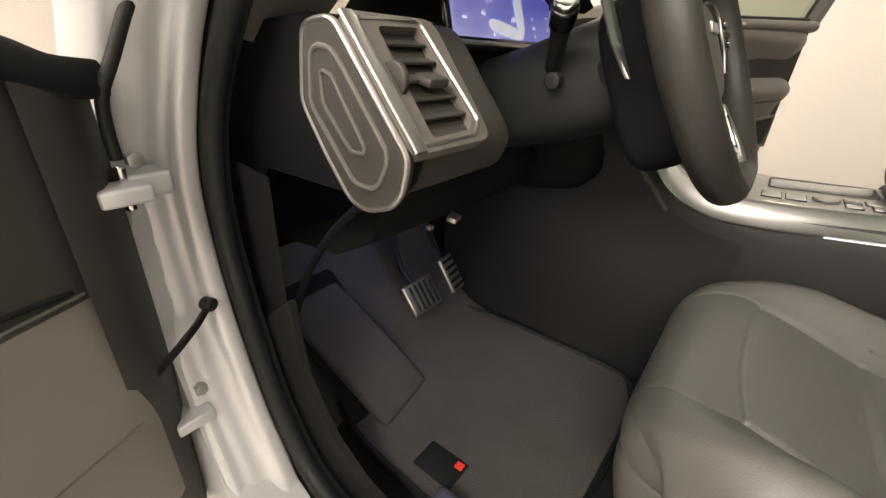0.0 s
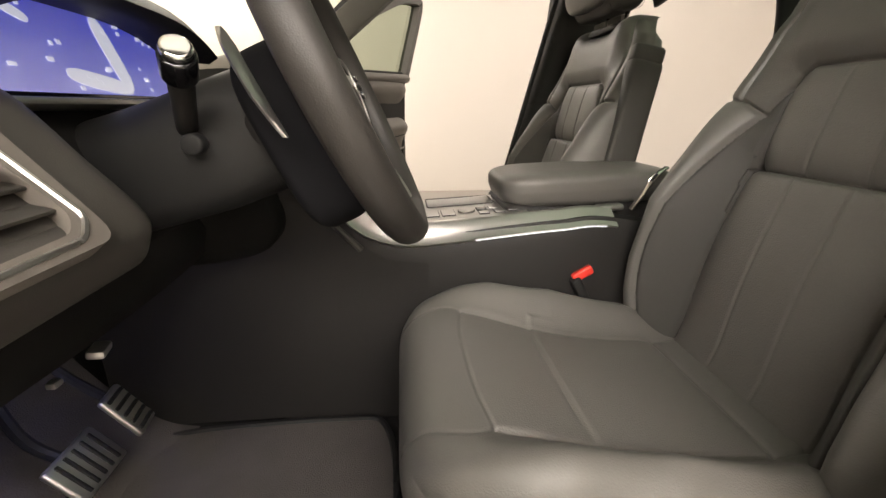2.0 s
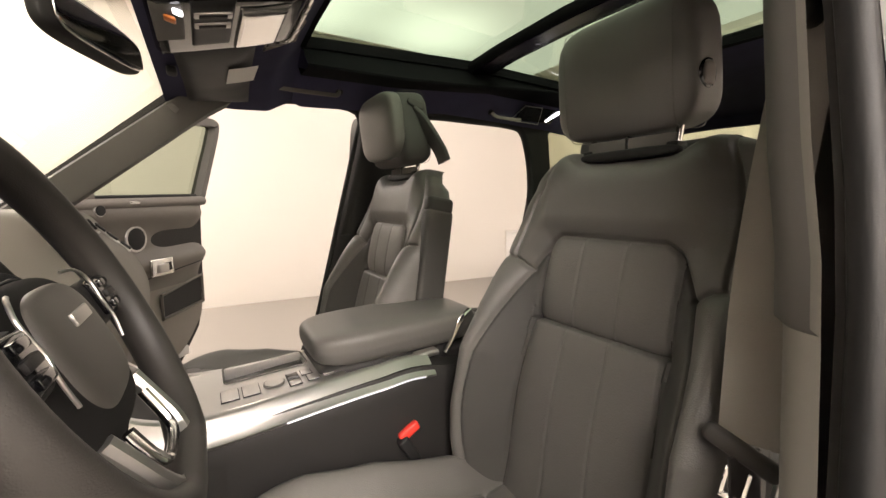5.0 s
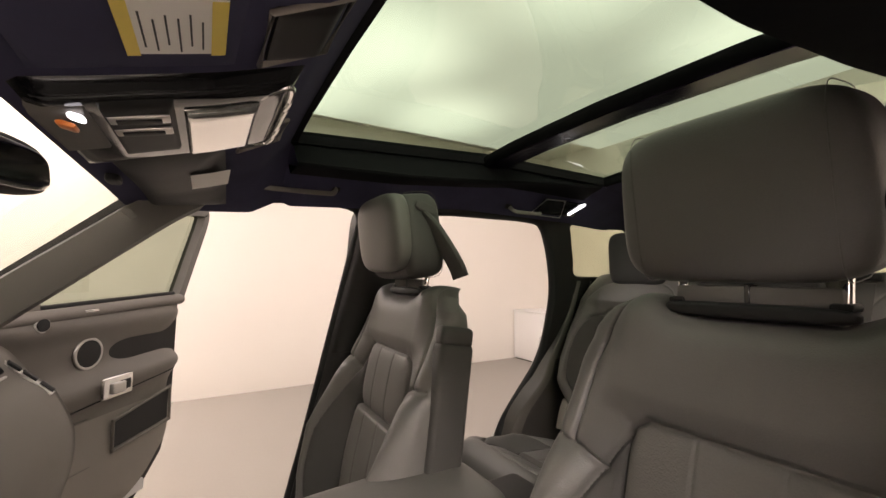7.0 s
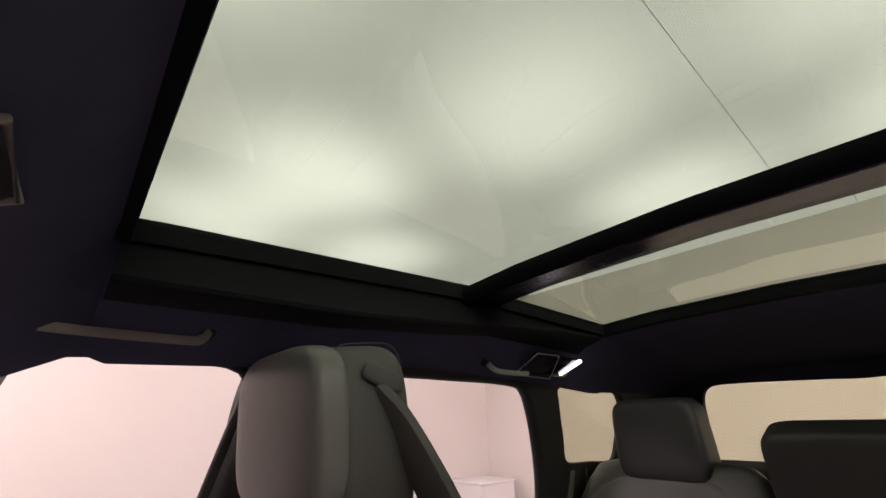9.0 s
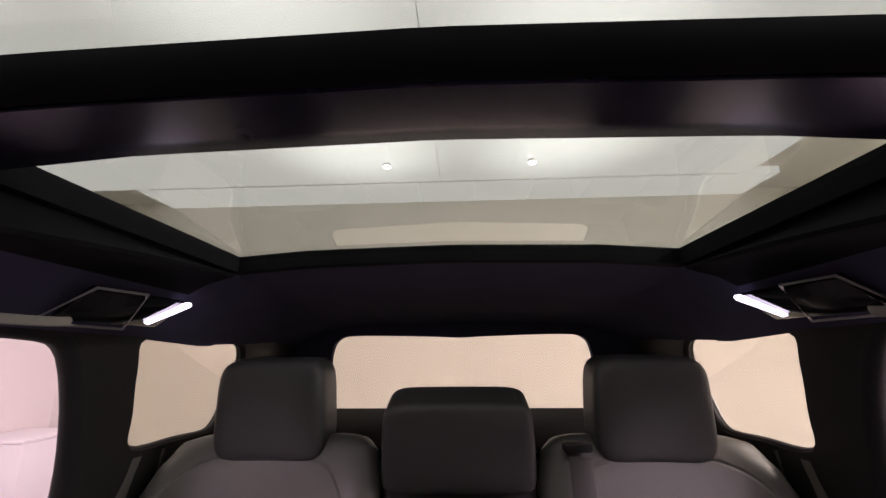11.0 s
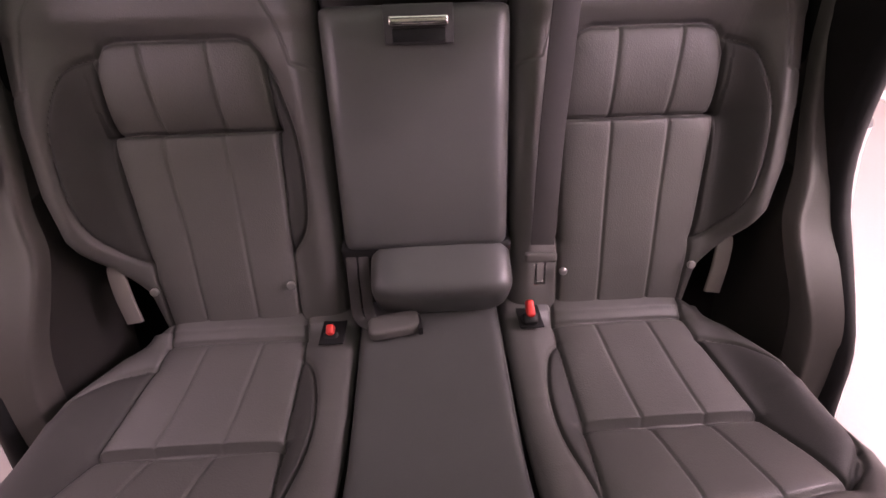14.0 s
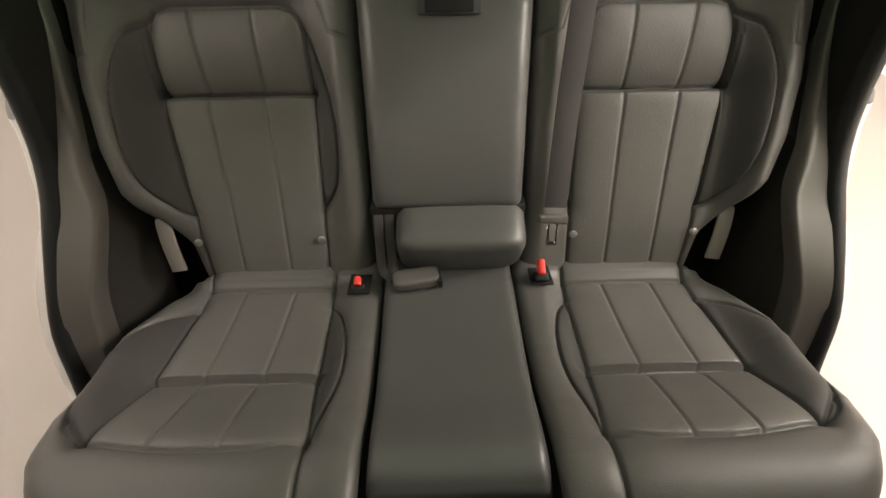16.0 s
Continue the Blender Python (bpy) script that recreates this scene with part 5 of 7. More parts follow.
# (y, z) of the rear-facing surface from the windscreen down to the underside
PROF = {
    "pod": [(1.12, 1.16), (0.95, 1.175), (0.87, 1.180), (0.826, 1.170), (0.775, 1.110), (0.732, 1.058), (0.734, 1.030), (0.752, 1.006), (0.80, 0.995), (1.0, 0.99)],
    "gap": [(1.12, 1.18), (0.98, 1.19), (0.93, 1.185), (0.89, 1.165), (0.85, 1.12), (0.82, 1.06), (0.815, 1.02), (0.82, 0.985), (0.87, 0.97), (1.0, 0.97)],
    "mid": [(1.12, 1.19), (0.98, 1.20), (0.90, 1.20), (0.85, 1.18), (0.80, 1.11), (0.755, 1.03), (0.72, 0.96), (0.74, 0.90), (0.84, 0.87), (1.0, 0.86)],
    "pas": [(1.15, 1.22), (0.95, 1.275), (0.80, 1.28), (0.735, 1.265), (0.685, 1.20), (0.64, 1.155), (0.60, 1.05), (0.615, 0.92), (0.68, 0.83), (1.0, 0.79)],
}
KIND = ["pod", "pod", "pod", "gap", "gap", "gap", "mid", "mid", "mid", "pas", "pas", "pas", "pas"]
arr = np.array([PROF[k] for k in KIND], float)
xs = np.concatenate([np.linspace(a, b, 7)[:-1] for a, b in zip(KX[:-1], KX[1:])] + [[KX[-1]]])
rows = []
for x in xs:
    i = min(max(np.searchsorted(KX, x) - 1, 0), len(KX) - 2)
    t = (x - KX[i]) / (KX[i + 1] - KX[i])
    t = t * t * (3 - 2 * t)
    p = arr[i] * (1 - t) + arr[i + 1] * t
    rows.append([(x, y, z) for y, z in smooth_path(p, 45)])
pod = next(i for i, r in enumerate(rows) if r[0][0] > -0.455)
cut = next(i for i, r in enumerate(rows) if r[0][0] > 0.17)
body = grid(rows[:pod + 1])
part("dash_body", body, DASH, dash, "soft dark brown padded dash")
# same dash surface in a darker material, for the shade in the recess
part("middle_dash", grid(rows[pod:cut + 1]), DASHDARK, dash, "dash recess behind the steering column, darkened for its shade")
part("passenger_dash", grid(rows[cut:]), SOFT, dash, "grey-brown padded passenger dash")
for s, r in ((-1, rows[0]), (1, rows[-1])):
    loop2 = [(p[1], p[2]) for p in r] + [(1.15, 0.80)]
    part("end_panel", plate(loop2, [], lambda a, b, k, s=s, x=r[0][0]: Vector((x - s * 0.001 - s * 0.02 * k, a, b)), 0), FELT if s < 0 else SOFT, dash)
# end cap: an eight-sided plate with raised loops
cap2d = [(0.842, 1.174), (0.868, 1.168), (0.880, 1.092), (0.845, 1.040), (0.806, 0.993), (0.780, 0.987), (0.742, 1.000), (0.727, 1.018), (0.719, 1.055), (0.818, 1.174)]
ridge2d = [(0.855, 1.141), (0.844, 1.150), (0.822, 1.148), (0.809, 1.137), (0.745, 1.059), (0.744, 1.047), (0.757, 1.022), (0.768, 1.015), (0.795, 1.015), (0.861, 1.091)]
inner2d = [(0.839, 1.127), (0.821, 1.123), (0.775, 1.056), (0.779, 1.050), (0.797, 1.049), (0.838, 1.094)]
for s, xe in ((-1, -0.728),):
    dy, dz = (0, 0) if s < 0 else (-0.11, 0.09)
    outer, rdg, inr = (round_poly([(y + dy, z + dz) for y, z in q], r) for q, r in ((cap2d, 0.012), (ridge2d, 0.010), (inner2d, 0.006)))
    part("end_cap", plate(outer, [], lambda a, b, k, xe=xe, s=s: Vector((xe + s * 0.012 * k, a, b)), 0), DASH, dash, "dark grey end cap", 50)
    part("end_trim", tube(np.array([(xe + s * 0.010, a, b) for a, b in outer]), 0.0035, 8, True), SATIN, dash, "satin metal edge")
    part("cap_ridge", tube(np.array([(xe + s * 0.013, a, b) for a, b in rdg]), 0.0030, 8, True), TRIM, dash)
    part("cap_inset", plate(rdg, [], lambda a, b, k, xe=xe, s=s: Vector((xe + s * (0.008 + 0.005 * k), a, b)), 0), DASH, dash, "", 50)
    part("cap_ridge", tube(np.array([(xe + s * 0.014, a, b) for a, b in inr]), 0.0024, 8, True), TRIM, dash)
# slanted vents: a along the dash from its end, b up the slope, k out of the surface
for s in (-1,):
    oy, oz, vx = (0.722, 1.057, 0.730) if s < 0 else (0.637, 1.132, 0.700)
    V3 = lambda a, b, k=0.0, s=s, oy=oy, oz=oz, vx=vx: Vector((s * (vx - a), oy + b * 0.644 - k * 0.765, oz + b * 0.765 + k * 0.644))
    tiltm = Matrix.Rotation(radians(-40.1), 4, "X")
    panel = round_poly([(-0.004, -0.004), (0.134, -0.004), (0.142, 0.158), (-0.004, 0.158)], 0.02)
    hole = round_poly([(0.034, 0.010), (0.101, 0.012), (0.116, 0.026), (0.107, 0.145), (0.040, 0.142)], 0.008)
    v = part("air_vent", plate(panel, [hole], lambda a, b, k, V3=V3: V3(a, b, 0.007 - 0.018 * k), 0), SOFT, dash, "grey vent surround")
    part("vent_frame", tube([tuple(V3(a, b, 0.0075)) for a, b in round_poly([(0.014, 0.003), (0.104, 0.004), (0.124, 0.020), (0.113, 0.152), (0.013, 0.150)], 0.008)], 0.0024, 6, True), SATIN, v, "thin bright frame line")
    part("vent_well", grid([[tuple(V3(a, b, -0.030)) for a in (0.02, 0.13)] for b in (-0.01, 0.16)]), RUBBER, v)
    for a0, a1, b0, b1 in ((0.030, 0.040, 0.008, 0.147), (0.107, 0.119, 0.008, 0.147)):
        part("vent_cheek", grid([[tuple(V3(a, b, k)) for b in (b0, b1)] for a, k in ((a0, -0.03), (a0 if a0 < 0.1 else a1, 0.002))]), RUBBER, v)
    for i in range(6):
        b = 0.020 + i * 0.0225
        part("vent_slat", rbox(0.080, 0.024, 0.0035, 0.0012, 2, Matrix.Translation(V3(0.075, b, -0.004)) @ pose(0, 0, 0, 14, 0, 0)), DASH, v)
    part("vent_tab", rbox(0.034, 0.026, 0.011, 0.004, 2, Matrix.Translation(V3(0.082, 0.077, 0.006)) @ pose(0, 0, 0, 14, 0, 0)), DASH, v)
    part("vent_wheel", cyl(0.019, 0.008, Matrix.Translation(V3(0.026, 0.080, 0.004)) @ pose(0, 0, 0, 0, 90, 0), 28, 0.002), DASH, v, "ribbed thumb wheel")
    part("vent_strip", sweep([tuple(V3(0.002, b, 0.011)) for b in np.linspace(-0.004, 0.152, 10)], flat(0.017, 0.006), (1, 0, 0)), SATIN, dash, "satin metal strip")
# dark groove and bright shelf edge along the passenger's dash
part("dash_groove", sweep([(x, 0.704, 1.240) for x in np.linspace(0.20, 0.575, 12)], flat(0.034, 0.008), (0, 0.55, 0.83)), FELT, dash, "dark shelf recess")
part("shelf_edge", tube([(x, 0.690, 1.218) for x in np.linspace(0.20, 0.575, 12)], 0.003, 6), SATIN, dash, "thin bright shelf edge")
# instrument display under a hood
sc = part("instrument_display", rbox(0.34, 0.012, 0.115, 0.008, 3, pose(-0.335, 0.872, 1.217, -14, 0, 0)), GLOSS, dash, "gloss black instrument display")
mS = pose(-0.335, 0.872, 1.217, -14, 0, 0)
part("screen_field", rbox(0.325, 0.002, 0.100, 0.001, 1, mS @ Matrix.Translation((0, -0.0072, 0))), SCREENBLUE, sc, "lit blue screen")
for cx, cz, rx, rz, rot in ((-0.01, -0.036, 0.055, 0.010, 8), (0.035, 0.0, 0.014, 0.046, -10), (-0.10, 0.030, 0.020, 0.006, 20)):
    part("screen_shape", pillow(2 * rx, 0.001, 2 * rz, 3, 8, mS @ Matrix.Translation((cx, -0.0090, cz)) @ pose(0, 0, 0, 0, rot, 0)), SCREENWHITE, sc)
rng = random.Random(4)
for i in range(26):
    part("screen_mark", rbox(rng.uniform(0.004, 0.010), 0.001, rng.uniform(0.003, 0.005), 0, 1, mS @ Matrix.Translation((rng.uniform(-0.15, 0.15), -0.0092, rng.uniform(-0.045, 0.045)))), SCREENWHITE, sc)
hood = [[(x, y, z - 0.035 * abs((x + 0.355) / 0.2) ** 3) for x in np.linspace(-0.555, -0.155, 24)] for y, z in ((0.90, 1.265), (0.80, 1.258), (0.785, 1.268), (0.80, 1.285), (0.86, 1.295), (0.98, 1.27), (1.06, 1.20))]
part("display_hood", grid(hood), SOFTDARK, dash, "black hood over the instruments")
part("display_ledge", rbox(0.36, 0.05, 0.008, 0.003, 2, pose(-0.335, 0.862, 1.158, -10, 0, 0)), SATIN, dash, "satin metal ledge")
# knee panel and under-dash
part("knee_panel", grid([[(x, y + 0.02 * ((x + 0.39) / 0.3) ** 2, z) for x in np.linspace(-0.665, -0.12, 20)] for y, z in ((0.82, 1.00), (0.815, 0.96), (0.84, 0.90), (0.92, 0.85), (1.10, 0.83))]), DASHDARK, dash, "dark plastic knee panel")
part("footwell_light", rbox(0.055, 0.022, 0.005, 0.002, 2, pose(-0.42, 1.02, 0.822)), FOOTLIGHT, dash, "small bluish footwell light")
part("release_lever", rbox(0.028, 0.018, 0.010, 0.003, 2, pose(-0.50, 0.832, 0.895, 10, 0, 15)), SATIN, dash)
part("under_switch", rbox(0.012, 0.010, 0.007, 0.002, 2, pose(-0.560, 0.835, 0.895, 0, 0, 0)), SATIN, dash)
part("sill_cover", plate(round_poly([(1.06, 0.70), (0.918, 0.823), (0.908, 0.70), (0.884, 0.655), (0.84, 0.595), (0.78, 0.555), (0.72, 0.54), (0.74, 0.44), (0.93, 0.41), (1.06, 0.50)], 0.012), [], lambda a, b, k: Vector((-0.770 + 0.012 * k, a, b)), 0), SOFTDARK, dash, "dark plastic sill cover")
part("side_kick_panel", grid([[(x, y, z) for x, y in ((-0.768, 0.925), (-0.766, 0.95), (-0.755, 1.02), (-0.735, 1.12), (-0.70, 1.2))] for z in (0.42, 0.6, 0.8, 1.0)]), CARPET, dash, "dark footwell side panel")
part("cable_loom", tube(smooth_path([(-0.72, 0.80, 0.99), (-0.73, 0.86, 0.93), (-0.735, 0.93, 0.83), (-0.74, 0.98, 0.70), (-0.74, 1.0, 0.6)], 24), 0.006, 8), FELT, dash, "black rubber edge strip")

# slim outlet at the passenger's end
sv = [(0.640, 0.716, 1.237), (0.664, 0.682, 1.197), (0.668, 0.637, 1.153)]
so2 = part("slim_vent", sweep(smooth_path(sv, 16), flat(0.024, 0.010), (1, 0, 0)), SATIN, dash, "slim satin-edged air outlet")
for k in range(3):
    a = np.array(smooth_path(sv, 16))
    j = 1 + k * 5
    part("outlet_slot", sweep(a[j:j + 5] + np.array([0, -0.006, 0.004]), flat(0.015, 0.008), (1, 0, 0)), RUBBER, so2)

dash.location += Vector((0, -0.03, -0.048))
# ---------- steering wheel and column ----------
WC, WT, WR = Vector((-0.367, 0.523, 1.1325)), radians(24.75), 0.199
WM = Matrix.Translation(WC) @ Matrix.Rotation(WT, 4, "X").inverted() @ Matrix.Rotation(radians(90), 4, "X")
# local: x right, y up the wheel, z towards the driver
wheel = thing("steering_wheel", WC[:], "dark leather three-spoke steering wheel with satin lower inserts", "steering wheel")
loop = []
for a in np.linspace(0, 2 * math.pi, 72, endpoint=False):
    r = WR
    y = r * math.sin(a)
    y = max(y, -0.188)
    loop.append(WM @ Vector((r * math.cos(a), y, 0)))
rim = []
for i, p in enumerate(loop):
    a = 2 * math.pi * i / 72
    rad = Vector((math.cos(a), math.sin(a), 0))
    out = (WM.to_3x3() @ rad)
    ax = WM.to_3x3() @ Vector((0, 0, 1))
    rim.append([p + out * (0.0175 * math.cos(b)) + ax * (0.0235 * math.sin(b)) for b in np.linspace(0, 2 * math.pi, 14, endpoint=False)])
rim.append(rim[0])
bm = grid([[tuple(v) for v in r] for r in rim], True)
bmesh.ops.remove_doubles(bm, verts=bm.verts, dist=1e-6)
bmesh.ops.recalc_face_normals(bm, faces=bm.faces)
part("rim", bm, WHEELSKIN, wheel, "leather-wrapped rim")


def blade(pts, side):
    """A slim pointed metal blade along a path."""
    path = smooth_path([tuple(p) for p in pts], 24)
    side = Vector(side).normalized()
    rows = []
    for i, p in enumerate(path):
        t = i / (len(path) - 1)
        w = 0.012 * min(1, (0.15 + t * 4)) * min(1, 0.15 + (1 - t) * 2.2)
        up = Vector((0, -0.0025, 0))
        rows.append([tuple(Vector(p) + side * w * a + up * b) for a, b in ((-1, 0.3), (-0.8, 1), (0.8, 1), (1, 0.3), (0.8, -1), (-0.8, -1))])
    return grid(rows, True, True)


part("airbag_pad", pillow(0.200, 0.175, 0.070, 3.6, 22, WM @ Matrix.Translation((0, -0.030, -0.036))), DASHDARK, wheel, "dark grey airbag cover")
part("airbag_panel", pillow(0.150, 0.128, 0.034, 3.2, 20, WM @ Matrix.Translation((0, -0.020, -0.010))), DASH, wheel, "lighter raised middle of the airbag cover")
part("badge_bar", rbox(0.052, 0.013, 0.004, 0.0015, 2, WM @ Matrix.Translation((0, 0.006, 0.008))), SATIN, wheel, "plain satin metal bar")
part("rear_cover", pillow(0.215, 0.225, 0.085, 4, 14, WM @ Matrix.Translation((0, -0.035, -0.066))), FELT, wheel)
for s in (1, -1):
    sp = part("spoke", rbox(0.100, 0.058, 0.022, 0.010, 3, WM @ Matrix.Translation((s * 0.136, 0.000, -0.014))), SOFTDARK, wheel, "black spoke with switches")
    part("switch_pad", rbox(0.052, 0.046, 0.012, 0.005, 3, WM @ Matrix.Translation((s * 0.132, 0.004, 0.000))), GLOSS, sp)
    for j in range(3):
        part("switch_key", rbox(0.030, 0.009, 0.006, 0.002, 2, WM @ Matrix.Translation((s * 0.134, -0.010 + j * 0.014, 0.007))), GLOSS if j != 1 else SOFTDARK, sp)
    part("pad_accent", tube(smooth_path([tuple(WM @ Vector(p)) for p in ((s * 0.070, 0.048, -0.004), (s * 0.092, 0.044, 0.002), (s * 0.106, 0.028, 0.004), (s * 0.103, 0.002, 0.004), (s * 0.108, -0.022, 0.003), (s * 0.102, -0.048, 0.000))], 26), 0.0019, 8), SATIN, sp, "bright accent strip")
    part("paddle", blade([WM @ Vector(p) for p in ((s * 0.109, 0.090, -0.074), (s * 0.121, 0.055, -0.072), (s * 0.133, 0.012, -0.068), (s * 0.141, -0.027, -0.062))], WM.to_3x3() @ Vector((1, 0, 0.2))), SATIN, wheel, "satin metal gearshift paddle")
    part("lower_spoke", sweep(smooth_path([tuple(WM @ Vector(p)) for p in ((s * 0.082, -0.092, -0.012), (s * 0.078, -0.122, -0.006), (s * 0.072, -0.155, 0.000), (s * 0.052, -0.180, 0.003), (0.0, -0.184, 0.004))], 24), flat(0.020, 0.020), tuple(WM.to_3x3() @ Vector((0, 0, 1)))), SATIN, wheel, "satin silver lower spoke")
part("lower_trim", sweep(smooth_path([tuple(WM @ Vector(p)) for p in ((-0.050, -0.105, -0.004), (-0.046, -0.140, 0.0), (-0.030, -0.158, 0.003), (0.030, -0.158, 0.003), (0.046, -0.140, 0.0), (0.050, -0.105, -0.004))], 30), flat(0.012, 0.010), tuple(WM.to_3x3() @ Vector((0, 0, 1)))), CHROME, wheel, "bright lower insert")
column = thing("steering_column", (-0.37, 0.70, 1.0), "dark plastic steering column shroud with stalks", "steering column")
rows = []
for y, z, w, h in ((0.575, 1.105, 0.065, 0.070), (0.60, 1.092, 0.085, 0.085), (0.68, 1.062, 0.092, 0.085), (0.78, 1.030, 0.095, 0.080), (0.88, 1.005, 0.095, 0.075)):
    rows.append([(-0.34 + w * math.copysign(abs(math.cos(a)) ** 0.7, math.cos(a)), y, z + h * math.copysign(abs(math.sin(a)) ** 0.7, math.sin(a))) for a in np.linspace(0, 2 * math.pi, 30, endpoint=False)])
part("shroud", grid(rows, True, True), RUBBER, column)
part("boss", cyl(0.062, 0.09, WM @ Matrix.Translation((0, 0, -0.075)), 30, 0.006), SOFTDARK, column)
for s in (-1, 1):
    base, tip = Vector((-0.34 + s * 0.09, 0.695, 1.085)), Vector((-0.34 + s * 0.165, 0.657, 1.150))
    d = tip - base
    q = d.to_track_quat("Z", "Y").to_matrix().to_4x4()
    st = part("stalk", cyl(0.011, d.length, Matrix.Translation((base + tip) / 2) @ q, 18, 0.002, 0.013), SOFTDARK, column, "black stalk")
    part("stalk_sleeve", cyl(0.0165, 0.030, Matrix.Translation(tip - d.normalized() * 0.006) @ q, 22, 0.003), GLOSS, st)
    part("stalk_cap", cyl(0.0140, 0.010, Matrix.Translation(tip + d.normalized() * 0.013) @ q, 22, 0.003), CHROME, st, "bright metal end cap")
    part("column_knob", cyl(0.012, 0.020, pose(-0.34 + s * 0.104, 0.684, 1.070, 0, 90, 0), 20, 0.003), RUBBER, column, "round black column switch")

# ---------- pedals and mat ----------
ped = thing("pedals", (-0.36, 1.05, 0.55), "metal-faced brake and accelerator pedals with rubber strips", "pedals")
bp_m = pose(-0.365, 0.980, 0.553, -38, 0, 0)
b = part("brake_pedal", rbox(0.105, 0.012, 0.080, 0.006, 3, bp_m), SATIN, ped, "ribbed metal brake pedal")
for i in range(5):
    part("grip_strip", rbox(0.006, 0.006, 0.066, 0.002, 2, bp_m @ Matrix.Translation((-0.034 + i * 0.017, -0.007, 0))), RUBBER, b)
part("brake_arm", tube(smooth_path([(-0.365, 0.99, 0.555), (-0.368, 1.06, 0.62), (-0.37, 1.09, 0.82), (-0.37, 1.08, 0.92)], 20), 0.009, 8), RUBBER, ped)
ap_m = pose(-0.292, 0.950, 0.597, -32, 0, 8)
a = part("accelerator_pedal", rbox(0.058, 0.012, 0.092, 0.006, 3, ap_m), SATIN, ped, "ribbed metal accelerator pedal")
for i in range(5):
    part("grip_strip", rbox(0.044, 0.006, 0.007, 0.002, 2, ap_m @ Matrix.Translation((0, -0.007, -0.034 + i * 0.017))), RUBBER, a)
part("accelerator_arm", tube(smooth_path([(-0.290, 0.965, 0.61), (-0.285, 1.06, 0.70), (-0.28, 1.10, 0.85), (-0.28, 1.09, 0.92)], 20), 0.008, 8), RUBBER, ped)
mat = thing("floor_mat", (-0.40, 0.80, 0.41), "dark textile driver's floor mat with bound edge", "floor mat")
ml = [tuple(p) for p in smooth_path([(-0.66, 0.52), (-0.68, 0.75), (-0.64, 0.98), (-0.52, 1.06), (-0.28, 1.06), (-0.16, 0.98), (-0.14, 0.60), (-0.18, 0.50), (-0.4, 0.48)], 70, True)]
part("mat_sheet", plate(ml, [], lambda a, b, k: Vector((a, b, 0.412 - 0.008 * k + 0.35 * max(0, b - 0.98) ** 1.2)), 0), MAT, mat)
part("bound_edge", tube(np.array([(a, b, 0.414 + 0.35 * max(0, b - 0.98) ** 1.2) for a, b in ml]), 0.007, 6, True), RUBBER, mat, "stitched edge binding")
part("mat_badge", box_at(-0.645, -0.585, 0.675, 0.76, 0.4135, 0.418, 0.002), RUBBER, mat, "black badge")
part("badge_mark", box_at(-0.605, -0.590, 0.680, 0.695, 0.4185, 0.4200, 0.0005), RED, mat)
part("toe_carpet", grid([[(x, y, z) for x in np.linspace(-0.69, -0.13, 12)] for y, z in smooth_path([(0.93, 0.411), (0.985, 0.424), (1.04, 0.462), (1.10, 0.530), (1.16, 0.625), (1.19, 0.70)], 20)]), MAT, car, "dark carpet rising behind the pedals")
fr = thing("footrest", (-0.58, 1.0, 0.42), "dark carpeted footrest beside the pedals", "footrest")
part("pad", rbox(0.155, 0.32, 0.03, 0.012, 3, pose(-0.565, 0.995, 0.502, 36, 0, 10)), MAT, fr)
part("wedge", grid([[(-0.66, 0.90, 0.42), (-0.51, 0.90, 0.42)], [(-0.66, 0.91, 0.44), (-0.51, 0.91, 0.44)], [(-0.66, 1.14, 0.62), (-0.51, 1.14, 0.62)], [(-0.66, 1.2, 0.62), (-0.51, 1.2, 0.62)]]), CARPET, fr)

# ---------- centre console ----------
con = thing("centre_console", (0.05, 0.2, 0.40), "dark centre console with satin metal side trim", "console")
CL, CR = -0.090, 0.185
cy = [(-0.42, 0.79), (-0.20, 0.83), (0.0, 0.863), (0.10, 0.857), (0.18, 0.850), (0.28, 0.839), (0.37, 0.828), (0.44, 0.8245), (0.48, 0.829), (0.53, 0.847), (0.565, 0.873), (0.60, 0.915), (0.66, 0.965), (0.74, 1.01)]
cyz = smooth_path(cy, 78)


def deck(y):
    """Height of the console's upper face, which climbs towards the armrest."""
    return 0.872 + (0.40 - y) * 0.066


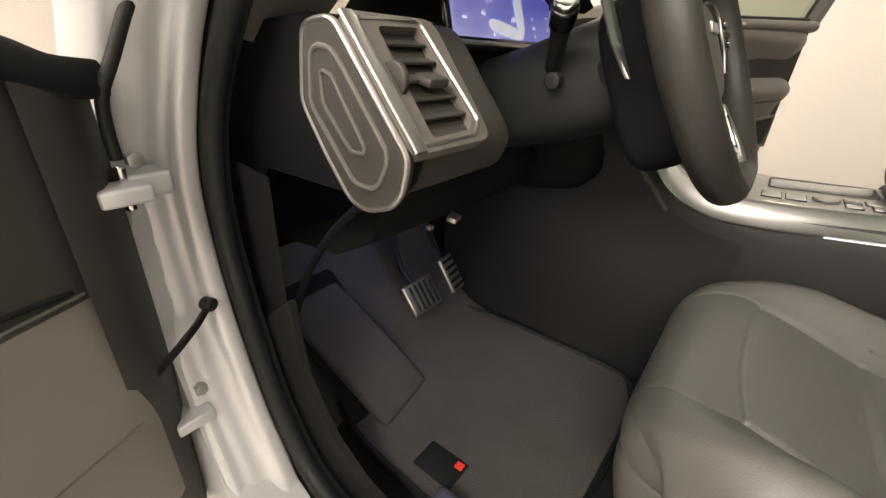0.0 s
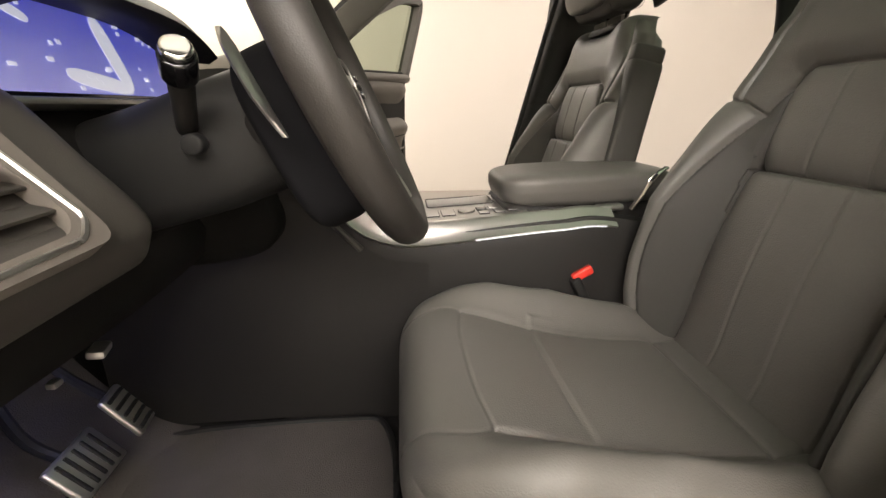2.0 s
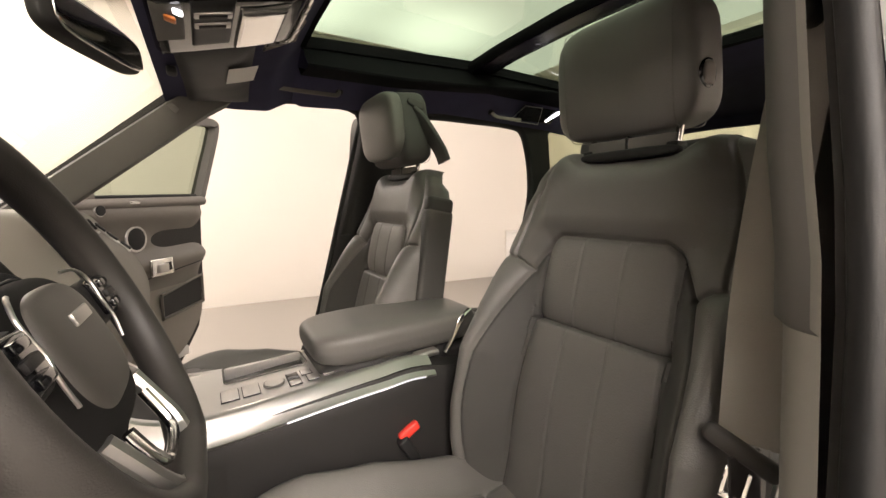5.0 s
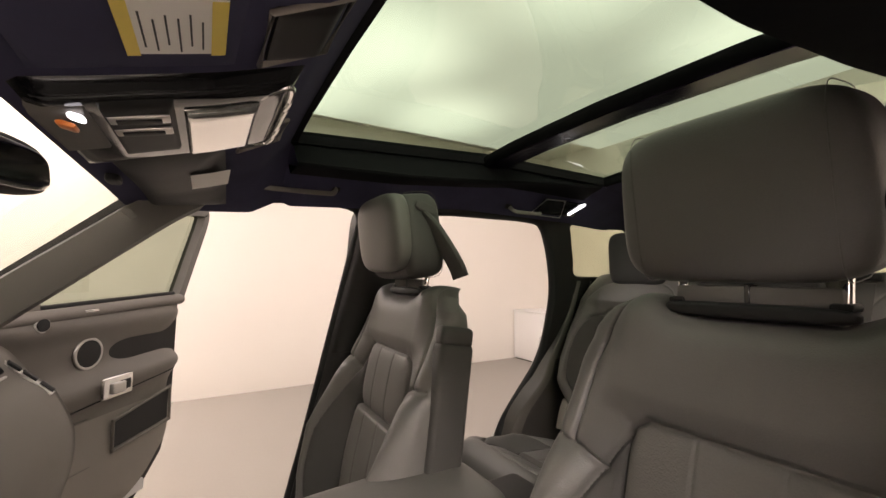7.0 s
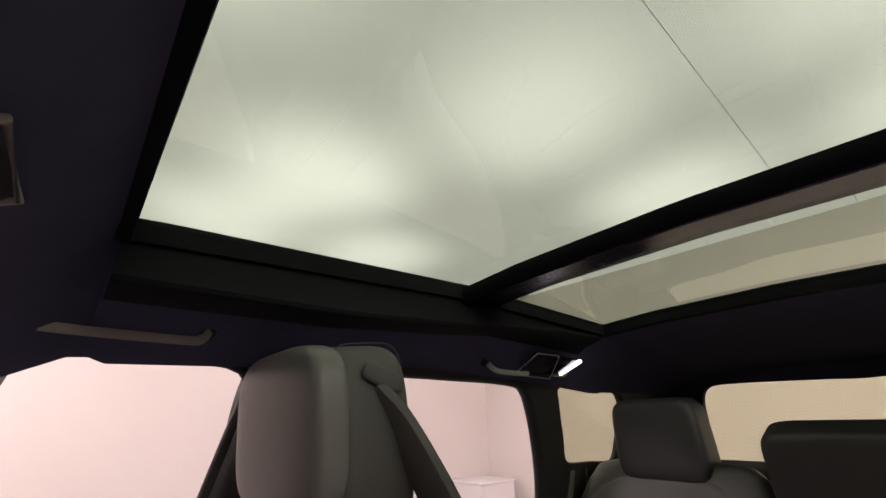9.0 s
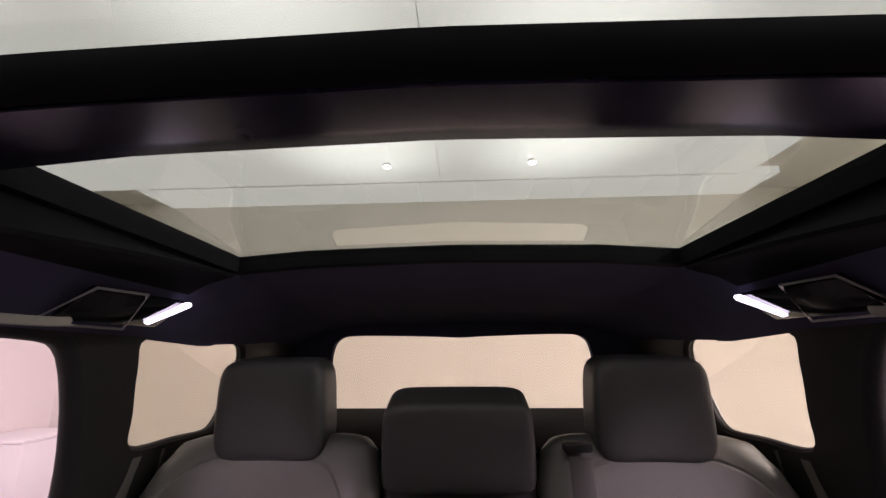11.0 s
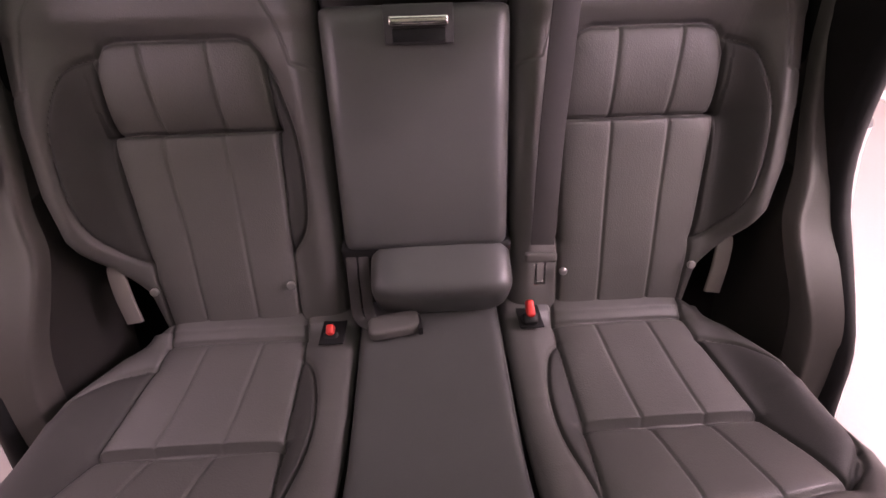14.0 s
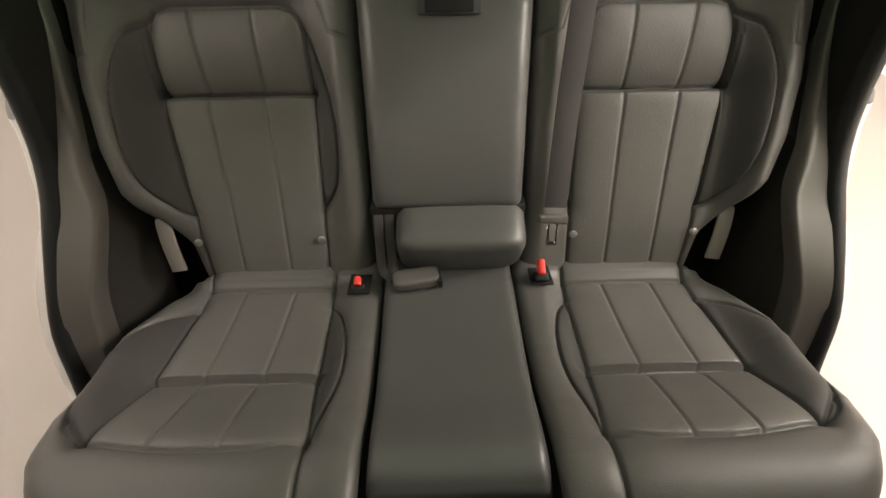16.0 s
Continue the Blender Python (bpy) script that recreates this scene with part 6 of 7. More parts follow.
rows = []
for y, z in cyz:
    zi = z + 0.018
    rows.append([(CL - 0.035, y, 0.40), (CL - 0.030, y, 0.62), (CL - 0.010, y, z - 0.03), (CL - 0.004, y, z - 0.004), (CL + 0.006, y, zi), ((CL + CR) / 2, y, zi), (CR - 0.006, y, zi), (CR + 0.004, y, z - 0.004), (CR + 0.010, y, z - 0.03), (CR + 0.03, y, 0.62), (CR + 0.035, y, 0.40)])
part("console_body", grid(rows), SOFTDARK, con, "dark plastic console sides", 30)
for sx, x in ((1, CL), (-1, CR)):
    rows = []
    for y, z in cyz:
        if y < -0.03:
            continue
        k = float(np.interp(y, [-0.03, 0.10, 0.30, 0.45, 0.60, 0.74], [0.034, 0.036, 0.040, 0.046, 0.050, 0.040]))
        u = float(np.interp(y, [-0.03, 0.30, 0.45], [0.032, 0.022, 0.012]))
        rows.append([(x + sx * a, y, z + c) for a, c in ((-0.007, -0.002), (-0.009, 0.003), (-0.004, 0.006), (u * 0.5, k * 0.55), (u, k - 0.003), (u + 0.005, k), (u + 0.016, k), (u + 0.017, k - 0.012))])
    part("metal_trim", grid(rows), SATIN, con, "brushed metal side trim")
    # the highlight on the trim's lower edge, made as a glowing line
    pts = [(x - sx * 0.0085, y, z - 0.001) for y, z in cyz if -0.02 < y < 0.30]
    part("light_line", tube(pts, 0.0016, 6), EDGEGLOW, con, "thin glowing line standing in for the trim's edge highlight")
# upper face with a sunk tray and flush switches
hole = round_poly([(0.066, 0.222), (0.154, 0.222), (0.160, 0.392), (0.062, 0.392)], 0.012)
part("control_panel", plate(round_poly([(CL + 0.036, 0.165), (CR - 0.036, 0.165), (CR - 0.030, 0.47), (CL + 0.030, 0.47)], 0.012), [hole], lambda a, b, k: Vector((a, b, deck(b) - 0.002 - 0.030 * k)), 0), SATIN, con, "pale metal control field")
part("cup_holder", plate([(a2, b2) for a2, b2 in round_poly([(0.06, 0.216), (0.16, 0.216), (0.166, 0.398), (0.056, 0.398)], 0.012)], [], lambda a, b, k: Vector((a, b, deck(b) - 0.034 - 0.004 * k)), 0), RUBBER, con, "dark storage tray")
part("recess_edge", tube(np.array([(a2, b2, deck(b2) - 0.001) for a2, b2 in hole]), 0.0022, 6, True), TRIM, con)
slope = pose(0, 0, 0, -3.8, 0, 0)
part("rotary_dial", cyl(0.021, 0.004, Matrix.Translation((0.002, 0.303, deck(0.303))) @ slope, 36, 0.001), TRIM, con, "flush round dial")
part("dial_face", cyl(0.0185, 0.003, Matrix.Translation((0.002, 0.303, deck(0.303) + 0.0016)) @ slope, 30, 0.0005), SATIN, con)
for x, y, w, l, dark in ((-0.002, 0.385, 0.050, 0.030, 0), (-0.002, 0.347, 0.050, 0.030, 0), (0.012, 0.265, 0.034, 0.022, 1), (-0.022, 0.265, 0.022, 0.022, 0), (0.018, 0.236, 0.026, 0.020, 0), (-0.016, 0.228, 0.030, 0.022, 0), (0.0, 0.196, 0.050, 0.022, 0)):
    k = part("console_switch", rbox(w + 0.003, l + 0.003, 0.003, 0.0006, 1, Matrix.Translation((x, y, deck(y) - 0.0012)) @ slope), RUBBER, con, "flush framed switch")
    part("switch_face", rbox(w, l, 0.003, 0.0008, 2, Matrix.Translation((x, y, deck(y) - 0.0003)) @ slope), GLOSS if dark else SATIN, k)


def lid_shape(c):
    """Narrower towards its lower side, with an undercut front."""
    k = 1 - 0.10 * max(0, -c.z)
    return Vector((c.x * k, c.y * (1 - 0.06 * max(0, -c.z)), c.z))


arm = part("armrest_lid", pillow(0.245, 0.430, 0.088, 5.0, 26, pose(0.088, 0.008, 0.930, -2.5, 0, 0), lid_shape), LEATHER, con, "padded leather armrest lid")
part("armrest_box", box_at(-0.025, 0.195, -0.38, 0.215, 0.77, 0.897, 0.02), SOFTDARK, con)
part("lid_hinge_trim", sweep(smooth_path([(-0.048, -0.080, 0.888), (-0.051, -0.095, 0.915), (-0.049, -0.125, 0.965), (-0.042, -0.155, 0.985)], 16), flat(0.014, 0.006), (1, 0.3, 0)), CHROME, con, "bright trim at the lid")
part("lid_catch", rbox(0.030, 0.060, 0.014, 0.005, 3, pose(-0.040, -0.030, 0.893, -4, 0, 0)), SATIN, con, "satin lid catch")
part("tunnel_cover", grid([[(x, y, z + 0.10 * (1 - (abs(x - 0.045) / 0.24) ** 2)) for x in np.linspace(-0.195, 0.285, 14)] for y, z in ((-0.9, 0.40), (-0.42, 0.42), (0.0, 0.44))]), CARPET, con)
part("footwell_panel", grid([[(-0.130 + 0.02 * k, y, 0.42 + (zt2 - 0.42) * k) for y, zt2 in ((0.40, 0.79), (0.49, 0.80), (0.55, 0.84), (0.60, 0.885), (0.67, 0.93), (0.74, 0.95), (0.90, 0.95), (1.10, 0.95))] for k in (0, 0.4, 0.8, 1.0)]), SOFTDARK, con, "dark footwell side of the console")
part("groove_strip", sweep([(-0.120, 0.641, 0.928), (-0.120, 0.592, 0.880), (-0.122, 0.541, 0.829)], flat(0.020, 0.012), (0, 0.7, 0.7)), DASH, con, "grey edge strip on the footwell side")
buckle(-0.112, 0.050, 0.752, -30, "red and black front seat belt buckle beside the console", 0.08, False, 0.05)

# ---------- overhead console, visors, mirror ----------
oh = thing("overhead_console", (0.0, 0.33, 1.58), "gloss black overhead console with lit map lamp", "overhead console")


def roof_pt(x, y, d=0.0):
    return Vector((x, y, crown(x, y) - d))


def roof_patch(x0, x1, y0, y1, d, rnd=0.0, n=26):
    rows = []
    for v in np.linspace(0, 1, n):
        rows.append([roof_pt(x0 + (x1 - x0) * u, y0 + (y1 - y0) * v, d * (1 - max(abs(2 * u - 1), abs(2 * v - 1)) ** 16)) for u in np.linspace(0, 1, n)])
    return grid([[tuple(p) for p in r] for r in rows])


part("console_shell", roof_patch(-0.108, 0.182, 0.205, 0.475, 0.022), GLOSS, oh, "gloss black shell")
loop = [roof_pt(x, y, 0.018) for x, y in smooth_path([(-0.060, 0.250), (-0.078, 0.236), (-0.074, 0.214), (0.05, 0.210), (0.160, 0.214), (0.166, 0.236), (0.152, 0.250)], 50)]
part("chrome_edge", tube([tuple(p) for p in loop], 0.0048, 8), CHROME, oh, "bright edge trim")
part("sunglass_lid", roof_patch(-0.060, 0.150, 0.246, 0.338, 0.031), CHROME, oh, "mirror-bright pull-down lid")
part("lamp_panel", roof_patch(-0.095, 0.120, 0.340, 0.414, 0.0285), RUBBER, oh, "dark switch panel")
part("lamp_surround", roof_patch(-0.090, 0.080, 0.418, 0.468, 0.027), TRIM, oh, "grey lamp surround")
for x in (-0.050, -0.004):
    k = part("switch", rbox(0.024, 0.060, 0.005, 0.002, 2, Matrix.Translation(roof_pt(x, 0.377, 0.029)) @ pose(0, 0, 0, -13, 0, 0)), SATIN, oh, "bright framed switch")
    part("switch_key", rbox(0.013, 0.044, 0.004, 0.0015, 2, Matrix.Translation(roof_pt(x, 0.377, 0.032)) @ pose(0, 0, 0, -13, 0, 0)), SOFTDARK, k)
part("map_lamp", rbox(0.016, 0.015, 0.006, 0.003, 2, Matrix.Translation(roof_pt(-0.072, 0.428, 0.030)) @ pose(0, 0, 0, 13, 0, 0)), LAMP, oh, "lit map lamp")
part("hazard_lens", rbox(0.022, 0.018, 0.006, 0.003, 2, Matrix.Translation(roof_pt(-0.050, 0.440, 0.031)) @ pose(0, 0, 0, 13, 0, 0)), AMBER, oh, "amber lens")
for s in (1, -1):
    nm = "sun_visor"
    t = thing(nm, (s * 0.38, 0.35, 1.56), "dark folded sun visor with a white warning label", "sun visor", "sun visors")
    vis = []
    for v in np.linspace(0, 1, 14):
        row = []
        for u in np.linspace(0, 1, 24):
            x, y = s * (0.135 + 0.47 * u), 0.285 + 0.165 * v - 0.02 * u
            row.append(tuple(roof_pt(x, y, 0.022 * (1 - max(abs(2 * u - 1), abs(2 * v - 1)) ** 6) + 0.004)))
        vis.append(row)
    part("visor_board", grid(vis), SUEDE if s < 0 else SOFTDARK, t)

    def on_visor(x, y, w, h, d, mat, nm2, par):
        return part(nm2, grid([[tuple(roof_pt(s * (x + w * (u - 0.5)), y + h * (v - 0.5), d)) for u in (0, 0.5, 1)] for v in (0, 0.5, 1)]), mat, par)
    if s > 0:
        on_visor(0.345, 0.303, 0.128, 0.068, 0.031, LABELW, "label", t)
    else:
        lb = on_visor(0.262, 0.331, 0.085, 0.070, 0.031, LABELW, "label", t)
        on_visor(0.262, 0.3015, 0.085, 0.011, 0.0325, LABELY, "label_band", lb)
        on_visor(0.262, 0.3615, 0.085, 0.009, 0.0325, LABELY, "label_band", lb)
        for i in range(6):
            on_visor(0.255 + 0.008 * (i % 2), 0.313 + i * 0.0078, 0.045 + 0.004 * (i % 3), 0.0014, 0.0335, INK, "text_bar", lb)
    part("visor_pivot", cyl(0.009, 0.03, Matrix.Translation(roof_pt(s * 0.62, 0.44, 0.012)) @ pose(0, 0, 0, 0, 90, 0), 14, 0.002), RUBBER, t)
    g = thing("roof_grille", (s * 0.20, 0.215, 1.62), "small framed mesh panel in the roof lining", "grille", "roof grilles")
    part("mesh", roof_patch(s * 0.134, s * 0.243, 0.189, 0.256, 0.006), SOFTDARK, g)
    rl = [roof_pt(s * x, y, 0.007) for x, y in ((0.131, 0.186), (0.247, 0.186), (0.244, 0.260), (0.134, 0.260))]
    part("frame", tube([tuple(p) for p in rl], 0.0036, 8, True), DOORLOW, g, "grey frame")
    k = thing("visor_clip", (s * 0.145, 0.46, 1.56), "small black visor clip", "clip", "visor clips")
    part("body", pillow(0.05, 0.022, 0.016, 4, 8, Matrix.Translation(roof_pt(s * 0.30, 0.455, 0.016))), RUBBER, k)
mir = thing("rear_view_mirror", (0.0, 0.515, 1.48), "black interior rear-view mirror", "mirror")
part("housing", pillow(0.25, 0.035, 0.075, 4, 14, pose(0.022, 0.552, 1.522, -6, 0, -20)), SOFTDARK, mir)
part("mirror_face", pillow(0.225, 0.008, 0.060, 4, 12, pose(0.0157, 0.5346, 1.520, -6, 0, -20)), CHROME, mir, "mirror glass")
part("stem", tube([(0.02, 0.556, 1.53), (0.01, 0.566, 1.545), (0, 0.578, 1.56)], 0.012, 10), GLOSS, mir)

# ---------- front doors ----------


def car_door(s, hx, hy, ang, label):
    """A front door swung open. d: along the door from the hinge, q: towards the cabin, z: height."""
    a = radians(ang)
    dirv = Vector((s * math.sin(a), -math.cos(a), 0))
    inn = Vector((-s * math.cos(a), -math.sin(a), 0))
    o = Vector((hx, hy, 0))
    P = lambda d, z, q=0.0: o + dirv * d + inn * q + Vector((0, 0, z))
    t = thing("front_door", (o + dirv * 0.5)[:2] + (0.42,), label, "car door", "front doors")

    def bulge(d, z):
        q = 0.02 + 0.030 * math.exp(-(((z - 1.205) / 0.05) ** 2)) + 0.045 * math.exp(-(((z - (0.965 + 0.06 * (d - 0.4))) / 0.055) ** 2)) * float(step(0.10, 0.40, np.array(d)))
        q -= 0.030 * math.exp(-(((z - 1.075) / 0.05) ** 2)) * float(step(0.52, 0.70, np.array(d))) * (1 - float(step(0.93, 0.99, np.array(d))))
        q += 0.020 * (1 - float(step(0.66, 0.88, np.array(z))))
        e = max(0, (d - 0.85) / 0.10, (0.56 - z) / 0.08, (0.05 - d) / 0.05)
        return q - 0.03 * min(1, e) ** 2

    rows = []
    for z in np.linspace(0.50, 1.245, 70):
        d1 = float(np.interp(z, [0.50, 0.58, 0.66, 0.75, 0.9, 1.06, 1.09, 1.12, 1.20, 1.245], [0.68, 0.78, 0.86, 0.905, 0.925, 0.93, 0.905, 0.935, 0.95, 0.945]))
        rows.append([tuple(P(d, z, bulge(d, z))) for d in np.linspace(0.03 + 0.07 * float(step(1.04, 1.12, np.array(z))), d1, 60)])
    k = 34
    # the driver's upper card takes a darker skin, mostly for the shade on it
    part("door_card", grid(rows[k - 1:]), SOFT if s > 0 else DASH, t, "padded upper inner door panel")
    part("lower_card", grid(rows[:k]), DOORLOW, t, "grey-brown lower door panel")
    part("card_edge", tube([tuple(P(d, 0.864, bulge(d, 0.861) + 0.001)) for d in np.linspace(0.05, 0.5, 16)], 0.0022, 6), TRIM, t)
    part("shoulder_roll", sweep([tuple(P(d, 1.232 + 0.035 * d, 0.022)) for d in np.linspace(0.10, 0.950, 20)], circle(0.030, 12, 0.024), tuple(inn)), SOFT, t, "padded top roll")
    # frame shell behind the card
    out = [(0.0, 0.46), (0.74, 0.46), (0.89, 0.60), (0.945, 0.78), (0.965, 1.25), (0.955, 1.28), (0.11, 1.215), (0.07, 1.11), (0.0, 1.05)]
    part("door_shell", plate(out, [], lambda a2, b2, k: P(a2, b2, -0.012 - 0.10 * k), 0), PAINT, t, "silver painted door shell")
    part("shell_edge", plate(out, [], lambda a2, b2, k: P(a2 * 0.99, b2, 0.012 - 0.02 * k), 0), SOFTDARK, t)
    # window frame and glass
    top = [(0.11, 1.245), (0.30, 1.36), (0.55, 1.50), (0.80, 1.615), (0.97, 1.680), (1.11, 1.705), (1.175, 1.700)]
    rear = [(1.175, 1.700), (1.165, 1.655), (1.125, 1.56), (1.065, 1.43), (0.995, 1.275)]
    frame_path = [P(d, z, -0.03) for d, z in smooth_path(top, 30)] + [P(d, z, -0.03) for d, z in smooth_path(rear, 16)[1:]]
    part("window_frame", sweep([tuple(p) for p in frame_path], [(-0.03, -0.022), (0.03, -0.022), (0.034, 0.020), (-0.024, 0.022)], tuple(inn)), TRIM, t, "grey window frame")
    gl = [(0.13, 1.235), (0.30, 1.345), (0.55, 1.485), (0.80, 1.60), (0.97, 1.662), (1.11, 1.688), (1.155, 1.68), (1.10, 1.55), (0.975, 1.25)]
    ob = part("window", pane(gl, lambda a2, b2: P(a2, b2, -0.036)), DOORGLASS, t, "grey tinted door window")
    part("belt_seal", sweep([tuple(P(d, 1.258 + 0.035 * d, 0.0)) for d in np.linspace(0.08, 0.94, 14)], flat(0.022, 0.014), (0, 0, 1)), RUBBER, t)
    # mirror triangle with tweeter
    part("mirror_corner", plate([(0.11, 1.21), (0.33, 1.225), (0.31, 1.365)], [], lambda a2, b2, k: P(a2, b2, 0.012 - 0.03 * k), 0), SOFT, t)
    tw = Matrix.Translation(P(0.300, 1.222, 0.035)) @ inn.to_track_quat("Z", "Y").to_matrix().to_4x4()
    k = part("tweeter", cyl(0.026, 0.030, tw, 28, 0.004), SATIN, t, "round tweeter")
    part("tweeter_mesh", cyl(0.020, 0.004, tw @ Matrix.Translation((0, 0, 0.017)), 24, 0.001), RUBBER, k)
    sm = Matrix.Translation(P(0.488, 1.098, 0.026)) @ inn.to_track_quat("Z", "Y").to_matrix().to_4x4()
    k = part("speaker", ring_of(0.052, 0.006, sm, 40, 8, 0.8), SATIN, t, "round speaker with bright ring")
    part("speaker_mesh", cyl(0.048, 0.006, sm, 36, 0.001), SOFTDARK, k, "dark speaker mesh")
    im = inn.to_track_quat("Y", "Z").to_matrix().to_4x4()
    hm = Matrix.Translation(P(0.555, 0.968, 0.080)) @ im
    h = part("handle_plate", rbox(0.135, 0.016, 0.078, 0.010, 3, hm), CHROME, t, "polished door handle plate")
    part("pull_lever", rbox(0.060, 0.014, 0.040, 0.006, 3, hm @ Matrix.Translation((0.006 * s, 0.012, -0.004))), SATIN, h)
    part("handle_cup", rbox(0.045, 0.004, 0.036, 0.006, 3, hm @ Matrix.Translation((-0.030 * s, 0.0085, 0))), RUBBER, h)
    part("lock_switch", rbox(0.055, 0.014, 0.012, 0.004, 2, Matrix.Translation(P(0.470, 1.252, 0.045)) @ im), CHROME, t)
    # seat switches on the top, map pocket
    poc = part("map_pocket", plate([(0.590, 0.725), (0.870, 0.745), (0.870, 0.872), (0.590, 0.822)], [], lambda a2, b2, k: P(a2, b2, 0.044 - 0.01 * k), 0), RUBBER, t, "dark recessed map pocket")
    part("pocket_lip", tube([tuple(P(d, z, 0.048)) for d, z in ((0.582, 0.717), (0.878, 0.737), (0.878, 0.880), (0.582, 0.830))], 0.007, 8, True), SOFT, poc)
    part("panel_seam", tube([tuple(P(d, 0.905 + 0.10 * (d - 0.4), bulge(d, 0.905 + 0.10 * (d - 0.4)) + 0.001)) for d in np.linspace(0.06, 0.915, 30)], 0.003, 6), RUBBER, t)
    part("card_seam", tube([tuple(P(d, 0.688 + 0.02 * d, bulge(d, 0.688 + 0.02 * d) + 0.0003)) for d in np.linspace(0.052, 0.5, 20)], 0.0016, 6), SOFT, t)
    # front end of the door towards the hinges
    part("door_end", rbox(0.03, 0.12, 0.54, 0.008, 3, Matrix.Translation(P(-0.006, 0.77, -0.06)) @ im), PAINT, t, "silver painted door end")
    part("edge_band", grid([[tuple(P(d, z, q)) for d, q in ((-0.055, -0.03), (-0.03, 0.0), (0.0, 0.024), (0.030, 0.036), (0.054, 0.034))] for z in np.linspace(0.46, 1.07, 12)]), DASH, t, "dark brown edge band")
    part("end_seal", tube([tuple(P(0.012, z, 0.01)) for z in np.linspace(0.50, 1.05, 12)], 0.011, 8), RUBBER, t)
    part("step_trim", sweep([tuple(P(d, 0.505, 0.01)) for d in np.linspace(0.05, 0.78, 10)], flat(0.05, 0.02), (0, 0, 1)), PAINT, t)
    return t


car_door(1, 0.90, 0.95, 57, "open front door with grey panel, speaker and polished handle")
dd = car_door(-1, -0.930, 0.965, 66, "open front door, its padded inner panel darkened for shade")
part("rubber_gaiter", sweep(smooth_path([(-0.985, 0.905, 1.088), (-0.962, 0.921, 1.082), (-0.932, 0.936, 1.068), (-0.892, 0.962, 1.062)], 16), flat(0.038, 0.016), (0, 0.3, 1)), RUBBER, dd, "black rubber corner gaiter")
part("body_seal", tube(smooth_path([(-0.834, 0.962, 1.165), (-0.842, 0.960, 1.145), (-0.858, 0.956, 1.120), (-0.878, 0.952, 1.083), (-0.896, 0.952, 1.048), (-0.900, 0.953, 1.012), (-0.899, 0.955, 0.985)], 24), 0.0065, 10), RUBBER, dd, "black rubber seal")

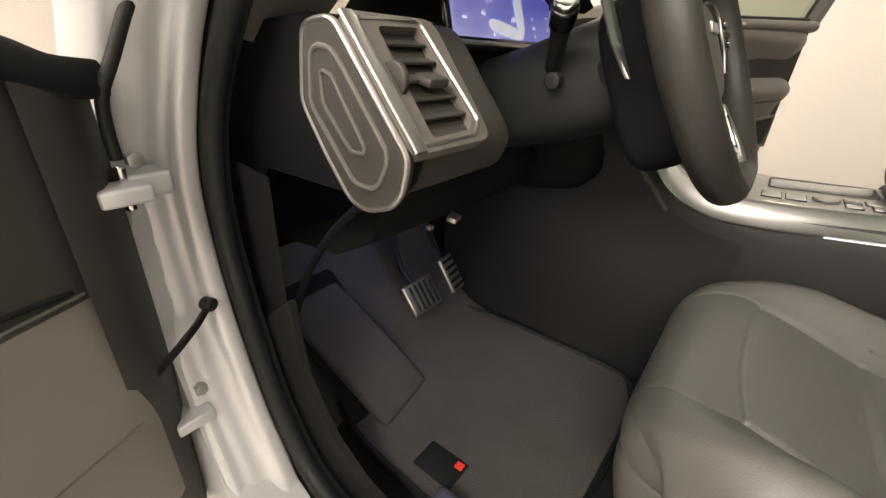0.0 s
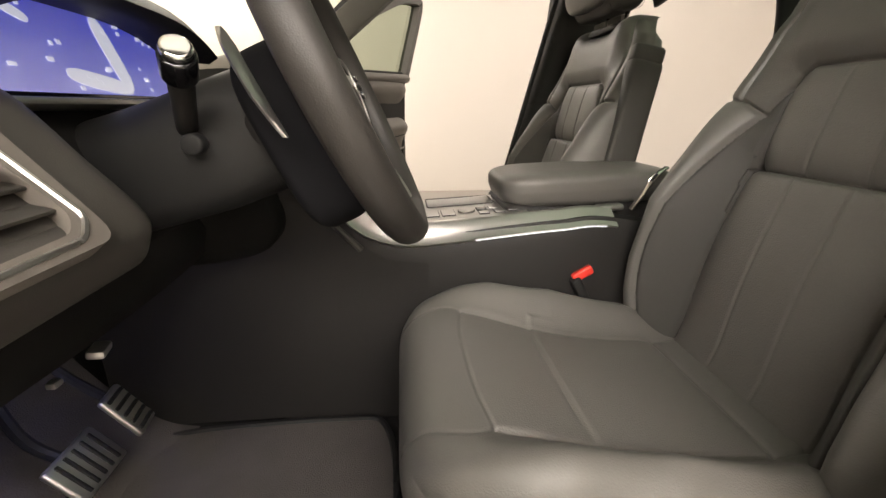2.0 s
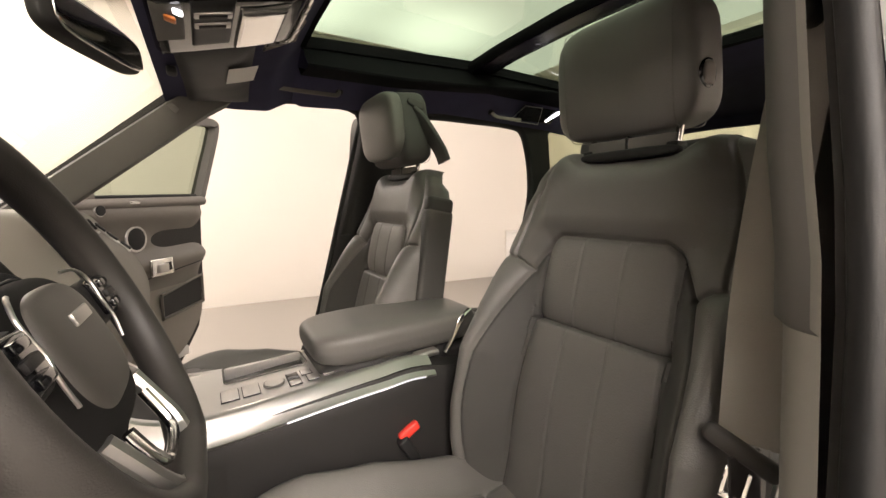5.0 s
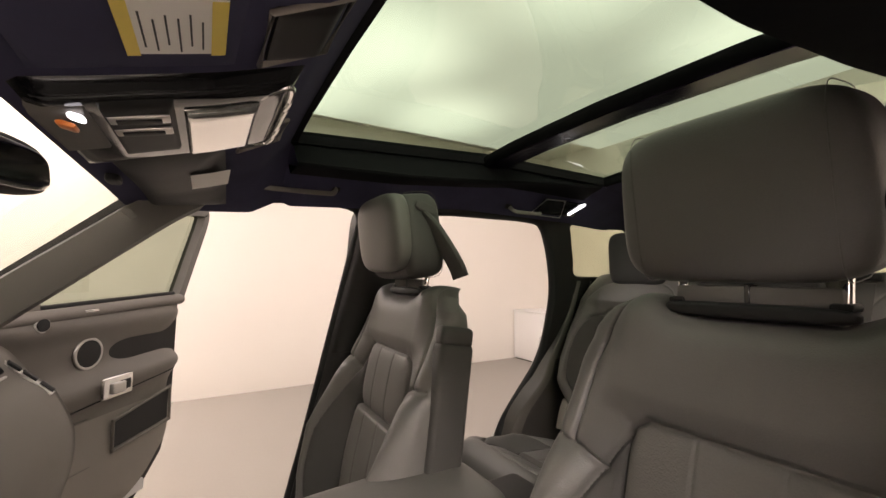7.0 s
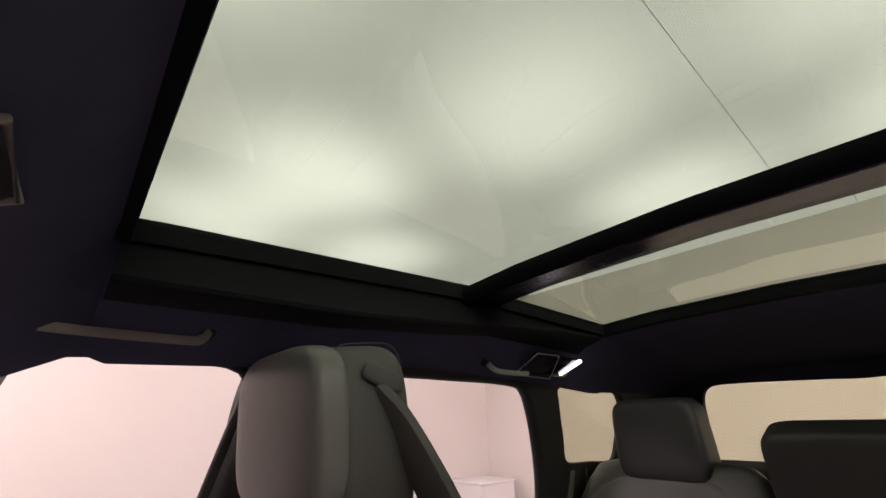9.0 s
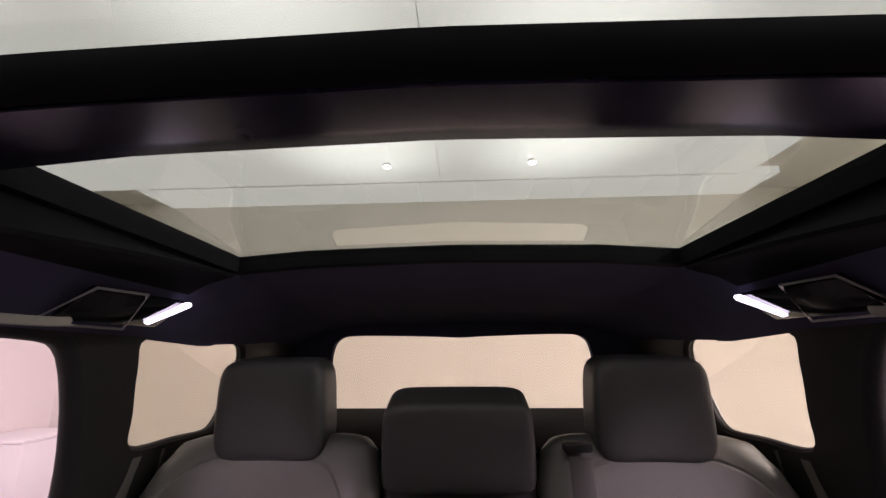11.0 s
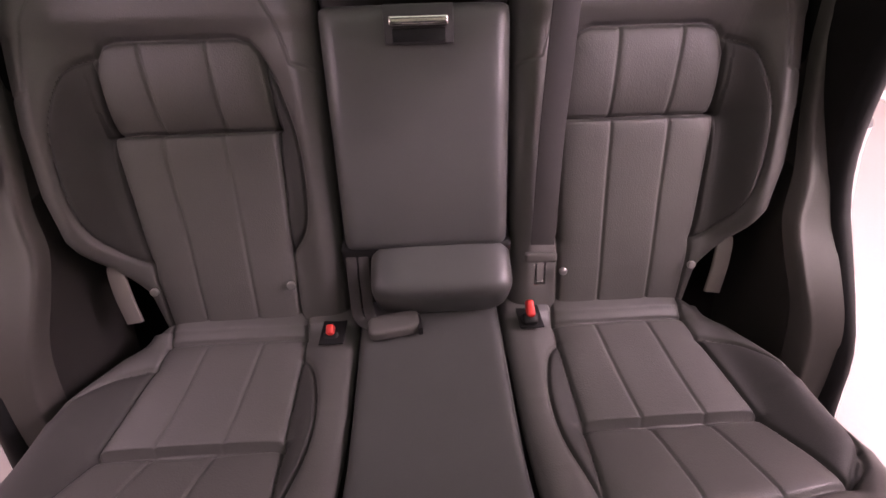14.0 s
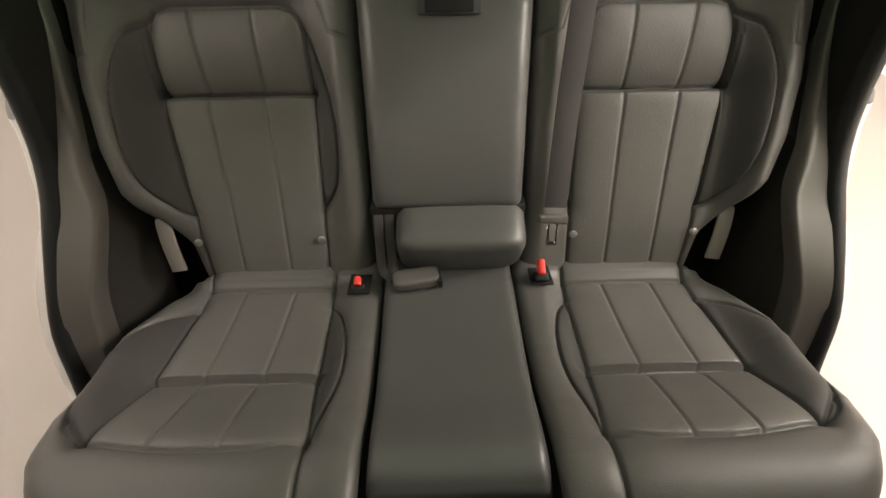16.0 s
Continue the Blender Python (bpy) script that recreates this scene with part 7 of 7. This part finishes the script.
def rear_door(s):
    """A rear door swung wide open on the centre pillar, out of view, added to block side light to the bench. d: along
    the door from the hinge, q: towards the cabin, z: height.
    """
    a = radians(60)
    dirv, inn = Vector((s * math.sin(a), -math.cos(a), 0)), Vector((-s * math.cos(a), -math.sin(a), 0))
    o = Vector((s * 0.865, -0.20, 0))
    P = lambda d, z, q=0.0: o + dirv * d + inn * q + Vector((0, 0, z))
    t = thing("rear_door", (o + dirv * 0.4)[:2] + (0.42,), "unseen open silver rear door with grey padded inner panel", "car door", "rear doors")
    out = [(0.0, 0.46), (0.50, 0.46), (0.56, 0.62), (0.66, 0.78), (0.82, 0.92), (0.86, 1.05), (0.86, 1.27), (0.02, 1.25)]
    part("door_shell", plate(round_poly(out, 0.03), [], lambda a2, b2, k: P(a2, b2, -0.012 - 0.09 * k), 0), PAINT, t, "silver painted door shell")
    card = round_poly([(0.04, 0.50), (0.47, 0.50), (0.53, 0.64), (0.63, 0.80), (0.78, 0.93), (0.82, 1.05), (0.82, 1.24), (0.05, 1.22)], 0.03)
    part("door_card", plate(card, [], lambda a2, b2, k: P(a2, b2, 0.030 - 0.04 * k), 0), SOFT, t, "padded grey inner door panel")
    part("shoulder_roll", sweep([tuple(P(d, 1.235 + 0.02 * d, 0.026)) for d in np.linspace(0.05, 0.82, 16)], circle(0.028, 12, 0.024), tuple(inn)), SOFT, t, "padded top roll")
    part("armrest", pillow(0.50, 0.07, 0.09, 5, 12, Matrix.Translation(P(0.42, 0.985, 0.055)) @ inn.to_track_quat("Y", "Z").to_matrix().to_4x4()), SOFT, t)
    path = [P(d, z, -0.04) for d, z in smooth_path([(0.04, 1.25), (0.09, 1.45), (0.16, 1.60), (0.32, 1.65), (0.62, 1.65), (0.78, 1.60), (0.86, 1.45), (0.87, 1.27)], 40)]
    part("window_frame", sweep([tuple(q) for q in path], [(-0.03, -0.022), (0.03, -0.022), (0.034, 0.020), (-0.024, 0.022)], tuple(inn)), TRIM, t, "grey window frame")
    part("window", pane([(0.05, 1.24), (0.10, 1.45), (0.17, 1.59), (0.32, 1.64), (0.62, 1.64), (0.77, 1.59), (0.85, 1.45), (0.86, 1.25)], lambda a2, b2: P(a2, b2, -0.045)), DOORGLASS, t, "grey tinted door window")
    sm = Matrix.Translation(P(0.16, 0.72, 0.036)) @ inn.to_track_quat("Z", "Y").to_matrix().to_4x4()
    part("speaker", ring_of(0.06, 0.006, sm, 36, 8, 0.8), SATIN, t, "round speaker ring")
    part("pull_lever", rbox(0.075, 0.016, 0.034, 0.006, 3, Matrix.Translation(P(0.30, 1.09, 0.040)) @ inn.to_track_quat("Y", "Z").to_matrix().to_4x4()), CHROME, t, "polished pull lever")
    return t


# both stay out of view and keep side light off the rear bench
rear_door(1)
rear_door(-1)

# ---------- driver's belt ----------
t = thing("seat_belt", (-0.66, -0.1, 0.5), "grey front seat belt hanging on the door pillar", "seat belt", "seat belts")
part("webbing", sweep(smooth_path([(-0.670, -0.190, 1.46), (-0.671, -0.158, 1.36), (-0.673, -0.124, 1.24), (-0.675, -0.104, 1.13), (-0.679, -0.092, 0.985)], 28), flat(0.056, 0.003), (1, 0.22, 0)), WEBBING, t)
part("lower_webbing", sweep(smooth_path([(-0.676, -0.094, 0.97), (-0.682, -0.100, 0.86), (-0.688, -0.105, 0.72), (-0.70, -0.11, 0.52)], 24), flat(0.046, 0.004), (0.25, 1, 0)), WEBDARK, t)
part("tongue", rbox(0.082, 0.017, 0.023, 0.008, 3, pose(-0.676, -0.088, 0.974, 0, -27, 26)), DASH, t, "black plastic belt tongue")
bm4 = pose(-0.675, -0.080, 0.938, 0, -10, 26)
bl = join(*[rbox(w, 0.004, h, 0.001, 1, bm4 @ Matrix.Translation((x, 0, z))) for w, h, x, z in ((0.005, 0.038, 0.010, 0), (0.005, 0.038, -0.010, 0), (0.025, 0.007, 0, -0.017))])
part("blade", bl, CHROME, t, "bright metal blade")
part("anchor_plate", rbox(0.005, 0.070, 0.030, 0.002, 2, pose(-0.700, -0.105, 0.905, -38, 0, 8)), SATIN, t, "bright curved anchor plate")
part("pillar_loop", rbox(0.02, 0.07, 0.045, 0.01, 3, pose(-0.670, -0.190, 1.462)), SOFTDARK, t)
